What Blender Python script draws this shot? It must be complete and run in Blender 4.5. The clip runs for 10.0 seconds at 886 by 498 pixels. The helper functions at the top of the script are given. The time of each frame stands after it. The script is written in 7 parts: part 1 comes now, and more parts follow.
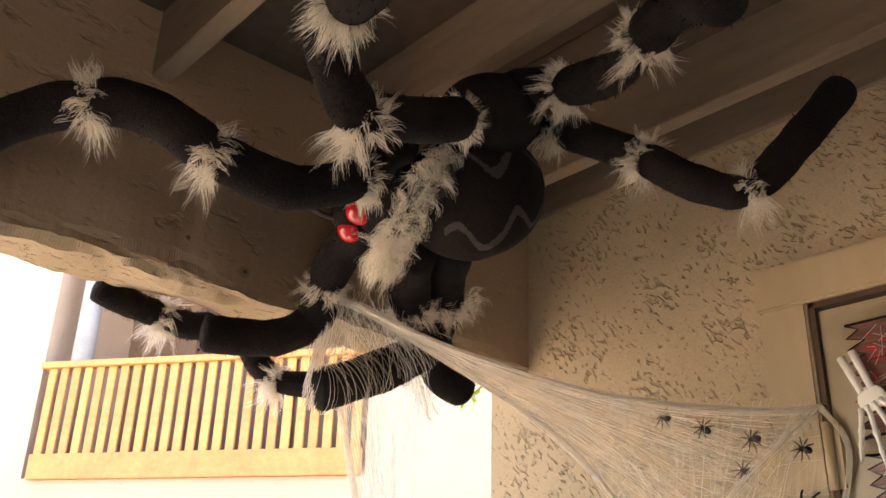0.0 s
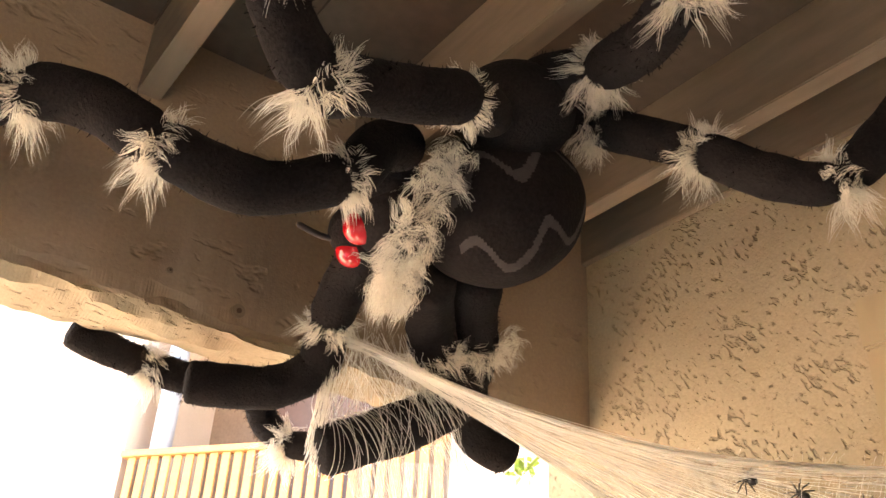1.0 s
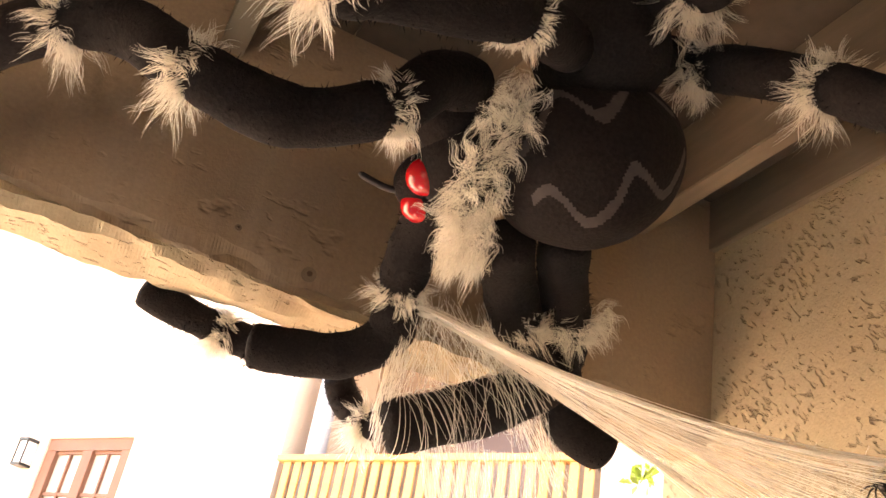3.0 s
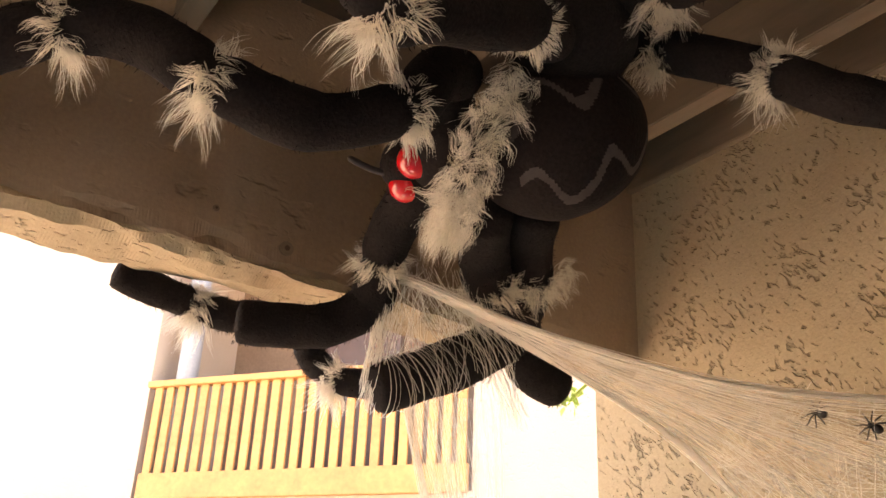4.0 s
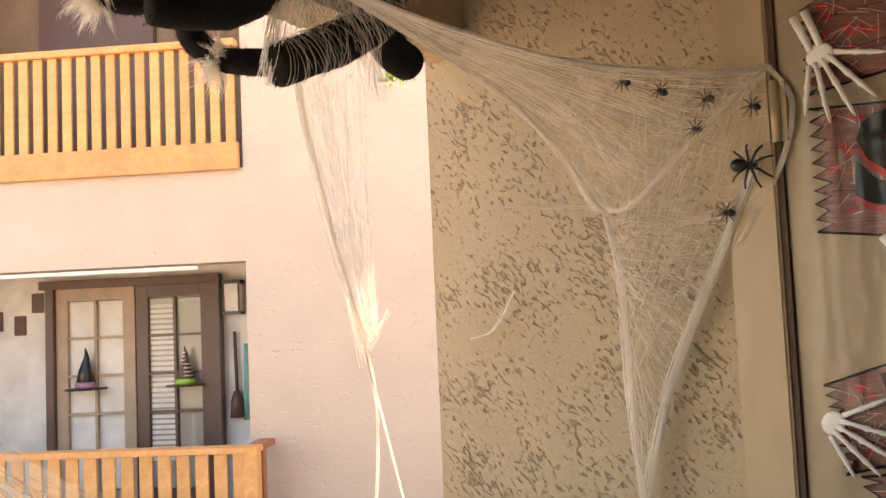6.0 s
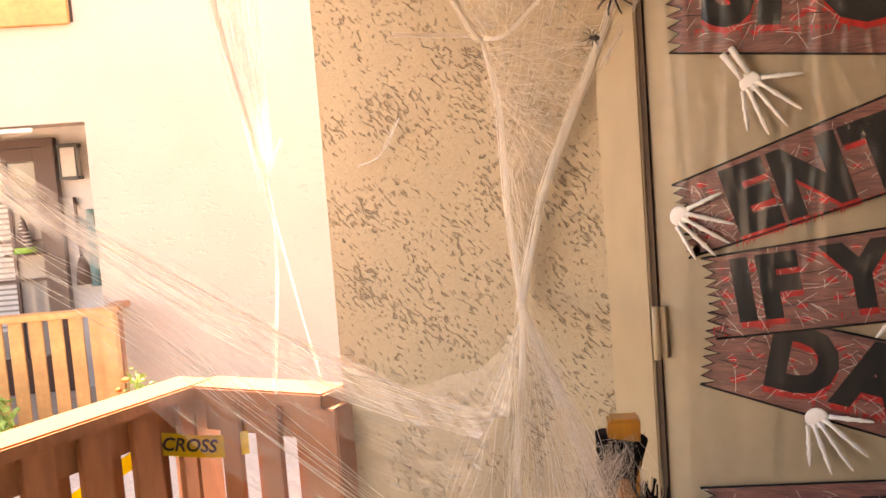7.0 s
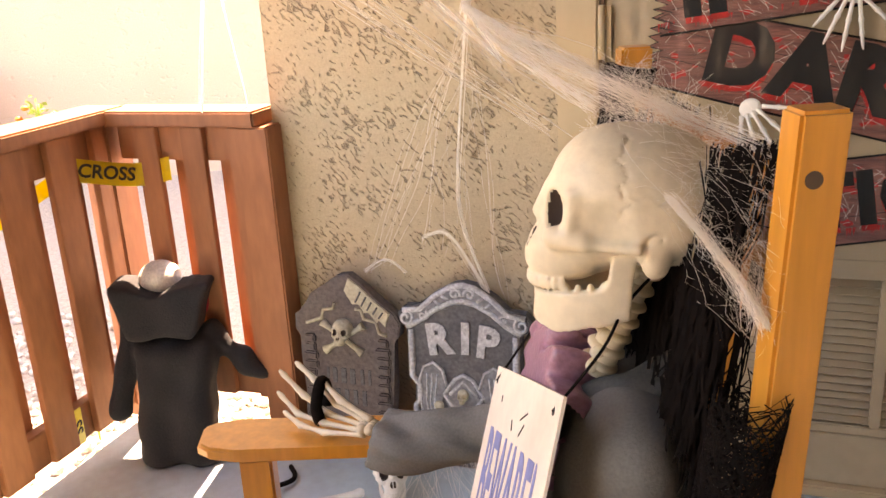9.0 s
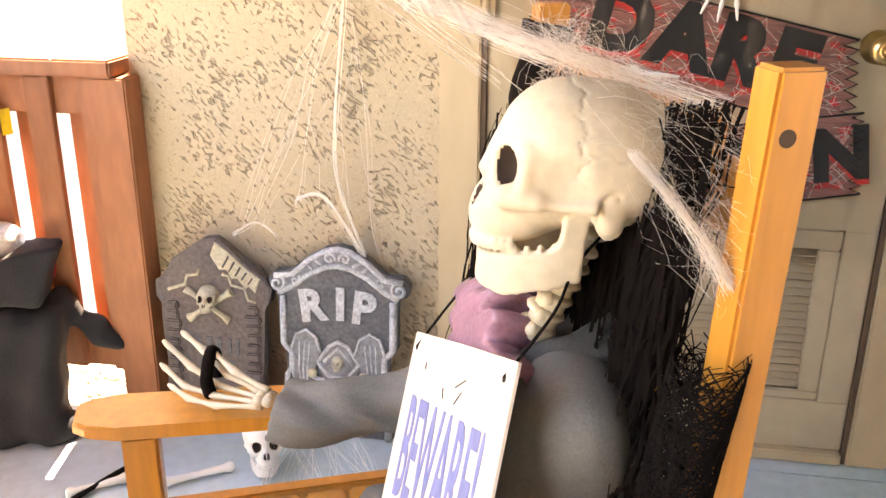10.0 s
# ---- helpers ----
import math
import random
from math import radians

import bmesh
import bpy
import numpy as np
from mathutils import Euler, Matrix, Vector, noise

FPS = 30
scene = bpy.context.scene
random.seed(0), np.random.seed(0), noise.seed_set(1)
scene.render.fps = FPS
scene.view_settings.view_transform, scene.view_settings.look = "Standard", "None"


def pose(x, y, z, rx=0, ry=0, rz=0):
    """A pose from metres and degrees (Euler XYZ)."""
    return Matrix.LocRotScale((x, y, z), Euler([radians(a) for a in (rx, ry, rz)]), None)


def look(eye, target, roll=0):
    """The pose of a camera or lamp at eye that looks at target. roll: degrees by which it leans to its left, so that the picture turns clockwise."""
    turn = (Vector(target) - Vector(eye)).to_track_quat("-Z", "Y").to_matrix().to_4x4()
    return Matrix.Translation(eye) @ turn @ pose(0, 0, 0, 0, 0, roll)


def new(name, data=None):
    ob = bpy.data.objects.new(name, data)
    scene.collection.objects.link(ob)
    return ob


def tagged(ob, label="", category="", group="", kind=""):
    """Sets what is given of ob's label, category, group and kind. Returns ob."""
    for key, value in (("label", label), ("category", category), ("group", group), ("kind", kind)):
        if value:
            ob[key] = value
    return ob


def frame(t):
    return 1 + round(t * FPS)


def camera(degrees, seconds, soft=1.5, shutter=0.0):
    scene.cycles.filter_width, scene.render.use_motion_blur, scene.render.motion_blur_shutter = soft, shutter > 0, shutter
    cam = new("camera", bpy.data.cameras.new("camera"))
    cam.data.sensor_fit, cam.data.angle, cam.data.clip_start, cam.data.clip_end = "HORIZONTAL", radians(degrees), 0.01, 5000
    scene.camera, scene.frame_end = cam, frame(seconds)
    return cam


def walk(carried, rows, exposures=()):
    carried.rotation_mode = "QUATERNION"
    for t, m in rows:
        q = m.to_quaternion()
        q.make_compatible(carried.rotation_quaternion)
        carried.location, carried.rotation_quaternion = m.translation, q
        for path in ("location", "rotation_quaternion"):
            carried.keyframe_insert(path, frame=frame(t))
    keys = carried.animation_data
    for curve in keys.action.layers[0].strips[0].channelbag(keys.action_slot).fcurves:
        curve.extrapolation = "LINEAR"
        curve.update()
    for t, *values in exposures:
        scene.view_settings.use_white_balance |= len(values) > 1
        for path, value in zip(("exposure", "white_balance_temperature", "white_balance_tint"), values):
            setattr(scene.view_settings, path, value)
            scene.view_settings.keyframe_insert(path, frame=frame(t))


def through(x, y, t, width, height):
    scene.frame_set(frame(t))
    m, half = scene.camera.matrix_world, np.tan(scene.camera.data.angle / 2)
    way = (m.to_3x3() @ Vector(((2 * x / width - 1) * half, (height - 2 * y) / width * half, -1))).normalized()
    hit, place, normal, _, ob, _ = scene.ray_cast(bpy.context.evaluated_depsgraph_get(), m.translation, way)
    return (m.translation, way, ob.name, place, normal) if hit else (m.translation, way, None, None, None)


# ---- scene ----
cam = camera(52.1, 10.0)
METRES, EYE, TILT, LEAN, TURN = 1.97, 1.49, 0.0, 0.0, -41.3
ROWS = [
    (0.0, 0.0, 0.0, 0.0, -0.68, 23.36, -1.57),
    (0.5, -0.0082, 0.0543, 0.0029, 0.9, 27.66, -0.78),
    (1.0, 0.0533, 0.142, 0.0114, 5.27, 28.89, -2.94),
    (1.5, 0.1193, 0.2121, 0.018, 12.91, 30.75, -3.59),
    (2.0, 0.1328, 0.2432, 0.0097, 15.98, 30.2, -6.95),
    (2.5, 0.1243, 0.2476, 0.0051, 16.08, 30.15, -10.13),
    (4.0, 0.0206, 0.1556, 0.0248, 6.45, 24.15, -2.35),
    (4.5, -0.0426, 0.1157, 0.0191, -0.18, 18.66, 0.08),
    (5.0, -0.0756, 0.0858, 0.0106, -6.14, 12.41, 0.55),
    (6.5, -0.1305, -0.0199, -0.0379, -13.23, -0.12, 4.71),
    (7.0, -0.1831, -0.0461, -0.0618, -19.96, -4.79, 4.37),
    (7.5, -0.1957, -0.0628, -0.091, -19.77, -8.85, 2.2),
    (8.0, -0.2015, -0.0708, -0.1148, -19.91, -11.81, 1.35),
    (8.5, -0.2376, -0.0541, -0.1394, -22.88, -14.16, 2.62),
    (9.0, -0.2908, -0.0161, -0.1588, -29.43, -17.77, 3.18),
    (9.5, -0.3151, 0.0083, -0.1595, -38.57, -18.14, 0.72),
    (10.0, -0.3169, 0.0303, -0.1685, -39.17, -20.17, -0.36),
]
EXPOSURES = [(0.0, 2.98, 8000, 16), (0.5, 3.2, 8000, 16), (1.0, 3.88, 8300, 15), (2.5, 3.98, 9400, 21), (4.0, 3.15, 8900, 20), (4.5, 2.8, 8700, 19), (5.5, 2.5, 8900, 18), (6.5, 2.5, 9900, 24),
             (7.0, 3.1, 10900, 33), (7.5, 3.35, 10700, 31), (8.5, 3.28, 10800, 33), (9.0, 3.38, 10400, 28), (9.5, 3.75, 10000, 25), (10.0, 4.08, 9700, 23)]
walk(cam, [(t, pose(0, 0, EYE, TILT, LEAN, TURN) @ pose(METRES * x, METRES * y, METRES * z, 90 + pitch, roll, yaw)) for t, x, y, z, yaw, pitch, roll in ROWS], EXPOSURES)

# ---- world, sun, exposure ----
world = bpy.data.worlds.new("sky")
scene.world = world
world.use_nodes = True
wn = world.node_tree
sky = wn.nodes.new("ShaderNodeTexSky")
sky.sky_type = 'NISHITA'
sky.sun_disc = False
TO_SUN = Vector((0.45, 0.09, 0.88)).normalized()
sky.sun_elevation = math.asin(TO_SUN.z)
sky.sun_rotation = math.atan2(TO_SUN.x, TO_SUN.y)
wn.links.new(sky.outputs[0], wn.nodes["Background"].inputs[0])
wn.nodes["Background"].inputs[1].default_value = 0.15
sun_data = bpy.data.lights.new("sun", 'SUN')
sun_data.energy, sun_data.angle, sun_data.color = 5.0, radians(0.53), (1.0, 0.93, 0.82)
sun = new("sun", sun_data)
sun.matrix_world = look(TO_SUN * 20, (0, 0, 0))


# ---- materials ----
def material(name, base, rough=0.8, metal=0.0, vary=0.12, scale=6.0, fine=60.0, bump=0.15, second=None, patch=0.35,
             stretch=(1, 1, 1), coat=0.0, spec=0.5, random_shade=0.0, bump_distance=0.004):
    """A surface with patches at one scale, grain at another, and fine relief."""
    m = bpy.data.materials.new(name)
    m.use_nodes = True
    nt = m.node_tree
    n, l = nt.nodes, nt.links
    b = n["Principled BSDF"]
    b.inputs["Roughness"].default_value = rough
    b.inputs["Metallic"].default_value = metal
    b.inputs["Coat Weight"].default_value = coat
    b.inputs["Specular IOR Level"].default_value = spec
    tc = n.new("ShaderNodeTexCoord")
    mp = n.new("ShaderNodeMapping")
    mp.inputs["Scale"].default_value = stretch
    l.new(tc.outputs["Object"], mp.inputs["Vector"])
    n1 = n.new("ShaderNodeTexNoise")
    n1.inputs["Scale"].default_value, n1.inputs["Detail"].default_value = scale, 4
    n2 = n.new("ShaderNodeTexNoise")
    n2.inputs["Scale"].default_value, n2.inputs["Detail"].default_value = fine, 3
    for k in (n1, n2):
        l.new(mp.outputs[0], k.inputs["Vector"])
    mix = n.new("ShaderNodeMix")
    mix.data_type = 'RGBA'
    second = second or tuple(c * 0.72 for c in base)
    mix.inputs["A"].default_value = (*base, 1)
    mix.inputs["B"].default_value = (*second, 1)
    ramp = n.new("ShaderNodeMapRange")
    ramp.inputs["From Min"].default_value, ramp.inputs["From Max"].default_value = 0.5 - patch * 0.5, 0.5 + patch
    l.new(n1.outputs["Fac"], ramp.inputs["Value"])
    l.new(ramp.outputs[0], mix.inputs["Factor"])
    hsv = n.new("ShaderNodeHueSaturation")
    val = n.new("ShaderNodeMapRange")
    val.inputs["To Min"].default_value, val.inputs["To Max"].default_value = 1 - vary, 1 + vary
    val.inputs["From Min"].default_value, val.inputs["From Max"].default_value = 0.3, 0.7
    l.new(n2.outputs["Fac"], val.inputs["Value"])
    if random_shade:
        oi = n.new("ShaderNodeObjectInfo")
        mul = n.new("ShaderNodeMapRange")
        mul.inputs["To Min"].default_value, mul.inputs["To Max"].default_value = 1 - random_shade, 1 + random_shade
        l.new(oi.outputs["Random"], mul.inputs["Value"])
        mm = n.new("ShaderNodeMath")
        mm.operation = 'MULTIPLY'
        l.new(val.outputs[0], mm.inputs[0])
        l.new(mul.outputs[0], mm.inputs[1])
        l.new(mm.outputs[0], hsv.inputs["Value"])
    else:
        l.new(val.outputs[0], hsv.inputs["Value"])
    l.new(mix.outputs["Result"], hsv.inputs["Color"])
    l.new(hsv.outputs[0], b.inputs["Base Color"])
    if bump:
        bp = n.new("ShaderNodeBump")
        bp.inputs["Strength"].default_value, bp.inputs["Distance"].default_value = bump, bump_distance
        l.new(n2.outputs["Fac"], bp.inputs["Height"])
        l.new(bp.outputs[0], b.inputs["Normal"])
    return m


def stucco(name, base, second, dash=46.0, depth=0.006, strength=0.9, grooves=0.55, long=2.3):
    """Skip-trowelled render: raised flat islands with short torn grooves between them."""
    m = material(name, base, 0.92, vary=0.07, scale=2.2, fine=140, bump=0.0, second=second)
    nt = m.node_tree
    n, l = nt.nodes, nt.links
    b = n["Principled BSDF"]
    tc = n.new("ShaderNodeTexCoord")
    warp = n.new("ShaderNodeTexNoise")
    warp.inputs["Scale"].default_value, warp.inputs["Detail"].default_value = 7, 2
    l.new(tc.outputs["Object"], warp.inputs["Vector"])
    add = n.new("ShaderNodeVectorMath")
    add.operation = 'MULTIPLY_ADD'
    add.inputs[1].default_value = (0.045, 0.045, 0.045)
    l.new(warp.outputs["Color"], add.inputs[0])
    l.new(tc.outputs["Object"], add.inputs[2])
    turn = n.new("ShaderNodeMapping")
    turn.inputs["Rotation"].default_value = (radians(-45), 0, 0)
    l.new(add.outputs[0], turn.inputs["Vector"])
    mp = n.new("ShaderNodeMapping")
    mp.inputs["Scale"].default_value = (1.0, 1.0, long)
    l.new(turn.outputs[0], mp.inputs["Vector"])
    big = n.new("ShaderNodeTexNoise")
    big.inputs["Scale"].default_value, big.inputs["Detail"].default_value = dash, 3.0
    big.inputs["Roughness"].default_value = 0.55
    l.new(mp.outputs[0], big.inputs["Vector"])
    groove = n.new("ShaderNodeMapRange")
    groove.interpolation_type = 'SMOOTHSTEP'
    groove.inputs["From Min"].default_value, groove.inputs["From Max"].default_value = 0.27, 0.44
    swell = n.new("ShaderNodeTexNoise")
    swell.inputs["Scale"].default_value, swell.inputs["Detail"].default_value = 9, 3
    l.new(tc.outputs["Object"], swell.inputs["Vector"])
    patchy = n.new("ShaderNodeMath")
    patchy.operation = 'MULTIPLY_ADD'
    patchy.inputs[1].default_value = 0.52
    l.new(swell.outputs["Fac"], patchy.inputs[0])
    l.new(big.outputs["Fac"], patchy.inputs[2])
    level = n.new("ShaderNodeMath")
    level.operation = 'SUBTRACT'
    level.inputs[1].default_value = 0.240
    l.new(patchy.outputs[0], level.inputs[0])
    l.new(level.outputs[0], groove.inputs["Value"])
    grain = n.new("ShaderNodeTexNoise")
    grain.inputs["Scale"].default_value, grain.inputs["Detail"].default_value = 220, 2
    l.new(tc.outputs["Object"], grain.inputs["Vector"])
    s1 = n.new("ShaderNodeMath")
    s1.operation = 'MULTIPLY_ADD'
    s1.inputs[1].default_value = 0.5
    l.new(swell.outputs["Fac"], s1.inputs[0])
    l.new(groove.outputs[0], s1.inputs[2])
    s2 = n.new("ShaderNodeMath")
    s2.operation = 'MULTIPLY_ADD'
    s2.inputs[1].default_value = 0.10
    l.new(grain.outputs["Fac"], s2.inputs[0])
    l.new(s1.outputs[0], s2.inputs[2])
    bp = n.new("ShaderNodeBump")
    bp.inputs["Strength"].default_value, bp.inputs["Distance"].default_value = strength, depth
    l.new(s2.outputs[0], bp.inputs["Height"])
    l.new(bp.outputs[0], b.inputs["Normal"])
    # shade of the torn grooves put into the colour: base darkened where they dip
    groove_shade = n.new("ShaderNodeMix")
    groove_shade.data_type = 'RGBA'
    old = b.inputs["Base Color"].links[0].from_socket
    groove_shade.inputs["A"].default_value = (*[c * grooves for c in base], 1)
    l.new(old, groove_shade.inputs["B"])
    l.new(groove.outputs[0], groove_shade.inputs["Factor"])
    l.new(groove_shade.outputs["Result"], b.inputs["Base Color"])
    return m


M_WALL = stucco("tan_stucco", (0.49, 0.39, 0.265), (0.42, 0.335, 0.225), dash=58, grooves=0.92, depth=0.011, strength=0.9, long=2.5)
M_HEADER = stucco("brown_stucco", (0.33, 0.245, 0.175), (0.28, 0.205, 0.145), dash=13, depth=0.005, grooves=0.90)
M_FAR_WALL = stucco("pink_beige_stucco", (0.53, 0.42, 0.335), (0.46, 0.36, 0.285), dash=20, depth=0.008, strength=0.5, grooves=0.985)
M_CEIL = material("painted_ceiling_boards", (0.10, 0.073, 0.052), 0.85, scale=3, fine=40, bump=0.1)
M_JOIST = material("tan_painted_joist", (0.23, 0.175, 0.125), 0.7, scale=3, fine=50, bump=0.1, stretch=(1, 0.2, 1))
M_CASING = material("tan_gloss_paint", (0.52, 0.40, 0.25), 0.45, scale=3, fine=30, vary=0.04, bump=0.05, stretch=(1, 1, 0.3))
M_DOOR = material("door_paint", (0.47, 0.375, 0.25), 0.4, scale=2.5, fine=30, vary=0.04, bump=0.05)
M_GAP = material("dark_weatherstrip", (0.10, 0.06, 0.035), 0.7, fine=50)
M_FLOOR = material("worn_blue_floor_paint", (0.46, 0.55, 0.62), 0.45, scale=2.2, fine=35, vary=0.07, second=(0.38, 0.55, 0.50), bump=0.12)
M_RAIL = material("red_brown_stain", (0.34, 0.125, 0.055), 0.6, scale=5, fine=45, vary=0.14, bump=0.15, stretch=(1, 1, 0.25), random_shade=0.12)
M_FAR_RAIL = material("weathered_orange_stain", (0.66, 0.32, 0.115), 0.65, scale=5, fine=30, vary=0.1, random_shade=0.12)
M_BROWN = material("dark_brown_paint", (0.11, 0.055, 0.04), 0.45, scale=5, fine=30, vary=0.06)
M_DIM_RECESS = material("dim_recess_brown", (0.22, 0.14, 0.095), 0.8, scale=4, fine=40)
M_GRAVEL = material("pale_gravel", (0.55, 0.48, 0.40), 0.95, scale=40, fine=160, vary=0.35, bump=0.8, second=(0.35, 0.29, 0.24), bump_distance=0.02)
M_STONE = material("gravel_stone", (0.60, 0.53, 0.46), 0.9, scale=60, fine=200, vary=0.1, random_shade=0.3)
M_METAL_DARK = material("dark_metal", (0.05, 0.05, 0.05), 0.4, metal=0.6)
M_BRASS = material("worn_brass", (0.75, 0.55, 0.25), 0.3, metal=1.0, vary=0.06)
M_WHITE = material("white_paint", (0.8, 0.78, 0.74), 0.6, vary=0.03)


# ---- mesh helpers ----
def mesh_from(bm, name, mats, smooth=False):
    me = bpy.data.meshes.new(name)
    bm.normal_update()
    bm.to_mesh(me)
    bm.free()
    for m in (mats if isinstance(mats, (list, tuple)) else [mats]):
        me.materials.append(m)
    if smooth:
        for p in me.polygons:
            p.use_smooth = True
    return me


def part(name, bm, mats, parent, label="", smooth=False):
    ob = new(name, mesh_from(bm, name, mats, smooth))
    ob.parent = parent
    if label:
        tagged(ob, label)
    return ob


def thing(name, label, category, group="", kind="", at=None):
    ob = new(name)
    ob.empty_display_size = 0.05
    if at is not None:
        ob.matrix_world = at if isinstance(at, Matrix) else Matrix.Translation(at)
    return tagged(ob, label, category, group, kind)


def box(bm, lo, hi, bevel=0.0, m=None, mat=0):
    """An upright box between two corners, with eased edges."""
    lo, hi = Vector(lo), Vector(hi)
    made = bmesh.ops.create_cube(bm, size=1.0)
    vs = made["verts"]
    c, s = (lo + hi) / 2, hi - lo
    for v in vs:
        v.co = Vector((v.co.x * s.x + c.x, v.co.y * s.y + c.y, v.co.z * s.z + c.z))
    fs = {f for v in vs for f in v.link_faces}
    if bevel:
        es = {e for v in vs for e in v.link_edges}
        out = bmesh.ops.bevel(bm, geom=list(es), offset=bevel, segments=2, affect='EDGES')
        vs = list({v for f in out["faces"] for v in f.verts} | {v for v in vs if v.is_valid})
        fs = {f for v in vs for f in v.link_faces}
    for f in fs:
        f.material_index = mat
    if m is not None:
        bmesh.ops.transform(bm, matrix=m, verts=[v for v in vs if v.is_valid])
    return vs


def solid(name, lo, hi, mats, bevel=0.0, parent=None, label="", m=None):
    bm = bmesh.new()
    box(bm, lo, hi, bevel, m)
    if parent is None:
        return new(name, mesh_from(bm, name, mats))
    return part(name, bm, mats, parent, label)


def tube(bm, pts, radius, sides=10, cap=True, mat=0, close=False):
    """A tube along points; radius is a number or one for each point."""
    pts = [Vector(p) for p in pts]
    rad = radius if isinstance(radius, (list, tuple)) else [radius] * len(pts)
    rings = []
    side = None
    for i, p in enumerate(pts):
        d = (pts[min(i + 1, len(pts) - 1)] - pts[max(i - 1, 0)])
        d = d.normalized() if d.length > 1e-9 else Vector((0, 0, 1))
        if side is None:
            side = d.orthogonal().normalized()
        side = (side - d * side.dot(d))
        side = side.normalized() if side.length > 1e-6 else d.orthogonal().normalized()
        up = d.cross(side)
        rings.append([bm.verts.new(p + (side * math.cos(a) + up * math.sin(a)) * rad[i]) for a in [2 * math.pi * k / sides for k in range(sides)]])
    for a, b in zip(rings, rings[1:]):
        for k in range(sides):
            f = bm.faces.new((a[k], a[(k + 1) % sides], b[(k + 1) % sides], b[k]))
            f.material_index = mat
            f.smooth = sides > 4
    if cap and sides > 2:
        for r in (list(reversed(rings[0])), rings[-1]):
            f = bm.faces.new(r)
            f.material_index = mat
    return rings


def spline(pts, n=8):
    """Points on a smooth curve through the given ones."""
    pts = [Vector(p) for p in pts]
    out = []
    for i in range(len(pts) - 1):
        p0, p1, p2, p3 = pts[max(i - 1, 0)], pts[i], pts[i + 1], pts[min(i + 2, len(pts) - 1)]
        for k in range(n):
            t = k / n
            out.append(0.5 * ((2 * p1) + (p2 - p0) * t + (2 * p0 - 5 * p1 + 4 * p2 - p3) * t * t + (3 * p1 - p0 - 3 * p2 + p3) * t ** 3))
    out.append(pts[-1])
    return out


def ball(bm, centre, radii, m=None, seg=20, rings=12, mat=0):
    made = bmesh.ops.create_uvsphere(bm, u_segments=seg, v_segments=rings, radius=1.0)
    vs = made["verts"]
    mm = Matrix.Translation(centre) @ (m or Matrix.Identity(4)) @ Matrix.Diagonal((*radii, 1))
    bmesh.ops.transform(bm, matrix=mm, verts=vs)
    for f in {f for v in vs for f in v.link_faces}:
        f.smooth, f.material_index = True, mat
    return vs


def prism(bm, outline, m, depth, mat=0):
    """A flat outline in local x, y, given depth along local z."""
    lo = [bm.verts.new(m @ Vector((x, y, 0))) for x, y in outline]
    hi = [bm.verts.new(m @ Vector((x, y, depth))) for x, y in outline]
    k = len(outline)
    fs = [bm.faces.new(list(reversed(lo))), bm.faces.new(hi)]
    fs += [bm.faces.new((lo[i], lo[(i + 1) % k], hi[(i + 1) % k], hi[i])) for i in range(k)]
    for f in fs:
        f.material_index = mat
    return fs


def lettering(text, size, extrude=0.001, bold=0.0, align='CENTER', spacing=1.0):
    """The mesh of a line of text in the built-in font, in local x, y."""
    cu = bpy.data.curves.new("text", 'FONT')
    cu.body, cu.size, cu.extrude, cu.offset, cu.align_x, cu.align_y = text, size, extrude, bold, align, 'CENTER'
    cu.space_character = spacing
    cu.resolution_u = 3
    ob = bpy.data.objects.new("text", cu)
    scene.collection.objects.link(ob)
    dg = bpy.context.evaluated_depsgraph_get()
    dg.update()
    me = bpy.data.meshes.new_from_object(ob.evaluated_get(dg))
    bpy.data.objects.remove(ob)
    bpy.data.curves.remove(cu)
    return me


def letters(name, text, size, m, mat, parent, label="", extrude=0.001, bold=0.0, spacing=1.0):
    me = lettering(text, size, extrude, bold, spacing=spacing)
    me.materials.clear()
    me.materials.append(mat)
    ob = new(name, me)
    ob.parent = parent
    ob.matrix_local = m
    return tagged(ob, label) if label else ob


# ---- porch: floor, walls, header, ceiling ----
WX = 1.472          # door wall's face
WEND = 1.487        # where the door wall ends
HY = 1.365          # header's inner face
HZ = 2.035          # header's underside
CZ = 2.53           # ceiling boards

floor = tagged(solid("floor", (-2.4, -1.8, -0.12), (1.40, 1.97, 0.0), M_FLOOR, 0.008), "porch slab with worn pale blue paint", "floor", kind="structure")
tagged(solid("floor_sill", (1.40, -1.8, -0.12), (1.62, 1.487, -0.002), M_FLOOR), "painted slab edge below the door wall", "floor", kind="structure")

DOOR_Y0, DOOR_Y1, DOOR_Z = -0.142, 0.678, 2.033


def wall_with_door():
    bm = bmesh.new()
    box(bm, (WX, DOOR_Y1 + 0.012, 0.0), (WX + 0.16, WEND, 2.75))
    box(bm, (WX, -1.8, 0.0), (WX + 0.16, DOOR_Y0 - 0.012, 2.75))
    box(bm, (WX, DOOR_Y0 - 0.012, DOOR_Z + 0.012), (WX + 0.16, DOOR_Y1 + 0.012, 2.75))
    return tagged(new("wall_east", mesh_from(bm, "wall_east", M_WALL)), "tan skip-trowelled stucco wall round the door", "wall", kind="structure")


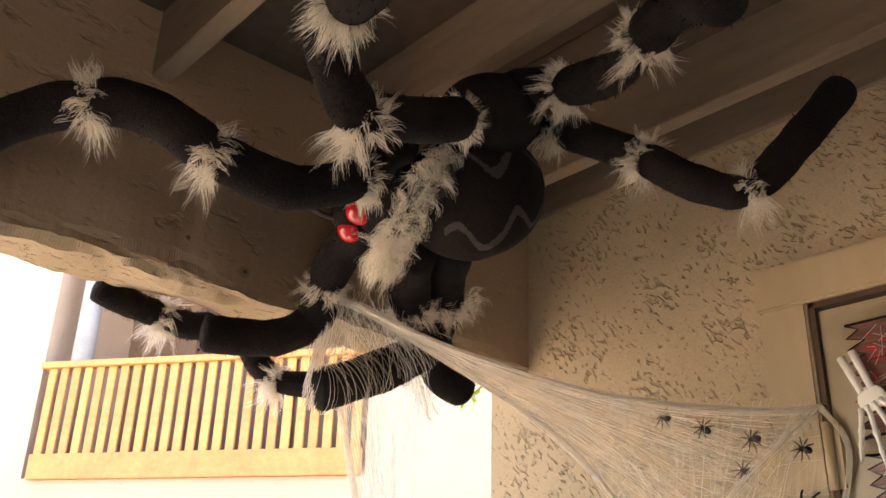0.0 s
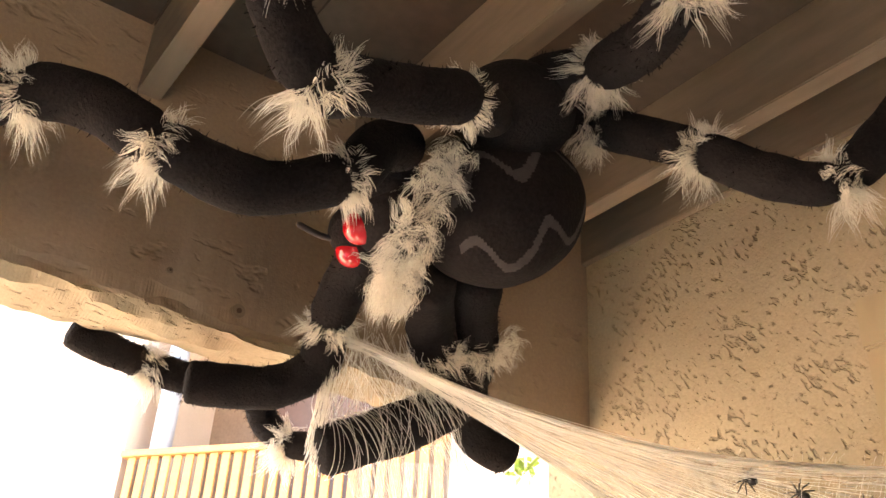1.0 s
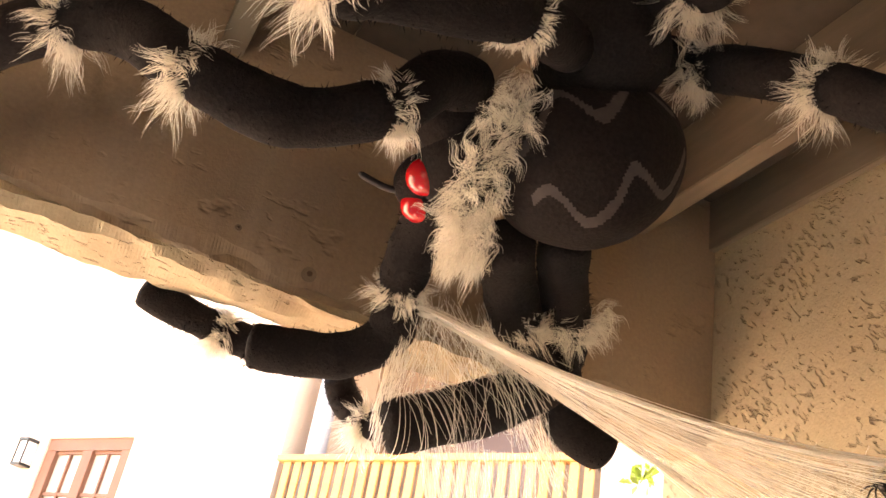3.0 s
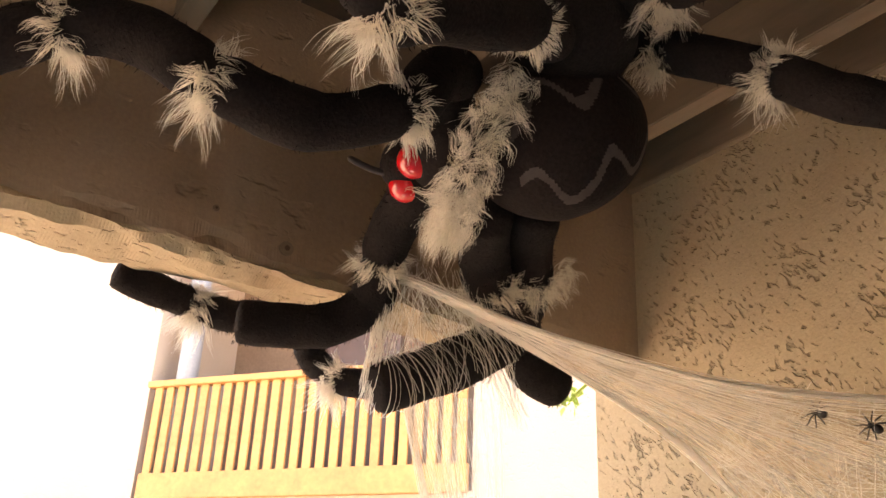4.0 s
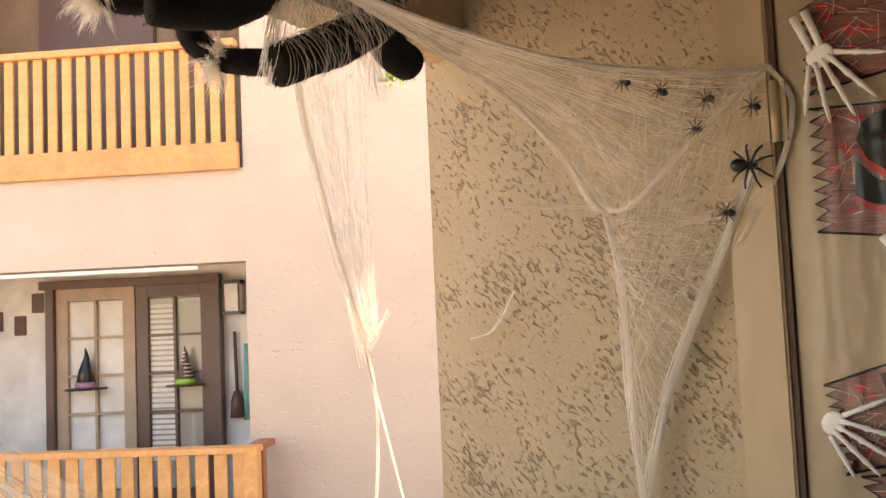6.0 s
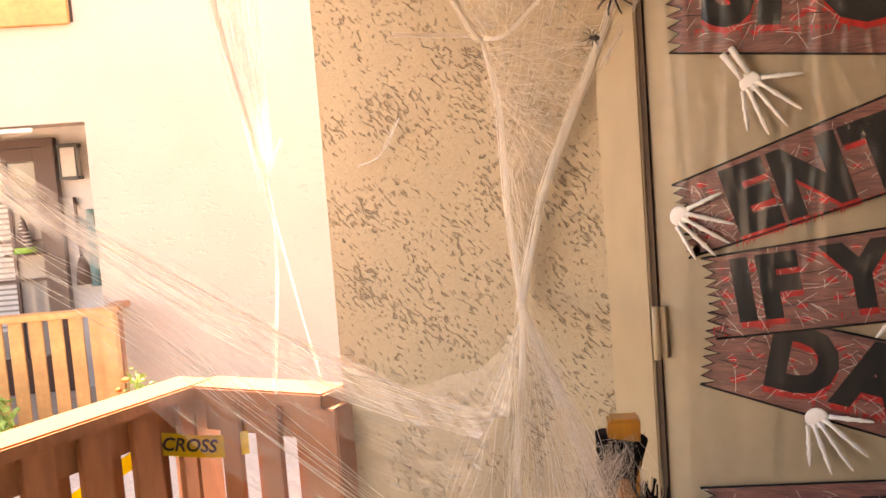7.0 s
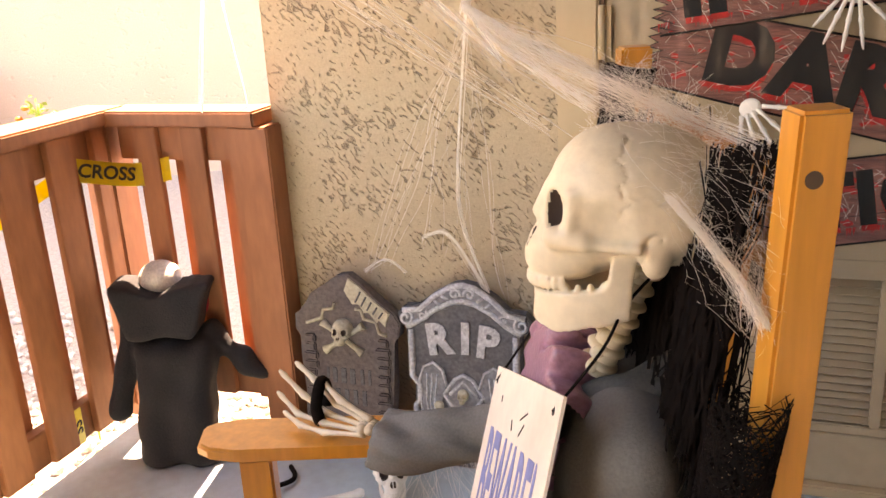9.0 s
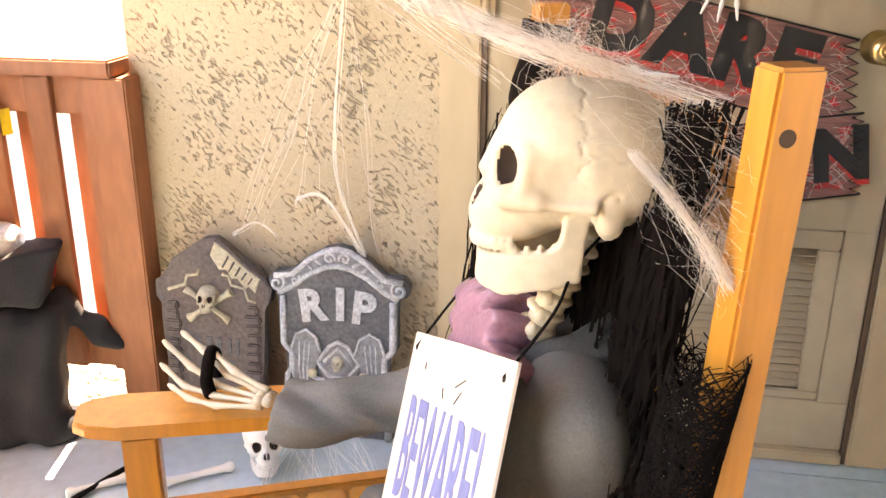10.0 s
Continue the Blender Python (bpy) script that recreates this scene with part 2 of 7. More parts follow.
wall_with_door()
# unseen west wall, added and sized to block and bounce light
tagged(solid("unseen_wall_west", (-2.56, -1.96, 0), (-2.4, 1.80, 2.75), M_WALL), "unseen tan stucco wall on the west side, added to block and bounce light", "wall", kind="structure")
# unseen back wall; the gap is added to let light onto the door
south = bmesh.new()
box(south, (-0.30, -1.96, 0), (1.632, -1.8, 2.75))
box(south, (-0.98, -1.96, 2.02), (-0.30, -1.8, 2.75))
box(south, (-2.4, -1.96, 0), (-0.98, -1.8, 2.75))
tagged(new("unseen_wall_south", mesh_from(south, "unseen_wall_south", M_WALL)), "unseen tan stucco wall at the back, its opening added to let in light", "wall", kind="structure")


def header():
    """The stucco beam over the opening, its lower edge torn and uneven."""
    bm = bmesh.new()
    n = 800
    prof = [(HY, 2.75), (HY, 2.30), (HY, HZ + 0.05), (HY + 0.003, HZ + 0.030), (HY + 0.004, HZ + 0.022), (HY + 0.004, HZ + 0.014), (HY + 0.018, HZ + 0.004), (HY + 0.05, HZ), (HY + 0.10, HZ + 0.002), (1.487, HZ + 0.012), (1.487, 2.75)]
    rows = []
    for i in range(n + 1):
        x = -2.3 + (WX + 2.3) * i / n
        row = []
        for k, (y, z) in enumerate(prof):
            w = 1.0 if 2 <= k <= 9 else 0.25
            dy = w * 0.010 * noise.noise(Vector((x * 5, k * 1.7, 3)))
            torn = max(0.0, noise.noise(Vector((x * 14, k * 3.1, 21)))) if k in (3, 5, 6, 7) else 0.0
            dz = w * 0.012 * noise.noise(Vector((x * 7, k * 2.3, 9))) + w * 0.006 * noise.noise(Vector((x * 23, k * 5, 1))) + 0.016 * torn
            dy += 0.012 * torn + (0.004 * noise.noise(Vector((x * 60, k * 9, 2))) if k in (3, 4, 5, 6, 7, 8) else 0.0)
            if k == 4:
                # a crack that opens and closes along the lip
                dy += 0.022 * max(0.0, noise.noise(Vector((x * 6, 4, 2))) + 0.25)
                dz = 0.010 * noise.noise(Vector((x * 5, 8, 2))) + 0.004 * noise.noise(Vector((x * 40, 1, 2)))
            row.append(bm.verts.new((x, y + (dy if k < 10 else 0), z + (dz if 1 < k < 10 else 0))))
        rows.append(row)
    for a, b in zip(rows, rows[1:]):
        for k in range(len(prof) - 1):
            f = bm.faces.new((a[k], b[k], b[k + 1], a[k + 1]))
            f.smooth = k < 2
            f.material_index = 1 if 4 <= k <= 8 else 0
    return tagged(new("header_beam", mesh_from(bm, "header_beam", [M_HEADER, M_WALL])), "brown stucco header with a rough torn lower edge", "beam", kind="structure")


header()
for hx, hz, hr in ((0.728, 2.083, 0.011), (0.612, 2.113, 0.005)):
    bm = bmesh.new()
    tube(bm, [(hx, HY - 0.004, hz), (hx, HY + 0.01, hz)], [hr, hr * 1.1], 14)
    tube(bm, [(hx, HY - 0.0055, hz), (hx, HY - 0.003, hz)], hr * 0.4, 10, mat=1)
    tagged(new("plugged_screw", mesh_from(bm, "plugged_screw", [M_JOIST, M_GAP])), "patched screw hole in the stucco header", "screw", "screws in the header")


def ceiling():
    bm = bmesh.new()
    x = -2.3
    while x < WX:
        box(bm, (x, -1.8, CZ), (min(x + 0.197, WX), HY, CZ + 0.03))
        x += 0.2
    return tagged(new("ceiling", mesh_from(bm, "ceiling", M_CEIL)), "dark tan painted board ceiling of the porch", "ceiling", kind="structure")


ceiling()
# unseen beam, added to keep western sky light off the upper wall
tagged(solid("sky_block_west", (-2.56, 1.80, 2.035), (-2.4, 2.15, 2.75), M_HEADER), "unseen stucco beam added to block sky light from the west", "header", kind="structure")
# unseen from below; the overhang is sized to keep sun off the floor
tagged(solid("roof", (-2.5, -2.1, 2.75), (1.75, 2.15, 2.95), M_HEADER), "flat roof over the porch", "roof", kind="structure")
for jx in [0.503 - 0.4 * k for k in range(6, 0, -1)] + [0.520, 0.908, 1.290]:
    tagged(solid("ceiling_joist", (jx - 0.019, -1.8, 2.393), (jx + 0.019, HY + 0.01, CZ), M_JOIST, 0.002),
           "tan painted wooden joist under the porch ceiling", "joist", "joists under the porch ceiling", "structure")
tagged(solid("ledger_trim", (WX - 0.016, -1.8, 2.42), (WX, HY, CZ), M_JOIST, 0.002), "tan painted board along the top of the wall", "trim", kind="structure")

# ---- door ----
door = thing("door_1", "tan painted front door with louvred lower panel, closed", "door", kind="structure", at=(WX, 0, 0))


def build_door():
    fx = -0.012                                   # leaf's face, from the wall's face
    bm = bmesh.new()
    y0, y1 = DOOR_Y0, DOOR_Y1
    box(bm, (fx, y0, 0.55), (fx + 0.04, y1, DOOR_Z - 0.004), 0.002)
    box(bm, (fx, y0, 0.03), (fx + 0.04, y1, 0.15), 0.002)
    box(bm, (fx, y0, 0.15), (fx + 0.04, -0.075, 0.55), 0.002)
    box(bm, (fx, 0.60, 0.15), (fx + 0.04, y1, 0.55), 0.002)
    box(bm, (fx + 0.03, -0.075, 0.15), (fx + 0.04, 0.60, 0.55))
    part("leaf", bm, M_DOOR, door)
    # moulded frame and louvres of the lower panel
    bm = bmesh.new()
    for a, b in (((-0.075, 0.15), (0.60, 0.172)), ((-0.075, 0.505), (0.60, 0.55)), ((-0.075, 0.172), (-0.03, 0.505)), ((0.556, 0.172), (0.60, 0.505)),
                 ((0.398, 0.172), (0.420, 0.505)), ((0.095, 0.172), (0.118, 0.505))):
        box(bm, (fx + 0.004, a[0], a[1]), (fx + 0.03, b[0], b[1]), 0.003)
    part("louvre_frame", bm, M_DOOR, door)
    me = {}
    for a, b in ((-0.03, 0.095), (0.118, 0.398), (0.420, 0.556)):
        w = b - a
        if w not in me:
            bm = bmesh.new()
            box(bm, (-0.011, -w / 2, -0.002), (0.011, w / 2, 0.002), 0.0, pose(0, 0, 0, 0, -38, 0))
            me[w] = mesh_from(bm, "slat", M_DOOR)
        for k in range(18):
            s = new("slat", me[w])
            s.parent = door
            s.location = (fx + 0.016, (a + b) / 2, 0.185 + k * 0.0182)
    # casing: two sides and head, mitred by butting
    for lo, hi in (((-0.028, y1 + 0.012, 0), (0.0, y1 + 0.100, DOOR_Z + 0.012)), ((-0.028, y0 - 0.100, 0), (0.0, y0 - 0.012, DOOR_Z + 0.012)),
                   ((-0.030, y0 - 0.104, DOOR_Z + 0.012), (0.0, y1 + 0.104, DOOR_Z + 0.092))):
        bm = bmesh.new()
        box(bm, lo, hi, 0.004)
        part("casing", bm, M_CASING, door, "tan painted door casing")
    for lo, hi in (((-0.020, y1 + 0.001, 0), (0.06, y1 + 0.011, DOOR_Z + 0.011)), ((-0.020, y0 - 0.011, 0), (0.06, y0 - 0.001, DOOR_Z + 0.011)),
                   ((-0.020, y0 - 0.011, DOOR_Z + 0.001), (0.06, y1 + 0.011, DOOR_Z + 0.011))):
        bm = bmesh.new()
        box(bm, lo, hi)
        part("weatherstrip", bm, M_GAP, door, "dark brown weatherstrip gap")
    solid("threshold", (-0.03, y0, 0.0), (0.05, y1, 0.026), M_CASING, 0.004, door)
    for z in (0.28, 1.016, 1.78):
        bm = bmesh.new()
        tube(bm, [(-0.031, y1 + 0.004, z - 0.054), (-0.031, y1 + 0.004, z + 0.054)], 0.0075, 10)
        box(bm, (-0.026, y1 - 0.014, z - 0.052), (-0.013, y1 + 0.0, z + 0.052))
        part("hinge", bm, M_CASING, door, "painted butt hinge")
    bm = bmesh.new()
    kx = Matrix.Translation((0, -0.078, 0.926)) @ Matrix.Rotation(radians(-90), 4, 'Y')
    prof = [(0.0, 0.0), (0.033, 0.0), (0.031, 0.006), (0.014, 0.012), (0.012, 0.03), (0.020, 0.036), (0.027, 0.046), (0.0275, 0.056), (0.022, 0.066), (0.010, 0.068), (0.009, 0.064), (0.0, 0.064)]
    rings = [[bm.verts.new(kx @ Vector((r * math.cos(a), r * math.sin(a), h + 0.013))) for a in [2 * math.pi * j / 24 for j in range(24)]] for r, h in prof]
    for a, b in zip(rings, rings[1:]):
        for j in range(24):
            bm.faces.new((a[j], a[(j + 1) % 24], b[(j + 1) % 24], b[j])).smooth = True
    bmesh.ops.remove_doubles(bm, verts=bm.verts, dist=0.0002)
    part("knob", bm, M_BRASS, door, "brass door knob with keyhole")


build_door()


# ---- our railing: posts, rails and boards on both sides ----
def slat_railing(name, p0, p1, z0, z1, label, mat, step, width, both=True, cap=0.14, out=1.0, post0=True, post1=True):
    """A board railing from p0 to p1 (ground plan); z0 and z1 are the undersides of the bottom rail and top of the cap."""
    a, b = Vector((*p0, 0)), Vector((*p1, 0))
    d = b - a
    ln = d.length
    rot = Matrix.Translation(a) @ Matrix.Rotation(math.atan2(d.y, d.x), 4, 'Z')
    ob = thing(name, label, "railing", at=rot)
    solid("cap_rail", (-0.02, -cap / 2, z1 - 0.038), (ln + 0.02, cap / 2, z1), mat, 0.005, ob)
    solid("top_rail", (0, -0.019, z1 - 0.128), (ln, 0.019, z1 - 0.038), mat, 0.003, ob)
    solid("bottom_rail", (0, -0.019, z0), (ln, 0.019, z0 + 0.09), mat, 0.003, ob)
    bm = bmesh.new()
    box(bm, (-width / 2, -0.0095, z0 + 0.004), (width / 2, 0.0095, z1 - 0.042), 0.002)
    me = mesh_from(bm, "board", mat)
    k = int(ln / step)
    for i in range(k + 1):
        for s in ((1, -1) if both else (1,)):
            x = (i + (0.5 if s < 0 else 0.0)) * step + width * 0.6
            if x > ln - width * 0.5:
                continue
            o = new("board", me)
            o.parent = ob
            o.location = (x, s * 0.0295 * out, 0)
    for x, want in ((0.0, post0), (ln, post1)):
        if want:
            solid("post", (x - 0.045, -0.045, 0.0 if z0 > 0 else z0 - 0.1), (x + 0.045, 0.045, z1 - 0.04), mat, 0.004, ob)
    return ob


slat_railing("railing", (1.45, 1.975), (-1.4, 1.975), 0.06, 0.865, "red-brown stained board railing along the porch edge", M_RAIL, 0.155, 0.085, cap=0.13)
slat_railing("railing", (1.447, 1.51), (1.447, 1.915), 0.10, 0.862, "short red-brown board railing returning to the wall", M_RAIL, 0.135, 0.062, cap=0.12, post0=True, post1=False)

# ---- ground ----
bm = bmesh.new()
bmesh.ops.create_grid(bm, x_segments=2, y_segments=2, size=300)
ground = tagged(new("ground", mesh_from(bm, "ground", M_GRAVEL)), "pale gravel ground between the buildings", "ground", kind="structure")
ground.location.z = -0.10

# ---- building across the yard ----
FP = Vector((3.82, 5.10, 0))
FU = Vector((-0.559, 0.829, 0)).normalized()      # along its front
FN = Vector((-FU.y, FU.x, 0))                     # towards the porch is -normal of the recess
if FN.dot(Vector((0.83, 0.56, 0))) < 0:
    FN = -FN
FM = Matrix(((FU.x, FN.x, 0, FP.x), (FU.y, FN.y, 0, FP.y), (0, 0, 1, 0), (0, 0, 0, 1)))
far = thing("apartment_building", "beige stucco apartment building with recessed patio and balcony", "building", at=FM)
GZ = -0.145


def far_building():
    # front wall panels round the two recesses (local x along the front, local y into the building)
    for lo, hi in (((-6.0, 0, GZ), (0.0, 0.22, 7.0)), ((2.75, 0, GZ), (3.6, 0.22, 7.0)), ((0.0, 0, 1.885), (2.75, 0.22, 2.53)), ((0.0, 0, 5.0), (2.75, 0.22, 7.0)),
                   ((3.6, 0, GZ), (4.52, 0.22, 7.0)), ((4.52, 0, 3.62), (5.72, 0.22, 7.0)), ((5.72, 0, GZ), (9.0, 0.22, 7.0)), ((4.52, 0, GZ), (5.72, 0.22, 1.5))):
        solid("wall", lo, hi, M_FAR_WALL, 0.0, far)
    # recess shells
    for z0, z1 in ((GZ, 1.95), (2.53, 5.05)):
        # upper recess back is dark brown: the dim balcony interior put into colour
        solid("recess_back", (-0.2, 1.10, z0), (3.0, 1.22, z1), M_WHITE if z0 < 0 else M_DIM_RECESS, 0, far)
        solid("recess_side", (-0.2, 0.22, z0), (0.0, 1.10, z1), M_FAR_WALL, 0, far)
        solid("recess_side", (2.75, 0.22, z0), (2.95, 1.10, z1), M_FAR_WALL, 0, far)
        solid("recess_soffit", (-0.2, 0.22, z1 + 0.0), (2.95, 1.22, z1 + 0.1), M_FAR_WALL, 0, far)
    solid("balcony_floor", (0.0, 0.22, 2.50), (2.75, 1.10, 2.56), M_FAR_WALL, 0, far)
    solid("patio_floor", (-0.2, -0.5, GZ - 0.1), (3.0, 1.10, GZ), M_FLOOR, 0, far)
    solid("soffit_trim", (0.35, 0.03, 1.845), (2.40, 0.06, 1.872), M_WHITE, 0.003, far, "white roller rail under the soffit")


far_building()

# ---- soft shapes from blended solids ----
def surface(fn, lo, hi, h):
    """A closed mesh round the zero level of a distance function, by surface nets."""
    lo, hi = np.array(lo, float), np.array(hi, float)
    n = np.maximum(((hi - lo) / h).astype(int) + 1, 2)
    ax = [lo[i] + h * np.arange(n[i]) for i in range(3)]
    P = np.stack(np.meshgrid(*ax, indexing="ij"), -1)
    D = fn(P)
    inside = D < 0
    c = [inside[i:n[0] - 1 + i, j:n[1] - 1 + j, k:n[2] - 1 + k] for i in (0, 1) for j in (0, 1) for k in (0, 1)]
    cnt = sum(x.astype(int) for x in c)
    act = (cnt > 0) & (cnt < 8)
    idx = -np.ones(act.shape, int)
    cells = np.argwhere(act)
    idx[act] = np.arange(len(cells))
    acc, num = np.zeros((len(cells), 3)), np.zeros(len(cells))
    corners = [np.array((i, j, k)) for i in (0, 1) for j in (0, 1) for k in (0, 1)]
    for a in range(8):
        for b in range(a + 1, 8):
            if abs(corners[a] - corners[b]).sum() != 1:
                continue
            ia, ib = cells + corners[a], cells + corners[b]
            da, db = D[tuple(ia.T)], D[tuple(ib.T)]
            x = (da < 0) != (db < 0)
            t = np.where(x, da / np.where(da - db == 0, 1, da - db), 0)
            p = ia + (corners[b] - corners[a]) * t[:, None]
            acc[x] += p[x]
            num[x] += 1
    verts = lo + h * acc / num[:, None]
    faces = []
    for axis in range(3):
        e = np.zeros(3, int)
        e[axis] = 1
        u, v = [i for i in range(3) if i != axis]
        A = inside[tuple(slice(1, n[i] - 1) if i != axis else slice(0, n[i] - 1) for i in range(3))]
        B = inside[tuple(slice(1, n[i] - 1) if i != axis else slice(1, n[i]) for i in range(3))]
        for cell in np.argwhere(A != B):
            base = cell.copy()
            base[u] += 1
            base[v] += 1
            q = []
            for du, dv in ((0, 0), (1, 0), (1, 1), (0, 1)):
                w = base.copy()
                w[u] -= du
                w[v] -= dv
                q.append(int(idx[tuple(w)]))
            flip = bool(inside[tuple(base)])
            if axis == 1:
                flip = not flip
            faces.append(q if flip else q[::-1])
    return [tuple(v) for v in verts], faces


def ell(P, c, r):
    q = (P - np.array(c)) / np.array(r)
    k = np.linalg.norm(q, axis=-1)
    return (k - 1) * (sum(r) / 3 * 0.5 + min(r) * 0.5)


def cap(P, a, b, r, r2=None):
    a, b = np.array(a, float), np.array(b, float)
    t = np.clip(((P - a) @ (b - a)) / max((b - a) @ (b - a), 1e-12), 0, 1)
    rr = r if r2 is None else r + (r2 - r) * t
    return np.linalg.norm(P - (a + t[..., None] * (b - a)), axis=-1) - rr


def blend(a, b, k):
    h = np.clip(0.5 + 0.5 * (b - a) / k, 0, 1)
    return b + (a - b) * h - k * h * (1 - h)


def carve(a, b, k):
    return -blend(-a, b, k)


def add_surface(bm, fn, lo, hi, h, m=None, mat=0):
    vs, fs = surface(fn, lo, hi, h)
    m = m or Matrix.Identity(4)
    bv = [bm.verts.new(m @ Vector(v)) for v in vs]
    for q in fs:
        try:
            f = bm.faces.new([bv[i] for i in q])
            f.smooth, f.material_index = True, mat
        except ValueError:
            pass


# ---- materials of the decorations ----
M_PLUSH = material("black_plush", (0.017, 0.013, 0.013), 0.95, vary=0.3, scale=20, fine=260, bump=0.7, second=(0.008, 0.007, 0.008), bump_distance=0.003, spec=0.15)
M_PLUSH.node_tree.nodes["Principled BSDF"].inputs["Sheen Weight"].default_value = 0.0
M_SATIN_BLACK = material("abdomen_black_cloth", (0.016, 0.012, 0.012), 0.9, vary=0.25, scale=12, fine=200, bump=0.4, spec=0.12)
M_SATIN_GREY = material("abdomen_grey_stripe", (0.060, 0.050, 0.050), 0.7, vary=0.12, scale=12, fine=90, bump=0.2, spec=0.2)
def per_fibre(m, low):
    """Gives every loose fibre of one mesh its own shade."""
    n, l = m.node_tree.nodes, m.node_tree.links
    b = n["Principled BSDF"]
    g, r, mul = n.new("ShaderNodeNewGeometry"), n.new("ShaderNodeMapRange"), n.new("ShaderNodeMix")
    r.inputs["To Min"].default_value = low
    l.new(g.outputs["Random Per Island"], r.inputs["Value"])
    mul.data_type, mul.blend_type = 'RGBA', 'MULTIPLY'
    mul.inputs["Factor"].default_value = 1.0
    l.new(b.inputs["Base Color"].links[0].from_socket, mul.inputs["A"])
    l.new(r.outputs[0], mul.inputs["B"])
    l.new(mul.outputs["Result"], b.inputs["Base Color"])


M_FUR = material("grey_white_fur", (0.96, 0.93, 0.87), 0.8, vary=0.25, scale=18, fine=120, bump=0, second=(0.80, 0.76, 0.69))
fb = M_FUR.node_tree
ftr = fb.nodes.new("ShaderNodeBsdfTranslucent")
ftr.inputs[0].default_value = (0.95, 0.90, 0.80, 1)
per_fibre(M_FUR, 0.72)
fmx = fb.nodes.new("ShaderNodeMixShader")
fmx.inputs[0].default_value = 0.50
fb.links.new(fb.nodes["Principled BSDF"].outputs[0], fmx.inputs[1])
fb.links.new(ftr.outputs[0], fmx.inputs[2])
fb.links.new(fmx.outputs[0], fb.nodes["Material Output"].inputs[0])
M_RED_EYE = material("glossy_red_plastic", (0.62, 0.015, 0.025), 0.12, coat=0.6, vary=0.05, bump=0)
M_WEB = material("stretch_web_fibre", (0.95, 0.92, 0.87), 0.9, vary=0.04, bump=0, second=(0.92, 0.89, 0.84))
wb = M_WEB.node_tree
wtr = wb.nodes.new("ShaderNodeBsdfTranslucent")
wtr.inputs[0].default_value = (0.95, 0.92, 0.87, 1)
wmx = wb.nodes.new("ShaderNodeMixShader")
wmx.inputs[0].default_value = 0.65
wb.links.new(wb.nodes["Principled BSDF"].outputs[0], wmx.inputs[1])
wb.links.new(wtr.outputs[0], wmx.inputs[2])
wb.links.new(wmx.outputs[0], wb.nodes["Material Output"].inputs[0])


def veil_material(name, least, most, through):
    """Matted web fibre: mostly holes, streaked along the pull and denser at the edges."""
    m = bpy.data.materials.new(name)
    m.use_nodes = True
    n, l = m.node_tree.nodes, m.node_tree.links
    out = n["Material Output"]
    n.remove(n["Principled BSDF"])
    tc, mp = n.new("ShaderNodeTexCoord"), n.new("ShaderNodeMapping")
    mp.inputs["Scale"].default_value = (70, 5, 1)
    l.new(tc.outputs["UV"], mp.inputs["Vector"])
    streak, cloud = n.new("ShaderNodeTexNoise"), n.new("ShaderNodeTexNoise")
    streak.inputs["Scale"].default_value, streak.inputs["Detail"].default_value, streak.inputs["Distortion"].default_value = 1.0, 4, 1.2
    cloud.inputs["Scale"].default_value, cloud.inputs["Detail"].default_value = 22, 4
    l.new(mp.outputs[0], streak.inputs["Vector"])
    l.new(tc.outputs["Object"], cloud.inputs["Vector"])
    s1, s2, mul = n.new("ShaderNodeMapRange"), n.new("ShaderNodeMapRange"), n.new("ShaderNodeMath")
    s1.inputs["From Min"].default_value, s1.inputs["From Max"].default_value, s1.inputs["To Min"].default_value, s1.inputs["To Max"].default_value = 0.35, 0.72, least, most
    s2.inputs["From Min"].default_value, s2.inputs["From Max"].default_value, s2.inputs["To Min"].default_value, s2.inputs["To Max"].default_value = 0.35, 0.65, 0.25, 1.0
    mul.operation = 'MULTIPLY'
    l.new(streak.outputs["Fac"], s1.inputs["Value"])
    l.new(cloud.outputs["Fac"], s2.inputs["Value"])
    l.new(s1.outputs[0], mul.inputs[0])
    l.new(s2.outputs[0], mul.inputs[1])
    di, tl, body, tr, mx = n.new("ShaderNodeBsdfDiffuse"), n.new("ShaderNodeBsdfTranslucent"), n.new("ShaderNodeMixShader"), n.new("ShaderNodeBsdfTransparent"), n.new("ShaderNodeMixShader")
    di.inputs[0].default_value = tl.inputs[0].default_value = (0.93, 0.90, 0.85, 1)
    body.inputs[0].default_value = through
    l.new(di.outputs[0], body.inputs[1])
    l.new(tl.outputs[0], body.inputs[2])
    l.new(mul.outputs[0], mx.inputs[0])
    l.new(tr.outputs[0], mx.inputs[1])
    l.new(body.outputs[0], mx.inputs[2])
    l.new(mx.outputs[0], out.inputs[0])
    return m


M_VEIL = veil_material("pulled_web_sheet", 0.04, 0.62, 0.65)
M_VEIL_THIN = veil_material("thin_web_sheet", 0.03, 0.40, 0.8)
M_VEIL_BAND = veil_material("matted_web_band", 0.15, 0.95, 0.85)
M_TOY_BLACK = material("black_toy_plastic", (0.012, 0.010, 0.010), 0.3, vary=0.1, bump=0.05)
M_BONE = material("cream_plastic_bone", (0.76, 0.66, 0.49), 0.5, vary=0.06, scale=16, fine=90, bump=0.12, second=(0.60, 0.50, 0.34))
M_HOLE = material("dark_socket_tone", (0.05, 0.028, 0.018), 0.8, vary=0.2)
M_ORANGE = material("orange_varnished_wood", (0.64, 0.27, 0.045), 0.32, vary=0.12, scale=4, fine=70, bump=0.06, stretch=(1, 1, 0.12), second=(0.54, 0.21, 0.03), coat=0.3)
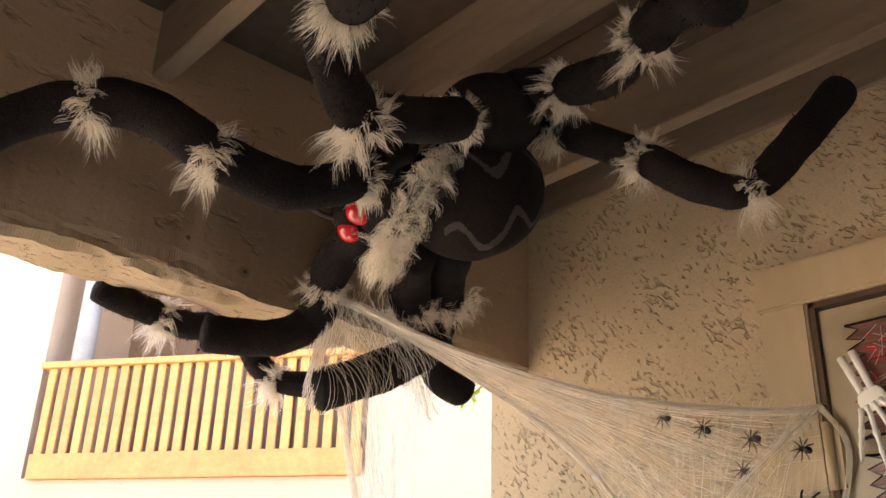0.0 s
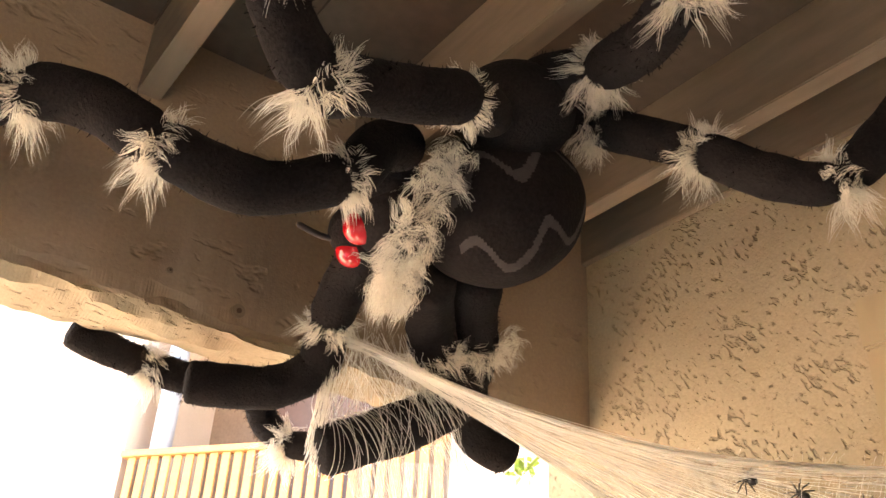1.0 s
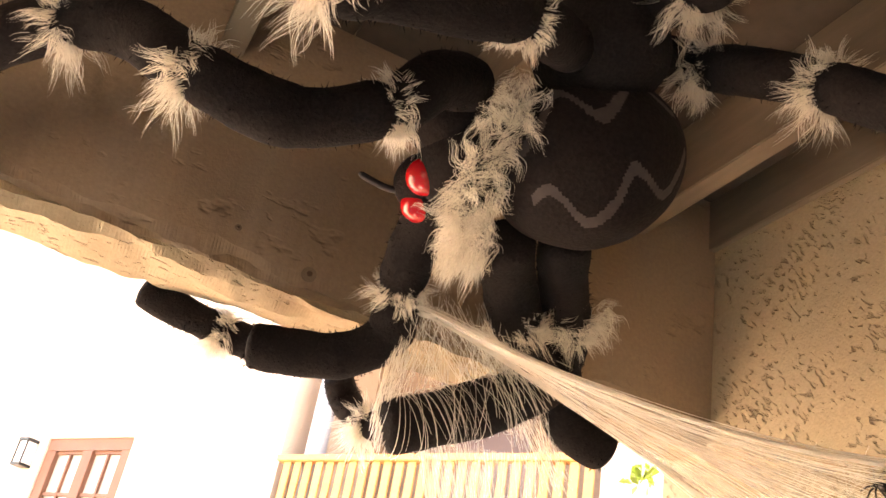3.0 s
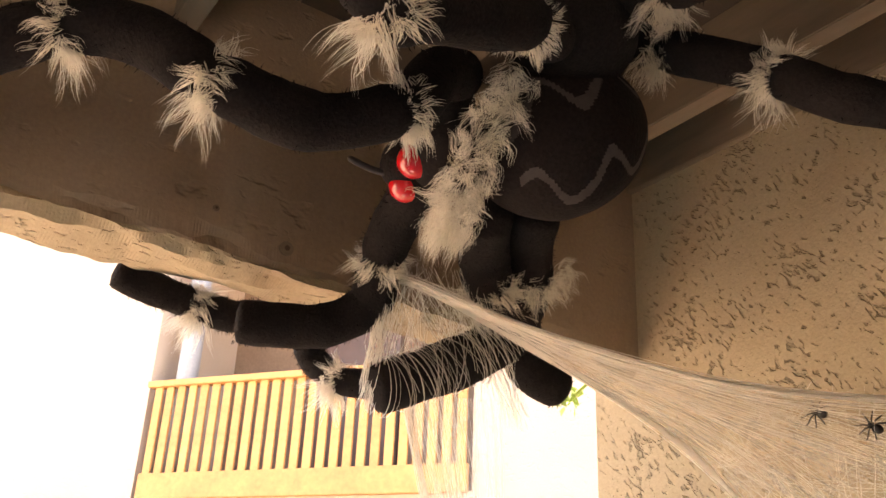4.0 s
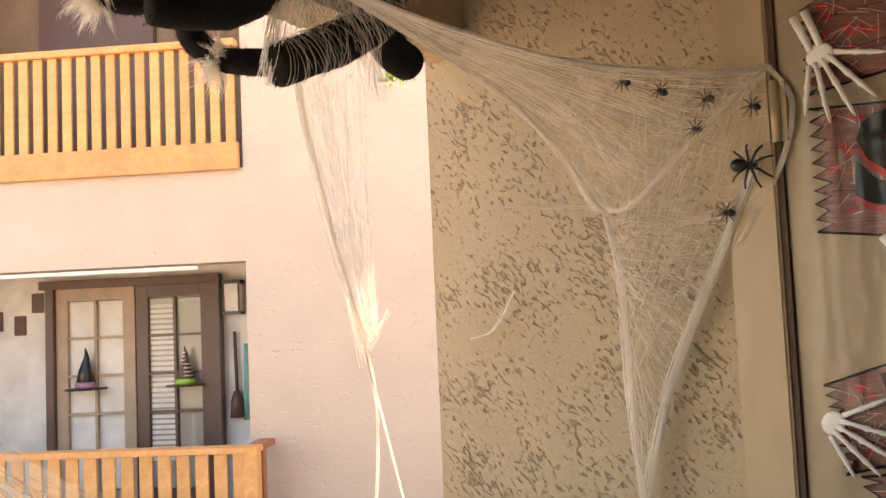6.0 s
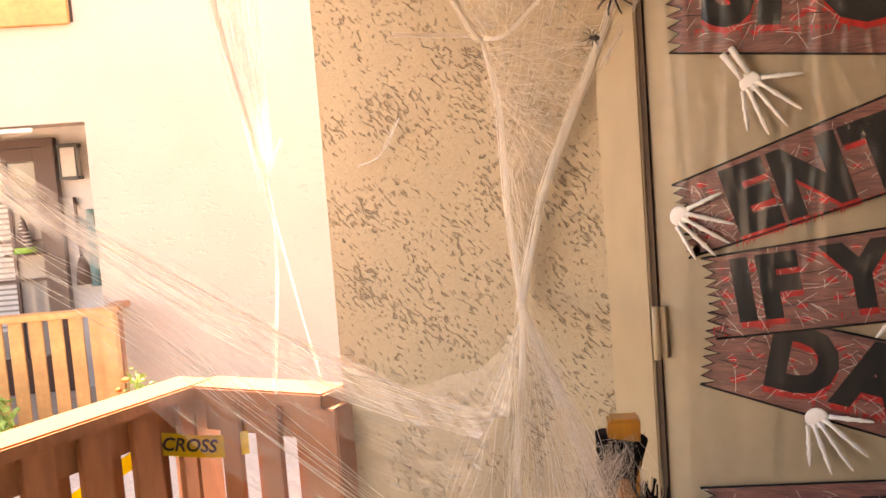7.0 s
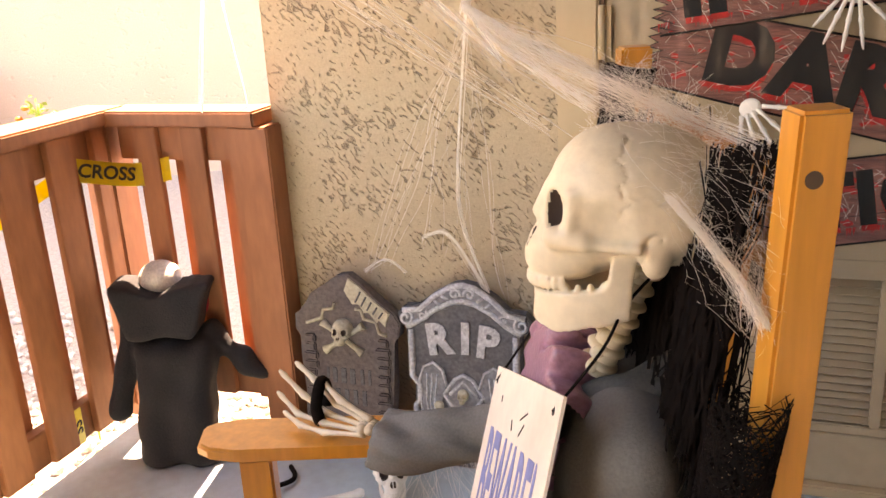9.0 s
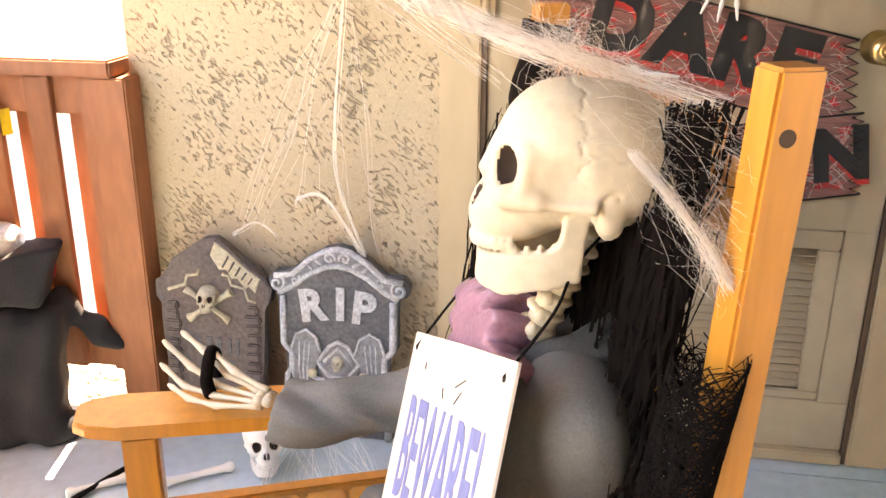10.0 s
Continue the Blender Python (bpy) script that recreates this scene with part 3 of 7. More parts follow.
M_ROBE = material("grey_black_robe_cloth", (0.15, 0.15, 0.137), 0.7, vary=0.12, scale=8, fine=320, bump=0.15, second=(0.060, 0.056, 0.048))
M_PURPLE = material("purple_satin", (0.38, 0.20, 0.27), 0.28, vary=0.15, scale=30, fine=200, bump=0.15)
M_NET = material("black_tattered_gauze", (0.010, 0.007, 0.006), 0.95, vary=0.2, bump=0, spec=0.08)
M_CARD = material("cream_card", (0.82, 0.74, 0.62), 0.7, vary=0.03, bump=0.03)
M_BLUE_INK = material("blue_paint_letters", (0.19, 0.23, 0.47), 0.6, vary=0.15)
M_TOMB = material("grey_foam_stone", (0.115, 0.115, 0.122), 0.85, vary=0.25, scale=14, fine=110, bump=0.5, second=(0.07, 0.07, 0.078))
M_TOMB_LIGHT = material("silver_brushed_edges", (0.50, 0.51, 0.53), 0.7, vary=0.3, scale=30, fine=150, bump=0.4, second=(0.22, 0.23, 0.25))
M_TOMB_MID = material("grey_blue_moulding", (0.22, 0.225, 0.24), 0.8, vary=0.25, scale=20, fine=120, bump=0.4, second=(0.13, 0.135, 0.145))
M_TOMB_BROWN = material("brown_foam_stone", (0.13, 0.105, 0.098), 0.85, vary=0.25, scale=12, fine=90, bump=0.6, second=(0.085, 0.07, 0.072))
M_TOMB_CREAM = material("cream_flaked_paint", (0.50, 0.45, 0.33), 0.8, vary=0.2, scale=20, fine=100, bump=0.4, second=(0.30, 0.27, 0.22))
M_INK = material("black_print", (0.008, 0.007, 0.007), 0.7, vary=0.2, bump=0)
M_BLOOD = material("red_print", (0.60, 0.03, 0.028), 0.35, vary=0.25, bump=0)
M_BOARD = material("printed_brown_planks", (0.30, 0.125, 0.105), 0.35, vary=0.35, scale=9, fine=45, bump=0, stretch=(0.7, 7, 1), second=(0.09, 0.045, 0.042))
M_CRACK = material("pale_print_scratches", (0.68, 0.58, 0.53), 0.35, vary=0.2, bump=0)
M_YELLOW = material("yellow_tape", (0.78, 0.58, 0.04), 0.35, vary=0.06, bump=0.05)
M_DOLL_CLOTH = material("black_felt", (0.018, 0.017, 0.022), 0.9, vary=0.2, fine=200, bump=0.3)
M_DOLL_WHITE = material("white_felt", (0.78, 0.73, 0.68), 0.9, vary=0.15, fine=150, bump=0.3)
M_RED_CLOTH = material("red_felt", (0.40, 0.02, 0.03), 0.8)
M_LEAF = material("green_leaf", (0.26, 0.40, 0.08), 0.6, vary=0.3, scale=8, second=(0.20, 0.32, 0.07), bump=0)
M_FLOWER = material("orange_petal", (0.75, 0.20, 0.03), 0.6)
M_SUNLIT_DOOR = material("sunlit_door_paint", (0.40, 0.28, 0.20), 0.5, vary=0.06)
M_GLASS_FAR = material("window_pane", (0.34, 0.31, 0.27), 0.06, vary=0.05, bump=0, second=(0.30, 0.28, 0.25), scale=2)
M_BLIND = material("white_blind", (0.74, 0.70, 0.65), 0.6, vary=0.04, bump=0)
M_GREEN_BAND = material("lime_band", (0.30, 0.62, 0.08), 0.6)
M_WINDOW_RED = material("red_brown_window_paint", (0.17, 0.065, 0.035), 0.6, vary=0.08)
M_TEAL = material("teal_ornament", (0.15, 0.36, 0.36), 0.6)
M_GREYBLUE = material("blue_grey_post", (0.34, 0.35, 0.38), 0.6, vary=0.06)

rng = random.Random(7)


def rv(s=1.0):
    return Vector((rng.uniform(-s, s), rng.uniform(-s, s), rng.uniform(-s, s)))


def hair(bm, root, tip_dir, length, width=0.0011, droop=0.0, curl=0.25, seg=4):
    """One tapering fibre, as a folded ribbon that shows from every side."""
    d = Vector(tip_dir).normalized()
    side = d.cross(rv()).normalized()
    bend = rv(curl)
    prev = None
    for k in range(seg + 1):
        t = k / seg
        p = Vector(root) + d * (length * t) + bend * (length * t * t * 0.6) + Vector((0, 0, -droop * length * t * t)) + side * (length * 0.09 * t * math.sin(7 * t + bend.x * 20))
        w = width * (1 - t) ** 0.7 + 0.0001
        a, b = bm.verts.new(p - side * w * 0.5), bm.verts.new(p + side * w * 0.5)
        if prev:
            bm.faces.new((prev[0], prev[1], b, a))
        prev = (a, b)


def lock(bm, root, d, length, count=10, spread=0.006, curl=0.35):
    """A wavy lock of fibres that runs together to a point."""
    d = Vector(d).normalized()
    u = d.cross(rv()).normalized()
    v = d.cross(u)
    ph, ph2, am = rng.uniform(0, 6.28), rng.uniform(0, 6.28), curl * rng.uniform(0.5, 1.2)
    for i in range(count):
        o = rv(spread)
        ln = length * rng.uniform(0.55, 1.05)
        side = d.cross(rv()).normalized()
        f1, f2 = rng.uniform(0, 1.2), rng.uniform(0, 1.2)
        prev = None
        for k in range(8):
            t = k / 7
            wave = u * (am * math.sin(ph + f1 + 4.2 * t) - am * math.sin(ph + f1)) + v * (am * math.sin(ph2 + f2 + 5.5 * t) - am * math.sin(ph2 + f2)) * 0.7
            p = Vector(root) + o * (1 - 0.35 * t) + d * (ln * t) + wave * (0.32 * ln) + Vector((0, 0, -0.12 * ln * t * t))
            w = 0.0008 * (1 - t) ** 0.6 + 0.00012
            a, b = bm.verts.new(p - side * w * 0.5), bm.verts.new(p + side * w * 0.5)
            if prev:
                bm.faces.new((prev[0], prev[1], b, a))
            prev = (a, b)


def tuft(bm, centre, axis, radius, count=44, length=0.050, bias=Vector((-0.1, 0.30, -0.85))):
    """A collar of long fur locks round a leg joint."""
    axis = Vector(axis).normalized()
    u = axis.orthogonal().normalized()
    v = axis.cross(u)
    for i in range(count):
        a = rng.uniform(0, 2 * math.pi)
        rad = u * math.cos(a) + v * math.sin(a)
        low = max(0.0, rad.dot(bias.normalized()))
        if rng.random() > 0.6 + 0.4 * low:
            continue
        root = Vector(centre) + rad * radius * rng.uniform(0.85, 1.0) + axis * rng.uniform(-0.014, 0.014)
        d = rad * 1.0 + axis * rng.uniform(-1.0, 1.0) + bias * rng.uniform(0.0, 0.25) + rv(0.35)
        lock(bm, root, d, length * (0.72 + 0.35 * low) * rng.uniform(0.35, 1.2), 13, 0.0055, 0.3)


# ---- hanging plush spider ----
def giant_spider():
    sp = thing("giant_spider", "huge black plush spider with pale fur tufts under the ceiling", "decoration", at=(0.85, 1.0, 2.15))
    inv = Matrix.Translation((-0.85, -1.0, -2.15))

    def add(name, bm, mats, label="", parent=None, smooth=False):
        bmesh.ops.transform(bm, matrix=inv, verts=bm.verts)
        return part(name, bm, mats, parent or sp, label, smooth)

    # abdomen with zigzag bands, long axis from the mane to the rear
    c = Vector((0.948, 1.005, 2.188))
    axis = Vector((0.72, -0.42, 0.42)).normalized()
    q = axis.to_track_quat('Z', 'Y').to_matrix()
    bm = bmesh.new()
    bmesh.ops.create_uvsphere(bm, u_segments=200, v_segments=120, radius=1)
    down = (q.inverted() @ Vector((-0.62, -0.55, -0.80))).normalized()
    a0 = math.atan2(down.y, down.x)
    for f in bm.faces:
        k = f.calc_center_median()
        lon, z = (math.atan2(k.y, k.x) - a0 + math.pi) % (2 * math.pi) - math.pi, k.z
        zig = lambda x: math.sin(2 * math.pi * x) + 0.2 * math.sin(4 * math.pi * x + 0.6)
        hit = False
        for c0, ph in ((-0.75, 0.1), (0.40, 0.55)):
            mid = c0 + 0.24 * zig(z * 1.25 + ph)
            hit |= abs(lon - mid) < 0.085 and -0.75 < z < 0.85
        f.material_index = 1 if hit else 0
        f.smooth = True
    for v in bm.verts:
        k = v.co.copy()
        w = 1 + 0.03 * noise.noise(k * 2.2)
        v.co = c + q @ Vector((k.x * 0.106 * w, k.y * 0.112 * w, k.z * 0.126))
    add("abdomen", bm, [M_SATIN_BLACK, M_SATIN_GREY], "black cloth abdomen with grey zigzag stripes")
    # head
    bm = bmesh.new()
    ball(bm, (0.815, 1.065, 2.150), (0.062, 0.066, 0.062), seg=28, rings=18)
    ball(bm, (0.782, 1.120, 2.140), (0.036, 0.040, 0.038), seg=20, rings=14)
    ball(bm, (0.776, 1.049, 2.193), (0.052, 0.056, 0.052), seg=24, rings=16)
    add("head", bm, M_PLUSH)
    bm = bmesh.new()
    ball(bm, (0.903, 0.924, 2.285), (0.086, 0.088, 0.068), seg=28, rings=18)
    add("thorax", bm, M_PLUSH)
    # eyes: nearly touching red domes
    for e in ((0.77, 1.082, 2.123), (0.786, 1.126, 2.111)):
        bm = bmesh.new()
        ball(bm, e, (0.024, 0.024, 0.024), seg=24, rings=16)
        add("eye", bm, M_RED_EYE, "shiny red plastic eye")
    bm = bmesh.new()
    tube(bm, spline([(0.772, 1.125, 2.122), (0.742, 1.138, 2.124), (0.706, 1.146, 2.134)], 6), [0.0045] * 12 + [0.002], 8)
    add("feeler", bm, M_SATIN_GREY, "thin grey feeler")
    # mane across the back of the head
    bm = bmesh.new()
    path = spline([(0.800, 0.930, 2.185), (0.800, 0.985, 2.130), (0.812, 1.045, 2.084), (0.838, 1.100, 2.068), (0.862, 1.135, 2.068)], 10)
    for i in range(270):
        k = rng.random()
        p = path[int(k * (len(path) - 1))] + Vector((rng.uniform(-0.020, 0.040), rng.uniform(-0.018, 0.018), rng.uniform(-0.008, 0.010)))
        d = Vector((0.10, 0.30 + 0.4 * k, -0.12)) + rv(0.75)
        lock(bm, p, d, rng.uniform(0.018, 0.042), 15, 0.006, 0.6)
    for i in range(46):
        p = path[-1] + Vector((rng.uniform(-0.040, 0.022), rng.uniform(-0.035, 0.008), rng.uniform(-0.008, 0.008)))
        lock(bm, p, Vector((0.20, 0.75, -0.45)) + rv(0.35), rng.uniform(0.025, 0.055), 14, 0.006, 0.3)
    add("mane", bm, M_FUR, "long matted grey-white fur")
    # legs: joints, and the joints that wear a fur tuft
    legs = [
        ([(0.779, 0.992, 2.211), (0.718, 0.959, 2.165), (0.671, 0.949, 2.098), (0.579, 0.988, 2.062), (0.468, 1.0, 2.077), (0.4, 1.055, 2.132), (0.332, 1.105, 2.145), (0.255, 1.17, 2.11), (0.17, 1.21, 2.03)], (2, 4, 6), 0.033),
        ([(0.857, 0.908, 2.251), (0.747, 0.82, 2.171), (0.68, 0.806, 2.133), (0.588, 0.793, 2.092), (0.544, 0.773, 2.059), (0.49, 0.765, 2.115), (0.462, 0.735, 2.165), (0.455, 0.69, 2.14), (0.4, 0.56, 2.08)], (1, 4, 7), 0.031),
        ([(0.906, 0.922, 2.283), (0.965, 0.909, 2.305), (1.025, 0.886, 2.302), (1.045, 0.819, 2.257), (1.085, 0.757, 2.218), (1.12, 0.684, 2.156), (1.163, 0.618, 2.138), (1.215, 0.545, 2.225), (1.27, 0.495, 2.315)], (2, 4, 6), 0.029),
        ([(0.859, 0.914, 2.283), (0.913, 0.864, 2.319), (0.938, 0.792, 2.299), (0.913, 0.695, 2.259), (0.891, 0.65, 2.242), (0.861, 0.585, 2.239), (0.83, 0.5, 2.24), (0.8, 0.42, 2.18)], (2, 5), 0.032),
        ([(0.8, 1.1, 2.13), (0.815, 1.185, 2.1), (0.832, 1.262, 2.058), (0.846, 1.31, 2.01), (0.8, 1.345, 1.975), (0.74, 1.375, 1.968), (0.678, 1.398, 1.966)], (2,), 0.033),
        ([(0.525, 1.515, 2.042), (0.59, 1.512, 2.026), (0.655, 1.508, 2.016), (0.71, 1.51, 2.012), (0.76, 1.53, 2.03)], (2,), 0.026),
        ([(0.86, 1.545, 2.02), (0.885, 1.56, 1.99), (0.915, 1.53, 1.955), (0.95, 1.49, 1.945), (1.0, 1.44, 1.945)], (2,), 0.025),
        ([(0.897, 1.095, 2.097), (0.953, 1.172, 2.078), (1.007, 1.226, 2.044), (1.071, 1.252, 2.011), (1.033, 1.282, 1.968), (0.96, 1.31, 1.927), (0.872, 1.331, 1.886)], (2,), 0.039),
        ([(0.969, 1.07, 2.117), (1.031, 1.163, 2.097), (1.079, 1.214, 2.067), (1.102, 1.274, 2.035), (1.151, 1.309, 1.975), (1.229, 1.318, 1.954)], (2,), 0.035),
    ]
    for pts, furry, r in legs:
        bm = bmesh.new()
        line = spline(pts, 9)
        rads = []
        for i, p in enumerate(line):
            w = 1 + 0.10 * noise.noise(p * 22) + 0.05 * noise.noise(p * 70)
            near = min((p - Vector(pts[k])).length for k in furry)
            w *= 1 - 0.22 * math.exp(-(near / 0.012) ** 2)
            if i in (0, len(line) - 1):
                w *= 0.45
            elif i in (1, len(line) - 2):
                w *= 0.92
            rads.append(r * w)
        tube(bm, line, rads, 20)
        for f in bm.faces:
            f.smooth = True
        # short pile that roughens the outline
        for i in range(700):
            k = rng.randrange(1, len(line) - 1)
            d = (line[k + 1] - line[k - 1]).normalized()
            rad = d.cross(rv()).normalized()
            hair(bm, line[k].lerp(line[k + 1], rng.random()) + rad * rads[k] * 0.95, rad + d * rng.uniform(-0.6, 0.6), rng.uniform(0.004, 0.009), 0.0016, 0, 0.2, 2)
        leg = add("leg", bm, M_PLUSH)
        for k in furry:
            bm = bmesh.new()
            d = Vector(pts[min(k + 1, len(pts) - 1)]) - Vector(pts[max(k - 1, 0)])
            rim = k == 1 and r > 0.03
            tuft(bm, pts[k], d, r * (0.98 if rim else 0.85), 100 if rim else 115, 0.024 if rim else 0.032 if (k == 2 and pts is legs[0][0]) else 0.048)
            add("fur_tuft", bm, M_FUR, "tuft of pale fur", leg)
    bm = bmesh.new()
    cuff = spline([(0.988, 1.216, 2.035), (1.047, 1.2, 2.054), (1.109, 1.185, 2.081)], 8)
    for i in range(110):
        p = cuff[rng.randrange(len(cuff))] + Vector((rng.uniform(-0.015, 0.015), rng.uniform(-0.03, 0.0), rng.uniform(-0.012, 0.012)))
        lock(bm, p, Vector((0.45, -0.1, -0.15)) + rv(0.8), rng.uniform(0.02, 0.042), 11, 0.005, 0.6)
    add("fur_cuff", bm, M_FUR, "band of pale fur between the lower legs")
    return sp


giant_spider()


# ---- stretched web ----
def strand(bm, a, b, r, sag=0.0, wob=0.004, seg=10, sides=3):
    a, b = Vector(a), Vector(b)
    n1, n2 = rv(1), rv(1)
    pts = []
    for k in range(seg + 1):
        t = k / seg
        p = a.lerp(b, t) + Vector((0, 0, -sag * 4 * t * (1 - t)))
        w = wob * math.sin(math.pi * t)
        pts.append(p + n1 * w * math.sin(3.1 * t + n2.x * 3) + n2 * w * 0.5 * math.sin(9 * t + n1.y * 3))
    tube(bm, pts, r, sides, cap=False)


def along(path, t):
    path = [Vector(p) for p in path]
    ls = [(q - p).length for p, q in zip(path, path[1:])]
    d = t * sum(ls)
    for p, q, k in zip(path, path[1:], ls):
        if d <= k:
            return p.lerp(q, d / max(k, 1e-9))
        d -= k
    return path[-1]


def fan(bm, pa, pb, count, r=0.0004, jit=0.008, sag=0.0, wob=0.006, cross=0.3, power=1.0):
    """Fibres between two edges, mostly parallel, some crossing."""
    for i in range(count):
        t = rng.random() ** power
        s = min(max(t + rng.uniform(-cross, cross), 0), 1)
        strand(bm, along(pa, t) + rv(jit), along(pb, s) + rv(jit), r * rng.uniform(0.5, 1.5), sag * rng.uniform(0.6, 1.3), wob)


def rope(bm, path, count, r=0.0005, spread=0.006, seg=14):
    """A twisted bundle of fibres along a path."""
    pts = spline(path, seg)
    for i in range(count):
        off, ph, am = rv(spread), rng.uniform(0, 6), rng.uniform(0.3, 1.0) * spread
        q = []
        for k, p in enumerate(pts):
            t = k / (len(pts) - 1)
            q.append(p + off * (0.5 + 0.5 * math.sin(ph + 5 * t)) + Vector((math.sin(ph + 9 * t), math.cos(ph * 2 + 7 * t), math.sin(ph * 3 + 8 * t))) * am * 0.5)
        tube(bm, q, r * rng.uniform(0.6, 1.6), 3, cap=False)


K = (0.846, 1.275, 2.035)        # spider's knee that holds the web
A = (1.447, 0.690, 1.862)        # corner of the door casing
N1 = (1.405, 1.005, 1.640)
N2 = (1.430, 0.967, 1.075)


def veil(bm, pa, pb, nu=14, nv=40, wob=0.006, mat=1):
    """A thin pulled sheet of web between two edges; u runs across, v along."""
    uv = bm.loops.layers.uv.verify()
    ph = rng.uniform(0, 50)
    g = []
    for j in range(nv + 1):
        a, b = along(pa, j / nv), along(pb, j / nv)
        row = []
        for i in range(nu + 1):
            p = a.lerp(b, i / nu)
            k = Vector((p.x * 6 + ph, p.y * 6, p.z * 6))
            row.append(bm.verts.new(p + Vector((noise.noise(k), noise.noise(k + Vector((9, 0, 0))), noise.noise(k + Vector((0, 9, 0))))) * wob))
        g.append(row)
    for j in range(nv):
        for i in range(nu):
            f = bm.faces.new((g[j][i], g[j][i + 1], g[j + 1][i + 1], g[j + 1][i]))
            f.smooth, f.material_index = True, mat
            for lp, (ii, jj) in zip(f.loops, ((i, j), (i + 1, j), (i + 1, j + 1), (i, j + 1))):
                lp[uv].uv = (ii / nu, jj / nv)


def flow(bm, pa, pb, count, r=0.00025, jit=0.004, drift=0.25, seg=14):
    """Fibres that run along a sheet from its start to its end, drifting across it."""
    for i in range(count):
        u, dr, v0, v1 = rng.random(), rng.uniform(-drift, drift), 0.0, 1.0
        if rng.random() < 0.5:
            v0, v1 = sorted((rng.random(), rng.random()))
        off, pts = rv(jit), []
        for k in range(seg + 1):
            v = v0 + (v1 - v0) * k / seg
            w = min(max(u + dr * math.sin(3.0 * v + u * 9), 0), 1)
            pts.append(along(pa, v).lerp(along(pb, v), w) + off * v)
        tube(bm, pts, r * rng.uniform(0.5, 1.6), 3, cap=False)


def webs():
    top = spline([K, (0.867, 1.254, 2.043), (0.94, 1.183, 1.992), (1.066, 1.061, 1.925), (1.167, 0.963, 1.885), (1.255, 0.877, 1.863), (1.383, 0.752, 1.853), A], 5)
    low = spline([K, (0.874, 1.262, 2.040), (0.988, 1.206, 1.985), (1.104, 1.15, 1.918), (1.243, 1.083, 1.834), (1.328, 1.042, 1.742), (1.384, 1.015, 1.653), N1], 5)
    bm = bmesh.new()
    veil(bm, top, low, 18, 60)
    flow(bm, top, low, 230, 0.00026, 0.006, 0.3)
    rope(bm, top[::6] + [A], 42, 0.00034, 0.0045, 6)
    rope(bm, low[::6] + [N1], 46, 0.00034, 0.006, 6)
    # the open net between the door casing and the gathered strands
    rim = [A, (1.449, 0.668, 1.79), (1.447, 0.700, 1.69), (1.444, 0.79, 1.55), (1.44, 0.90, 1.33)]
    inner = [(1.26, 1.03, 1.80), (1.36, 1.02, 1.69), N1, (1.432, 0.985, 1.50), (1.434, 0.982, 1.33)]
    veil(bm, rim, inner, 18, 40, 0.010, 2)
    fan(bm, rim, inner, 100, 0.00015, 0.015, 0.0, 0.03, 0.5)
    fan(bm, [(1.20, 0.94, 1.87), A], inner, 90, 0.00016, 0.015, 0.0, 0.03, 0.6)
    rope(bm, [A, (1.385, 0.757, 1.782), (1.345, 0.829, 1.703), (1.36, 0.93, 1.635), N1], 22, 0.0003, 0.006)
    rope(bm, [A, (1.45, 0.655, 1.79), (1.45, 0.685, 1.68), (1.445, 0.76, 1.56)], 40, 0.0004, 0.005)
    tagged(new("stretched_web", mesh_from(bm, "stretched_web", [M_WEB, M_VEIL, M_VEIL_THIN, M_VEIL_BAND])), "white stretch cobweb pulled from the spider's knee to the door casing", "cobweb", kind="stuff")

    bm = bmesh.new()
    rope(bm, [N1, (1.43, 0.99, 1.50), (1.435, 0.985, 1.25), N2], 44, 0.0006, 0.008)
    rope(bm, [(1.445, 0.72, 1.70), (1.445, 0.79, 1.55), (1.44, 0.90, 1.32), N2], 60, 0.0006, 0.010)
    veil(bm, [N1, (1.43, 0.99, 1.50), (1.435, 0.985, 1.25), N2], [(1.444, 0.745, 1.64), (1.444, 0.80, 1.53), (1.44, 0.90, 1.32), N2], 10, 40, 0.006, 2)
    fan(bm, [N1, (1.43, 0.98, 1.35)], [(1.44, 0.76, 1.60), (1.44, 0.90, 1.33), N2], 110, 0.00020, 0.010, 0, 0.02, 0.4)
    rope(bm, [(1.30, 1.16, 1.66), (1.36, 1.08, 1.655), N1], 14, 0.0005, 0.006)
    rope(bm, [(1.46, 1.38, 1.40), (1.45, 1.31, 1.42), (1.45, 1.25, 1.50)], 12, 0.0005, 0.004)
    rope(bm, [N2, (1.43, 1.00, 0.75), (1.425, 0.995, 0.60), (1.42, 0.94, 0.44)], 14, 0.0005, 0.005)
    fan(bm, [N2, (1.435, 0.98, 0.90)], [(1.42, 1.24, 0.47), (1.42, 1.08, 0.55), (1.42, 0.90, 0.43)], 20, 0.00026, 0.012, 0.0, 0.035, 0.7)
    rope(bm, [(1.42, 1.25, 0.47), (1.43, 1.20, 0.50), (1.43, 1.15, 0.47)], 12, 0.0005, 0.006)
    rope(bm, [(1.43, 1.10, 0.56), (1.425, 1.03, 0.57), (1.42, 0.94, 0.43)], 16, 0.0005, 0.006)
    tagged(new("stretched_web", mesh_from(bm, "stretched_web", [M_WEB, M_VEIL, M_VEIL_THIN, M_VEIL_BAND])), "white stretch cobweb gathered down the stucco wall to the tombstones", "cobweb", kind="stuff")

    bm = bmesh.new()
    top = (0.34, 0.50, 1.047)
    rope(bm, [N2, (1.05, 0.80, 1.045), (0.60, 0.61, 1.045), top], 30, 0.00024, 0.007)
    fan(bm, [N2, N2], [top, (0.45, 0.44, 1.02), (0.30, 0.355, 1.02)], 150, 0.00017, 0.008, 0.01, 0.016, 0.5)
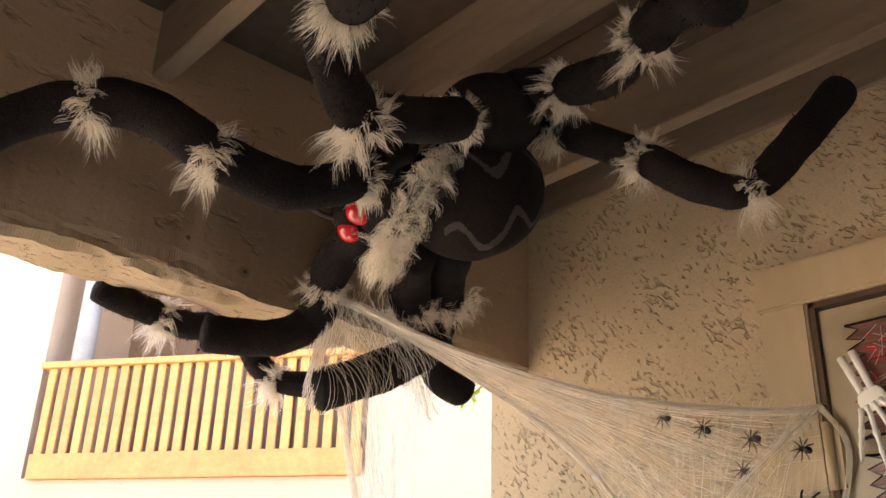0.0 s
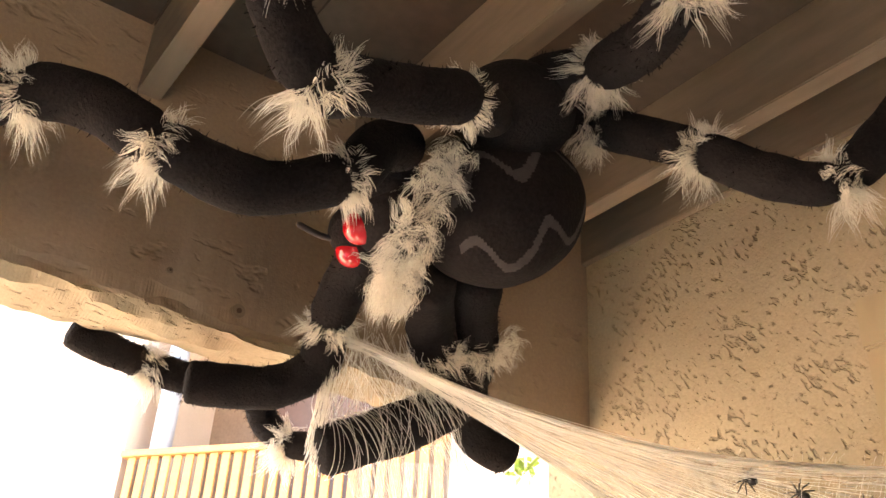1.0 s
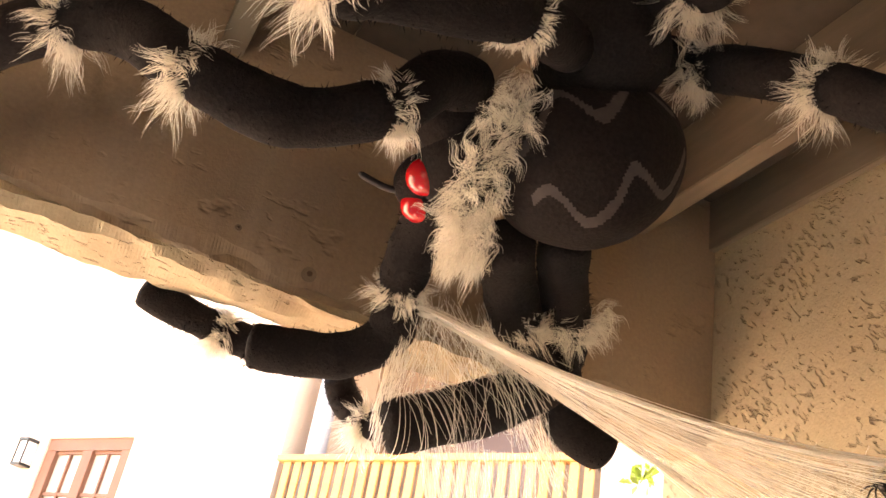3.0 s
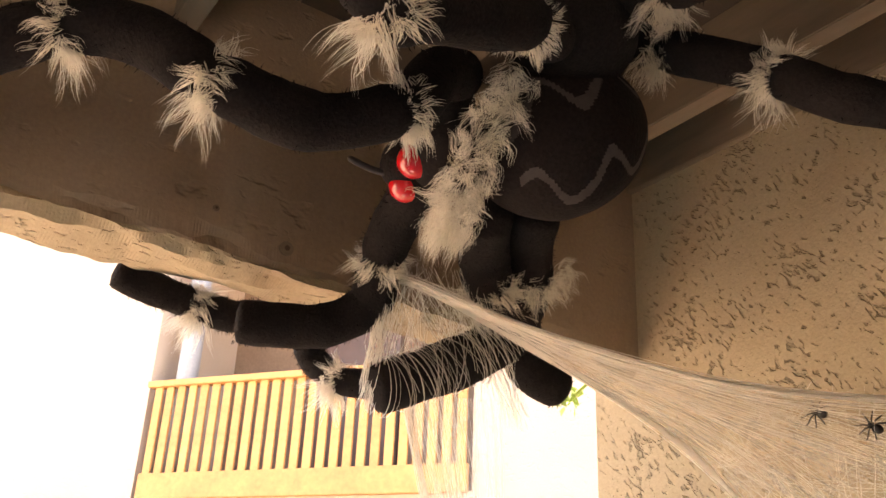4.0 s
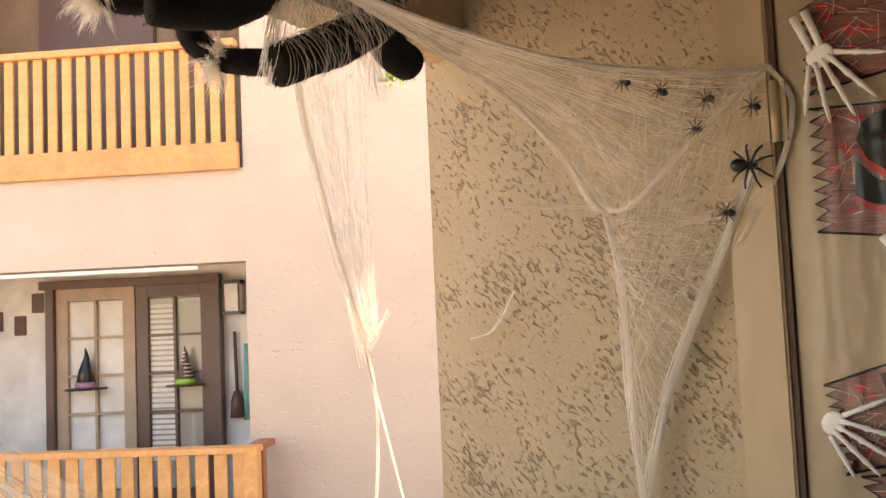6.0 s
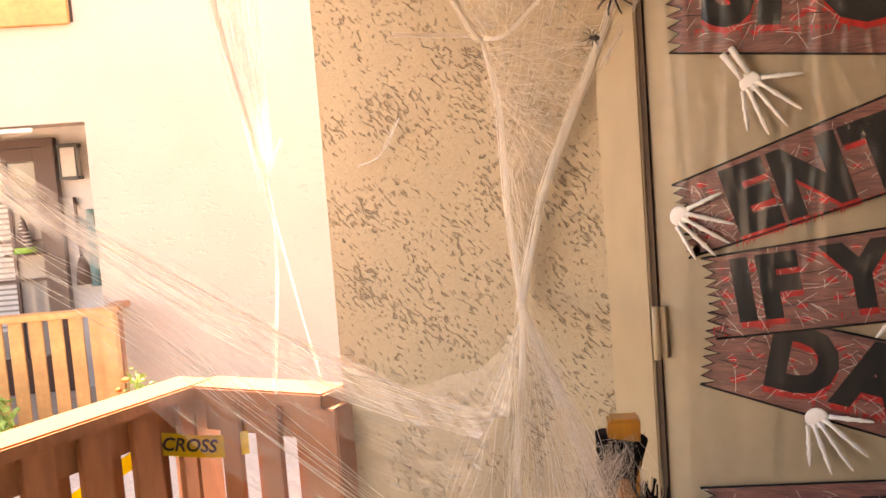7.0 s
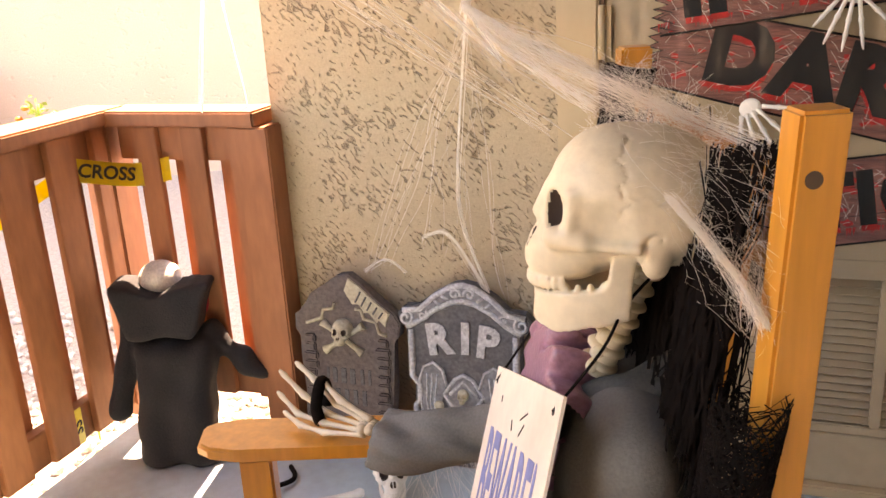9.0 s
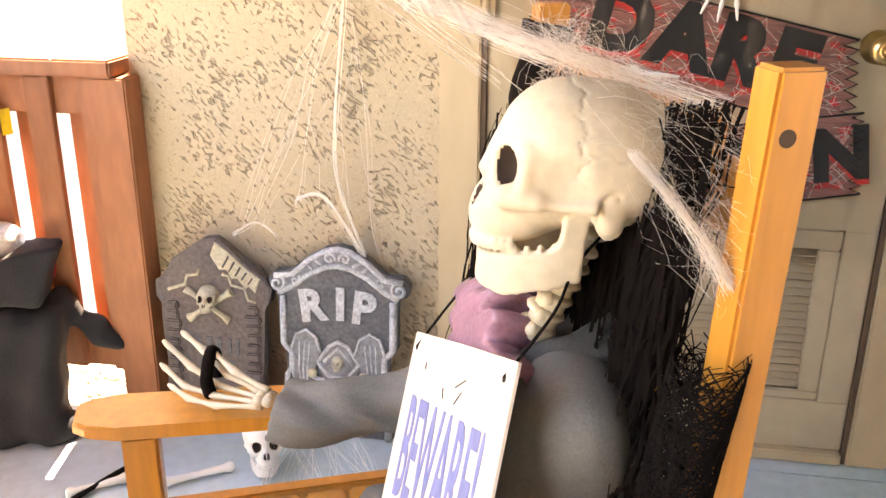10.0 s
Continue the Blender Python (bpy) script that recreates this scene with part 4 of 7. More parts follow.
    fan(bm, [top, (0.35, 0.40, 1.00), (0.33, 0.385, 0.93)], [(0.67, 0.51, 1.03), (0.45, 0.42, 1.00), (0.24, 0.345, 1.00), (0.23, 0.350, 0.90)], 520, 0.00011, 0.018, 0, 0.04, 0.9)
    rope(bm, [(0.262, 0.425, 0.988), (0.248, 0.392, 0.955), (0.235, 0.365, 0.925), (0.226, 0.347, 0.898)], 90, 0.00018, 0.005)
    fan(bm, [(0.262, 0.425, 0.988), (0.235, 0.365, 0.925)], [(0.30, 0.40, 1.00), (0.27, 0.36, 0.96), (0.24, 0.345, 0.92)], 60, 0.00012, 0.008, 0, 0.012, 0.5)
    tagged(new("stretched_web", mesh_from(bm, "stretched_web", [M_WEB, M_VEIL, M_VEIL_THIN, M_VEIL_BAND])), "white stretch cobweb draped over the skull and chair back", "cobweb", kind="stuff")

    bm = bmesh.new()
    S = (0.325, 0.535, 1.030)
    upper = [N2, (0.744, 0.688, 1.036), (0.541, 0.695, 1.118), (0.41, 0.713, 1.186), (0.338, 0.736, 1.236), (0.244, 0.765, 1.301), (0.164, 0.789, 1.356), (0.105, 0.821, 1.412), (0.12, 1.4, 2.035)]
    lower = [S, (0.207, 0.558, 1.098), (0.17, 0.57, 1.124), (0.14, 0.588, 1.154), (0.108, 0.611, 1.19), (0.078, 0.642, 1.233), (0.052, 0.692, 1.296), (0.025, 0.736, 1.352), (-0.04, 1.4, 2.035)]
    veil(bm, upper, lower, 12, 60, 0.012, 2)
    band = [Vector(p).lerp(Vector(q), 0.30) for p, q in zip(upper, lower)]
    veil(bm, upper, band, 8, 60, 0.004, 3)
    flow(bm, upper, band, 24, 0.00013, 0.004, 0.2)
    rope(bm, [S, (0.26, 0.80, 1.235), (0.19, 1.06, 1.43), (0.06, 1.40, 2.035)], 12, 0.00018, 0.018)
    tagged(new("stretched_web", mesh_from(bm, "stretched_web", [M_WEB, M_VEIL, M_VEIL_THIN, M_VEIL_BAND])), "thin veil of cobweb from the skull up to the header", "cobweb", kind="stuff")

    bm = bmesh.new()
    L = (0.945, 1.355, 1.90)
    J = (1.20, 1.45, 1.385)
    rope(bm, [L, (1.06, 1.40, 1.65), J], 34, 0.0003, 0.010)
    left, right = [L, (1.06, 1.40, 1.65), J], [(1.14, 1.37, 1.93), (1.20, 1.42, 1.68), (1.245, 1.458, 1.45)]
    veil(bm, left, right, 12, 30, 0.006)
    flow(bm, left, right, 60, 0.00018, 0.004, 0.25)
    rope(bm, [J, (1.27, 1.49, 1.22), (1.35, 1.60, 0.87)], 16, 0.0005, 0.005)
    rope(bm, [J, (1.34, 1.50, 1.10), (1.462, 1.545, 0.865), (1.462, 1.56, 0.77)], 10, 0.0005, 0.003)
    fan(bm, [(0.925, 1.35, 1.90), (1.06, 1.36, 1.93)], [(1.185, 1.445, 1.36), (1.25, 1.46, 1.43)], 50, 0.00020, 0.008, 0, 0.01, 0.6)
    fan(bm, [J, (1.21, 1.452, 1.40)], [(1.24, 1.455, 1.49), (1.30, 1.46, 1.46)], 12, 0.00028, 0.006, 0, 0.012)
    tagged(new("stretched_web", mesh_from(bm, "stretched_web", [M_WEB, M_VEIL, M_VEIL_THIN, M_VEIL_BAND])), "white stretch cobweb from the spider's leg to the railing", "cobweb", kind="stuff")

    bm = bmesh.new()
    fan(bm, [K, (0.90, 1.24, 2.05), (0.98, 1.20, 2.03)], [(0.88, 1.345, 1.865), (0.96, 1.34, 1.90), (1.05, 1.31, 1.95), (1.18, 1.37, 1.90)], 170, 0.00034, 0.02, 0, 0.012, 0.5)
    low_leg = spline([(1.071, 1.252, 2.011), (1.033, 1.282, 1.968), (0.96, 1.31, 1.927), (0.872, 1.331, 1.886)], 8)
    for i in range(90):
        k = rng.randrange(2, len(low_leg) - 3)
        c, ax = low_leg[k], (low_leg[k + 1] - low_leg[k - 1]).normalized()
        side = ax.cross(Vector((0, 0, 1))).normalized()
        up, a0, a1, slant = side.cross(ax), rng.uniform(-0.5, 0.8), rng.uniform(2.2, 4.0), rng.uniform(-0.05, 0.05)
        face = -1 if side.y > 0 else 1
        pts = [c + (up * math.cos(a0 + (a1 - a0) * j / 9) + side * face * math.sin(a0 + (a1 - a0) * j / 9)) * 0.043 + ax * slant * j / 9 for j in range(10)]
        tube(bm, pts, rng.uniform(0.0002, 0.0006), 3, cap=False)
    fan(bm, [K, (0.86, 1.28, 2.0)], [(0.86, 1.335, 1.90), (0.875, 1.34, 1.86)], 50, 0.0004, 0.008, 0, 0.006, 0.5)
    tagged(new("stretched_web", mesh_from(bm, "stretched_web", [M_WEB, M_VEIL, M_VEIL_THIN, M_VEIL_BAND])), "cobweb wound round the spider's lower legs", "cobweb", kind="stuff")


webs()


# ---- small plastic spiders on the web ----
def toy_spider(size, at, roll, label, flat=(-1, -0.35, 0.1)):
    n = Vector(flat).normalized()
    m = Matrix.Translation(at) @ n.to_track_quat('Z', 'Y').to_matrix().to_4x4() @ pose(0, 0, 0, 0, 0, roll)
    sp = thing("toy_spider", label, "toy spider", "plastic spiders on the web", at=m)
    bm = bmesh.new()
    ball(bm, (0, -0.18 * size, 0.10 * size), (0.20 * size, 0.24 * size, 0.17 * size), seg=16, rings=10)
    part("abdomen", bm, M_TOY_BLACK, sp)
    bm = bmesh.new()
    ball(bm, (0, 0.15 * size, 0.06 * size), (0.12 * size, 0.14 * size, 0.10 * size), seg=14, rings=8)
    part("head", bm, M_TOY_BLACK, sp)
    for s in (-1, 1):
        for k, a in enumerate((62, 25, -12, -48)):
            d = Vector((s * math.cos(radians(a)), math.sin(radians(a)), 0))
            bm = bmesh.new()
            b0 = Vector((0, 0.10 * size, 0.05 * size))
            tube(bm, spline([b0, b0 + d * 0.28 * size + Vector((0, 0, 0.16 * size)), b0 + d * 0.50 * size + Vector((0, 0, 0.06 * size)), b0 + d * 0.66 * size + Vector((0, 0.05 * size, -0.08 * size))], 4),
                 [0.036 * size] * 8 + [0.030 * size] * 4 + [0.02 * size], 6)
            part("leg", bm, M_TOY_BLACK, sp)
    return sp


for at, roll in (((1.292, 0.888, 1.846), 75), ((1.330, 0.837, 1.826), 55), ((1.365, 0.770, 1.805), 100), ((1.405, 0.705, 1.787), 70), ((1.372, 0.795, 1.757), 60), ((1.425, 0.770, 1.612), 80)):
    toy_spider(0.030, at, roll, "small black plastic spider stuck on the web")
toy_spider(0.062, (1.425, 0.733, 1.690), -95, "larger shiny black plastic spider on the web beside the door")


# ---- printed banner and skeleton hands on the door ----
def on_door(y, z, tilt=0.0, x=1.450):
    """Local x runs along the door (to smaller y), local y up, local z out of the door."""
    return Matrix(((0, 0, -1, x), (-1, 0, 0, y), (0, 1, 0, z), (0, 0, 0, 1))) @ pose(0, 0, 0, 0, 0, tilt)


def sign_board(corners, words, size, centre, tilt, x, label):
    """A printed plank with torn ends: corners TL, BL, BR, TR as (y, z)."""
    tl, bl, br, tr = corners
    cy, cz = (tl[0] + br[0]) / 2, (tl[1] + br[1]) / 2
    m = on_door(cy, cz, 0, x)
    ob = thing("sign_board", label, "sign", "halloween door signs", at=m)
    loc = lambda y, z: (-(y - cy), z - cz)
    out = [loc(*tl)]
    teeth = 9
    for k in range(1, teeth * 2):
        t = k / (teeth * 2)
        y, z = tl[0] + (bl[0] - tl[0]) * t, tl[1] + (bl[1] - tl[1]) * t
        out.append(loc(y - (0.020 + 0.012 * rng.random() if k % 2 else 0.0), z + rng.uniform(-0.003, 0.003)))
    out += [loc(*bl), loc(*br)]
    for k in range(1, teeth * 2):
        t = k / (teeth * 2)
        y, z = br[0] + (tr[0] - br[0]) * t, br[1] + (tr[1] - br[1]) * t
        out.append(loc(y + (0.018 + 0.012 * rng.random() if k % 2 else 0.0), z + rng.uniform(-0.003, 0.003)))
    out.append(loc(*tr))
    bm = bmesh.new()
    prism(bm, out, Matrix.Identity(4), 0.0012)
    part("plank_print", bm, M_BOARD, ob)
    # black printed outline
    bm = bmesh.new()
    ring = [Vector((px, py, 0.0012)) for px, py in out]
    tube(bm, ring + [ring[0]], 0.0022, 4, cap=False)
    part("outline", bm, M_INK, ob)
    # plank joints and pale scratches
    bm = bmesh.new()
    for k in (0.34, 0.68):
        a = [Vector((*loc(tl[0] + (bl[0] - tl[0]) * k - 0.03, tl[1] + (bl[1] - tl[1]) * k), 0.0014)), Vector((*loc(tr[0] + (br[0] - tr[0]) * k + 0.03, tr[1] + (br[1] - tr[1]) * k), 0.0014))]
        tube(bm, a, 0.0009, 4, cap=False)
    part("plank_joint", bm, M_INK, ob)
    bm = bmesh.new()
    bl2 = bmesh.new()
    for k in range(190):
        s, t = rng.random(), rng.random()
        y = tl[0] * (1 - s) + tr[0] * s - 0.025 + 0.05 * (1 - s) * 0
        zt, zb = tl[1] * (1 - s) + tr[1] * s, bl[1] * (1 - s) + br[1] * s
        p = Vector((*loc(min(max(y, tr[0] + 0.03), tl[0] - 0.035), zb + (zt - zb) * (0.08 + 0.84 * t)), 0.0016))
        d = Vector((rng.uniform(-1, 1), rng.uniform(-0.8, 0.8), 0)).normalized() * rng.uniform(0.006, 0.026)
        tube(bm, [p - d, p + d * 0.2 + Vector((0.001, 0.001, 0)), p + d], 0.0007, 4, cap=False)
        if k % 3:
            r = rng.uniform(0.002, 0.013)
            prism(bl2, [(p.x + r * rng.uniform(0.5, 1.2) * math.cos(a), p.y + 0.6 * r * rng.uniform(0.5, 1.2) * math.sin(a)) for a in [0.7 * j for j in range(9)]], Matrix.Translation((0, 0, 0.0011)), 0.0003)
    tagged(part("scratches", bm, M_CRACK, ob), kind="stuff")
    tagged(part("red_splashes", bl2, M_BLOOD, ob), kind="stuff")
    tm = pose(*loc(*centre), 0.0020, 0, 0, tilt)
    letters("red_lettering", words, size, tm @ Matrix.Translation((0.001, -0.012, -0.0004)), M_BLOOD, ob, "dripping red lettering", 0.0003, size * 0.056, 1.12)
    letters("lettering", words, size, tm, M_INK, ob, "black block letters", 0.0003, size * 0.060, 1.12)
    # drips under the letters
    bm = bmesh.new()
    w = size * 0.68 * len(words)
    for k in range(len(words) * 14):
        px = rng.uniform(-w / 2, w / 2)
        ln = rng.uniform(0.006, 0.020)
        p = tm @ Vector((px, -size * 0.38, 0))
        prism(bm, [(-0.0022, 0), (0.0022, 0), (0.0, -ln)], Matrix.Translation((p.x, p.y, 0.0017)), 0.0003)
    tagged(part("drips", bm, M_BLOOD, ob, "red painted drips"), kind="stuff")
    return ob


sign_board([(0.632, 1.99), (0.632, 1.80), (-0.09, 1.90), (-0.09, 2.0)], "I", 0.0001, (0.3, 1.9), 0, 1.4535, "printed brown plank sign above the other boards on the door")
sign_board([(0.628, 1.775), (0.628, 1.566), (-0.09, 1.470), (-0.09, 1.72)], "SPO", 0.19, (0.375, 1.655), -6, 1.4500, "printed brown plank sign with dripping black and red letters SPO")
sign_board([(0.637, 1.310), (0.612, 1.165), (-0.09, 1.38), (-0.09, 1.565)], "ENTER", 0.165, (0.275, 1.338), 17, 1.4525, "printed brown plank sign reading ENTER in dripping letters")
sign_board([(0.588, 1.164), (0.566, 1.005), (-0.09, 1.09), (-0.09, 1.262)], "IF YOU", 0.155, (0.265, 1.128), 7.5, 1.4500, "printed brown plank sign reading IF YOU in dripping letters")
sign_board([(0.577, 1.075), (0.603, 0.913), (-0.06, 0.745), (-0.041, 0.940)], "DARE", 0.165, (0.255, 0.925), -13, 1.4525, "printed brown plank sign reading DARE in dripping letters")
sign_board([(0.612, 0.701), (0.575, 0.517), (-0.088, 0.635), (-0.07, 0.800)], "CAUTION", 0.140, (0.245, 0.665), 9, 1.4490, "printed brown plank sign reading CAUTION in dripping letters")


def clear_film():
    """The crinkled clear plastic that carries the prints."""
    m = bpy.data.materials.new("clear_film")
    m.use_nodes = True
    n, l = m.node_tree.nodes, m.node_tree.links
    gl, tr, fr, mx = n.new("ShaderNodeBsdfGlossy"), n.new("ShaderNodeBsdfTransparent"), n.new("ShaderNodeFresnel"), n.new("ShaderNodeMixShader")
    gl.inputs["Roughness"].default_value = 0.02
    fr.inputs["IOR"].default_value = 1.32
    tc, mp, nz1, crease = n.new("ShaderNodeTexCoord"), n.new("ShaderNodeMapping"), n.new("ShaderNodeTexNoise"), n.new("ShaderNodeBump")
    mp.inputs["Scale"].default_value = (1, 1, 0.45)
    nz1.inputs["Scale"].default_value, nz1.inputs["Detail"].default_value = 34, 1.0
    crease.inputs["Strength"].default_value, crease.inputs["Distance"].default_value = 0.5, 0.02
    l.new(tc.outputs["Object"], mp.inputs["Vector"])
    l.new(mp.outputs[0], nz1.inputs["Vector"])
    l.new(nz1.outputs["Fac"], crease.inputs["Height"])
    l.new(crease.outputs[0], gl.inputs["Normal"])
    l.new(crease.outputs[0], fr.inputs["Normal"])
    l.new(fr.outputs[0], mx.inputs[0])
    l.new(tr.outputs[0], mx.inputs[1])
    l.new(gl.outputs[0], mx.inputs[2])
    l.new(mx.outputs[0], n["Material Output"].inputs[0])
    bm = bmesh.new()
    ny, nz = 150, 220
    g = [[None] * (nz + 1) for _ in range(ny + 1)]
    for i in range(ny + 1):
        for j in range(nz + 1):
            y, z = -0.115 + 0.765 * i / ny, 0.49 + 1.52 * j / nz
            w = 0.0015 * noise.noise(Vector((y * 9, z * 3.5, 4))) + 0.003 * abs(noise.noise(Vector((y * 38, z * 12, 8)))) + 0.0016 * noise.noise(Vector((y * 110, z * 60, 2))) + 0.002 * abs(noise.noise(Vector((y * 55, z * 7, 5))))
            for fy, fw in ((0.592, 0.007), (0.520, 0.004), (0.36, 0.005), (0.15, 0.006)):
                w -= 0.007 * math.exp(-((y - fy - 0.012 * noise.noise(Vector((fy * 9, z * 4, 1)))) / fw) ** 2)
            g[i][j] = bm.verts.new((1.4445 + w, y, z))
    for i in range(ny):
        for j in range(nz):
            bm.faces.new((g[i][j], g[i][j + 1], g[i + 1][j + 1], g[i + 1][j])).smooth = True
    ob = tagged(new("clear_plastic_banner", mesh_from(bm, "clear_plastic_banner", m)), "crinkled clear plastic sheet over the printed signs on the door", "banner")
    ob.visible_shadow = False
    return ob


clear_film()


def bony_hand(at, tilt, label, size=0.12, wrist=True):
    """A flat white plastic skeleton hand that hangs fingers down."""
    ob = thing("skeleton_hand", label, "decoration", "white skeleton hands on the door", at=on_door(at[0], at[1], tilt, 1.438))
    s = size / 0.12
    if wrist:
        for x in (-0.010, 0.008):
            bm = bmesh.new()
            tube(bm, [(x * s, 0.070 * s, 0.002), (x * s * 0.8, 0.012 * s, 0.002)], [0.0062 * s, 0.0050 * s], 8)
            part("forearm_bone", bm, M_WHITE, ob)
    bm = bmesh.new()
    ball(bm, (0, 0.0, 0.001), (0.020 * s, 0.018 * s, 0.004), seg=14, rings=8)
    part("palm", bm, M_WHITE, ob)
    for k, (a, ln) in enumerate(((-118, 0.072), (-101, 0.092), (-86, 0.098), (-70, 0.092), (-32, 0.070))):
        d = Vector((math.cos(radians(a)), math.sin(radians(a)), 0))
        o = Vector((0.012 * (k - 2) * 0.8 * s, -0.006 * s, 0.001))
        pts = [o + d * ln * s * t for t in (0, 0.18, 0.36, 0.42, 0.48, 0.62, 0.68, 0.74, 0.9, 1.0)]
        bm = bmesh.new()
        tube(bm, pts, [0.0046 * s * w for w in (1, .8, .85, 1.2, .85, .75, 1.05, .75, .6, .25)], 8)
        part("finger", bm, M_WHITE, ob)
    return ob


bony_hand((0.478, 1.493), 32, "white plastic skeleton hand with forearm bones on the door", 0.125)
bony_hand((0.622, 1.250), 55, "white plastic skeleton hand over the edge of a sign", 0.125, False)
bony_hand((0.388, 0.862), 28, "white plastic skeleton hand hanging below a sign", 0.130, False)
bony_hand((0.214, 1.075), -12, "white plastic skeleton hand hanging near the door knob", 0.125, True)
bony_hand((0.60, 1.86), 20, "white plastic skeleton hand high on the door", 0.14, True)


# ---- orange wooden armchair ----
CH = pose(0.4625, 0.4355, 0, 0, 0, 23)


def post_y(z):
    return -0.020 + 0.16 * (1.06 - z)


def armchair():
    ch = thing("armchair", "orange varnished wooden armchair with tall leaning back posts", "chair", at=CH)
    for s in (-1, 1):
        bm = bmesh.new()
        vs = box(bm, (-0.0175, -0.019, 0.0), (0.0175, 0.019, 1.062), 0.003)
        for v in vs:
            if v.is_valid:
                v.co = Vector((v.co.x + s * 0.246, v.co.y + (post_y(v.co.z) if v.co.z > 0.40 else post_y(0.40) - (0.40 - v.co.z) * 0.12), v.co.z))
        post = part("back_post", bm, M_ORANGE, ch)
        # dark disc on the post's face, for the shade inside a bolt hole
        bm = bmesh.new()
        tube(bm, [(s * 0.246 - 0.0182, post_y(1.013), 1.013), (s * 0.246 - 0.012, post_y(1.013), 1.013)], 0.0068, 16)
        part("bolt_hole", bm, M_GAP, post, "dark disc standing in for a bolt hole")
    # five back slats and two cross rails
    for x in (-0.155, -0.078, 0.0, 0.078, 0.155):
        bm = bmesh.new()
        vs = box(bm, (x - 0.026, -0.007, 0.40), (x + 0.026, 0.007, 1.015 - 0.25 * x * x), 0.003)
        for v in vs:
            if v.is_valid:
                v.co.y += post_y(v.co.z)
        part("back_slat", bm, M_ORANGE, ch)
    for z in (0.46, 0.95):
        solid("back_rail", (-0.228, post_y(z) - 0.024, z - 0.03), (0.228, post_y(z) - 0.007, z + 0.03), M_ORANGE, 0.003, ch)
    for s in (-1, 1):
        # arm with a rounded, slightly swelling end
        bm = bmesh.new()
        out = [(-0.045, 0.02), (0.045, 0.02), (0.050, 0.40), (0.052, 0.58), (0.046, 0.622), (0.030, 0.640), (-0.030, 0.640), (-0.046, 0.622), (-0.052, 0.58), (-0.050, 0.40)]
        out = [(x * 0.92, y * 0.93) for x, y in out]
        out = [(x * 0.95 + s * (0.266 + 0.10 * y), y) for x, y in out]
        prism(bm, out, Matrix.Translation((0, 0, 0.516)), 0.020)
        es = [e for e in bm.edges if abs(e.verts[0].co.z - e.verts[1].co.z) < 1e-5]
        bmesh.ops.bevel(bm, geom=es, offset=0.005, segments=2, affect='EDGES')
        part("arm", bm, M_ORANGE, ch)
        solid("front_leg", (s * 0.296 - 0.024, 0.488, 0.0), (s * 0.296 + 0.024, 0.534, 0.518), M_ORANGE, 0.004, ch)
        solid("side_rail", (s * 0.296 - 0.012, 0.10, 0.34), (s * 0.296 + 0.012, 0.489, 0.40), M_ORANGE, 0.003, ch)
    solid("front_rail", (-0.271, 0.500, 0.33), (0.271, 0.523, 0.40), M_ORANGE, 0.003, ch)
    for k in range(6):
        solid("seat_slat", (-0.244, 0.13 + k * 0.060, 0.402), (0.244, 0.184 + k * 0.060, 0.422), M_ORANGE, 0.004, ch)
    return ch


armchair()


# ---- seated skeleton: skull, neck and arm in one plain mesh ----
def convex(u, v, pts):
    """Distance to a convex outline whose corners run clockwise in (u, v)."""
    d = None
    for (a, b), (c, e) in zip(pts, pts[1:] + pts[:1]):
        n = math.hypot(c - a, e - b)
        k = (-(e - b) * (u - a) + (c - a) * (v - b)) / n
        d = k if d is None else np.maximum(d, k)
    return d


def face_lift(y, z):
    """How far the features of the face sit above the plain proportions."""
    return 0.018 * np.clip((y + 0.005) / 0.03, 0, 1) * np.clip((0.060 - z) / 0.04, 0, 1)


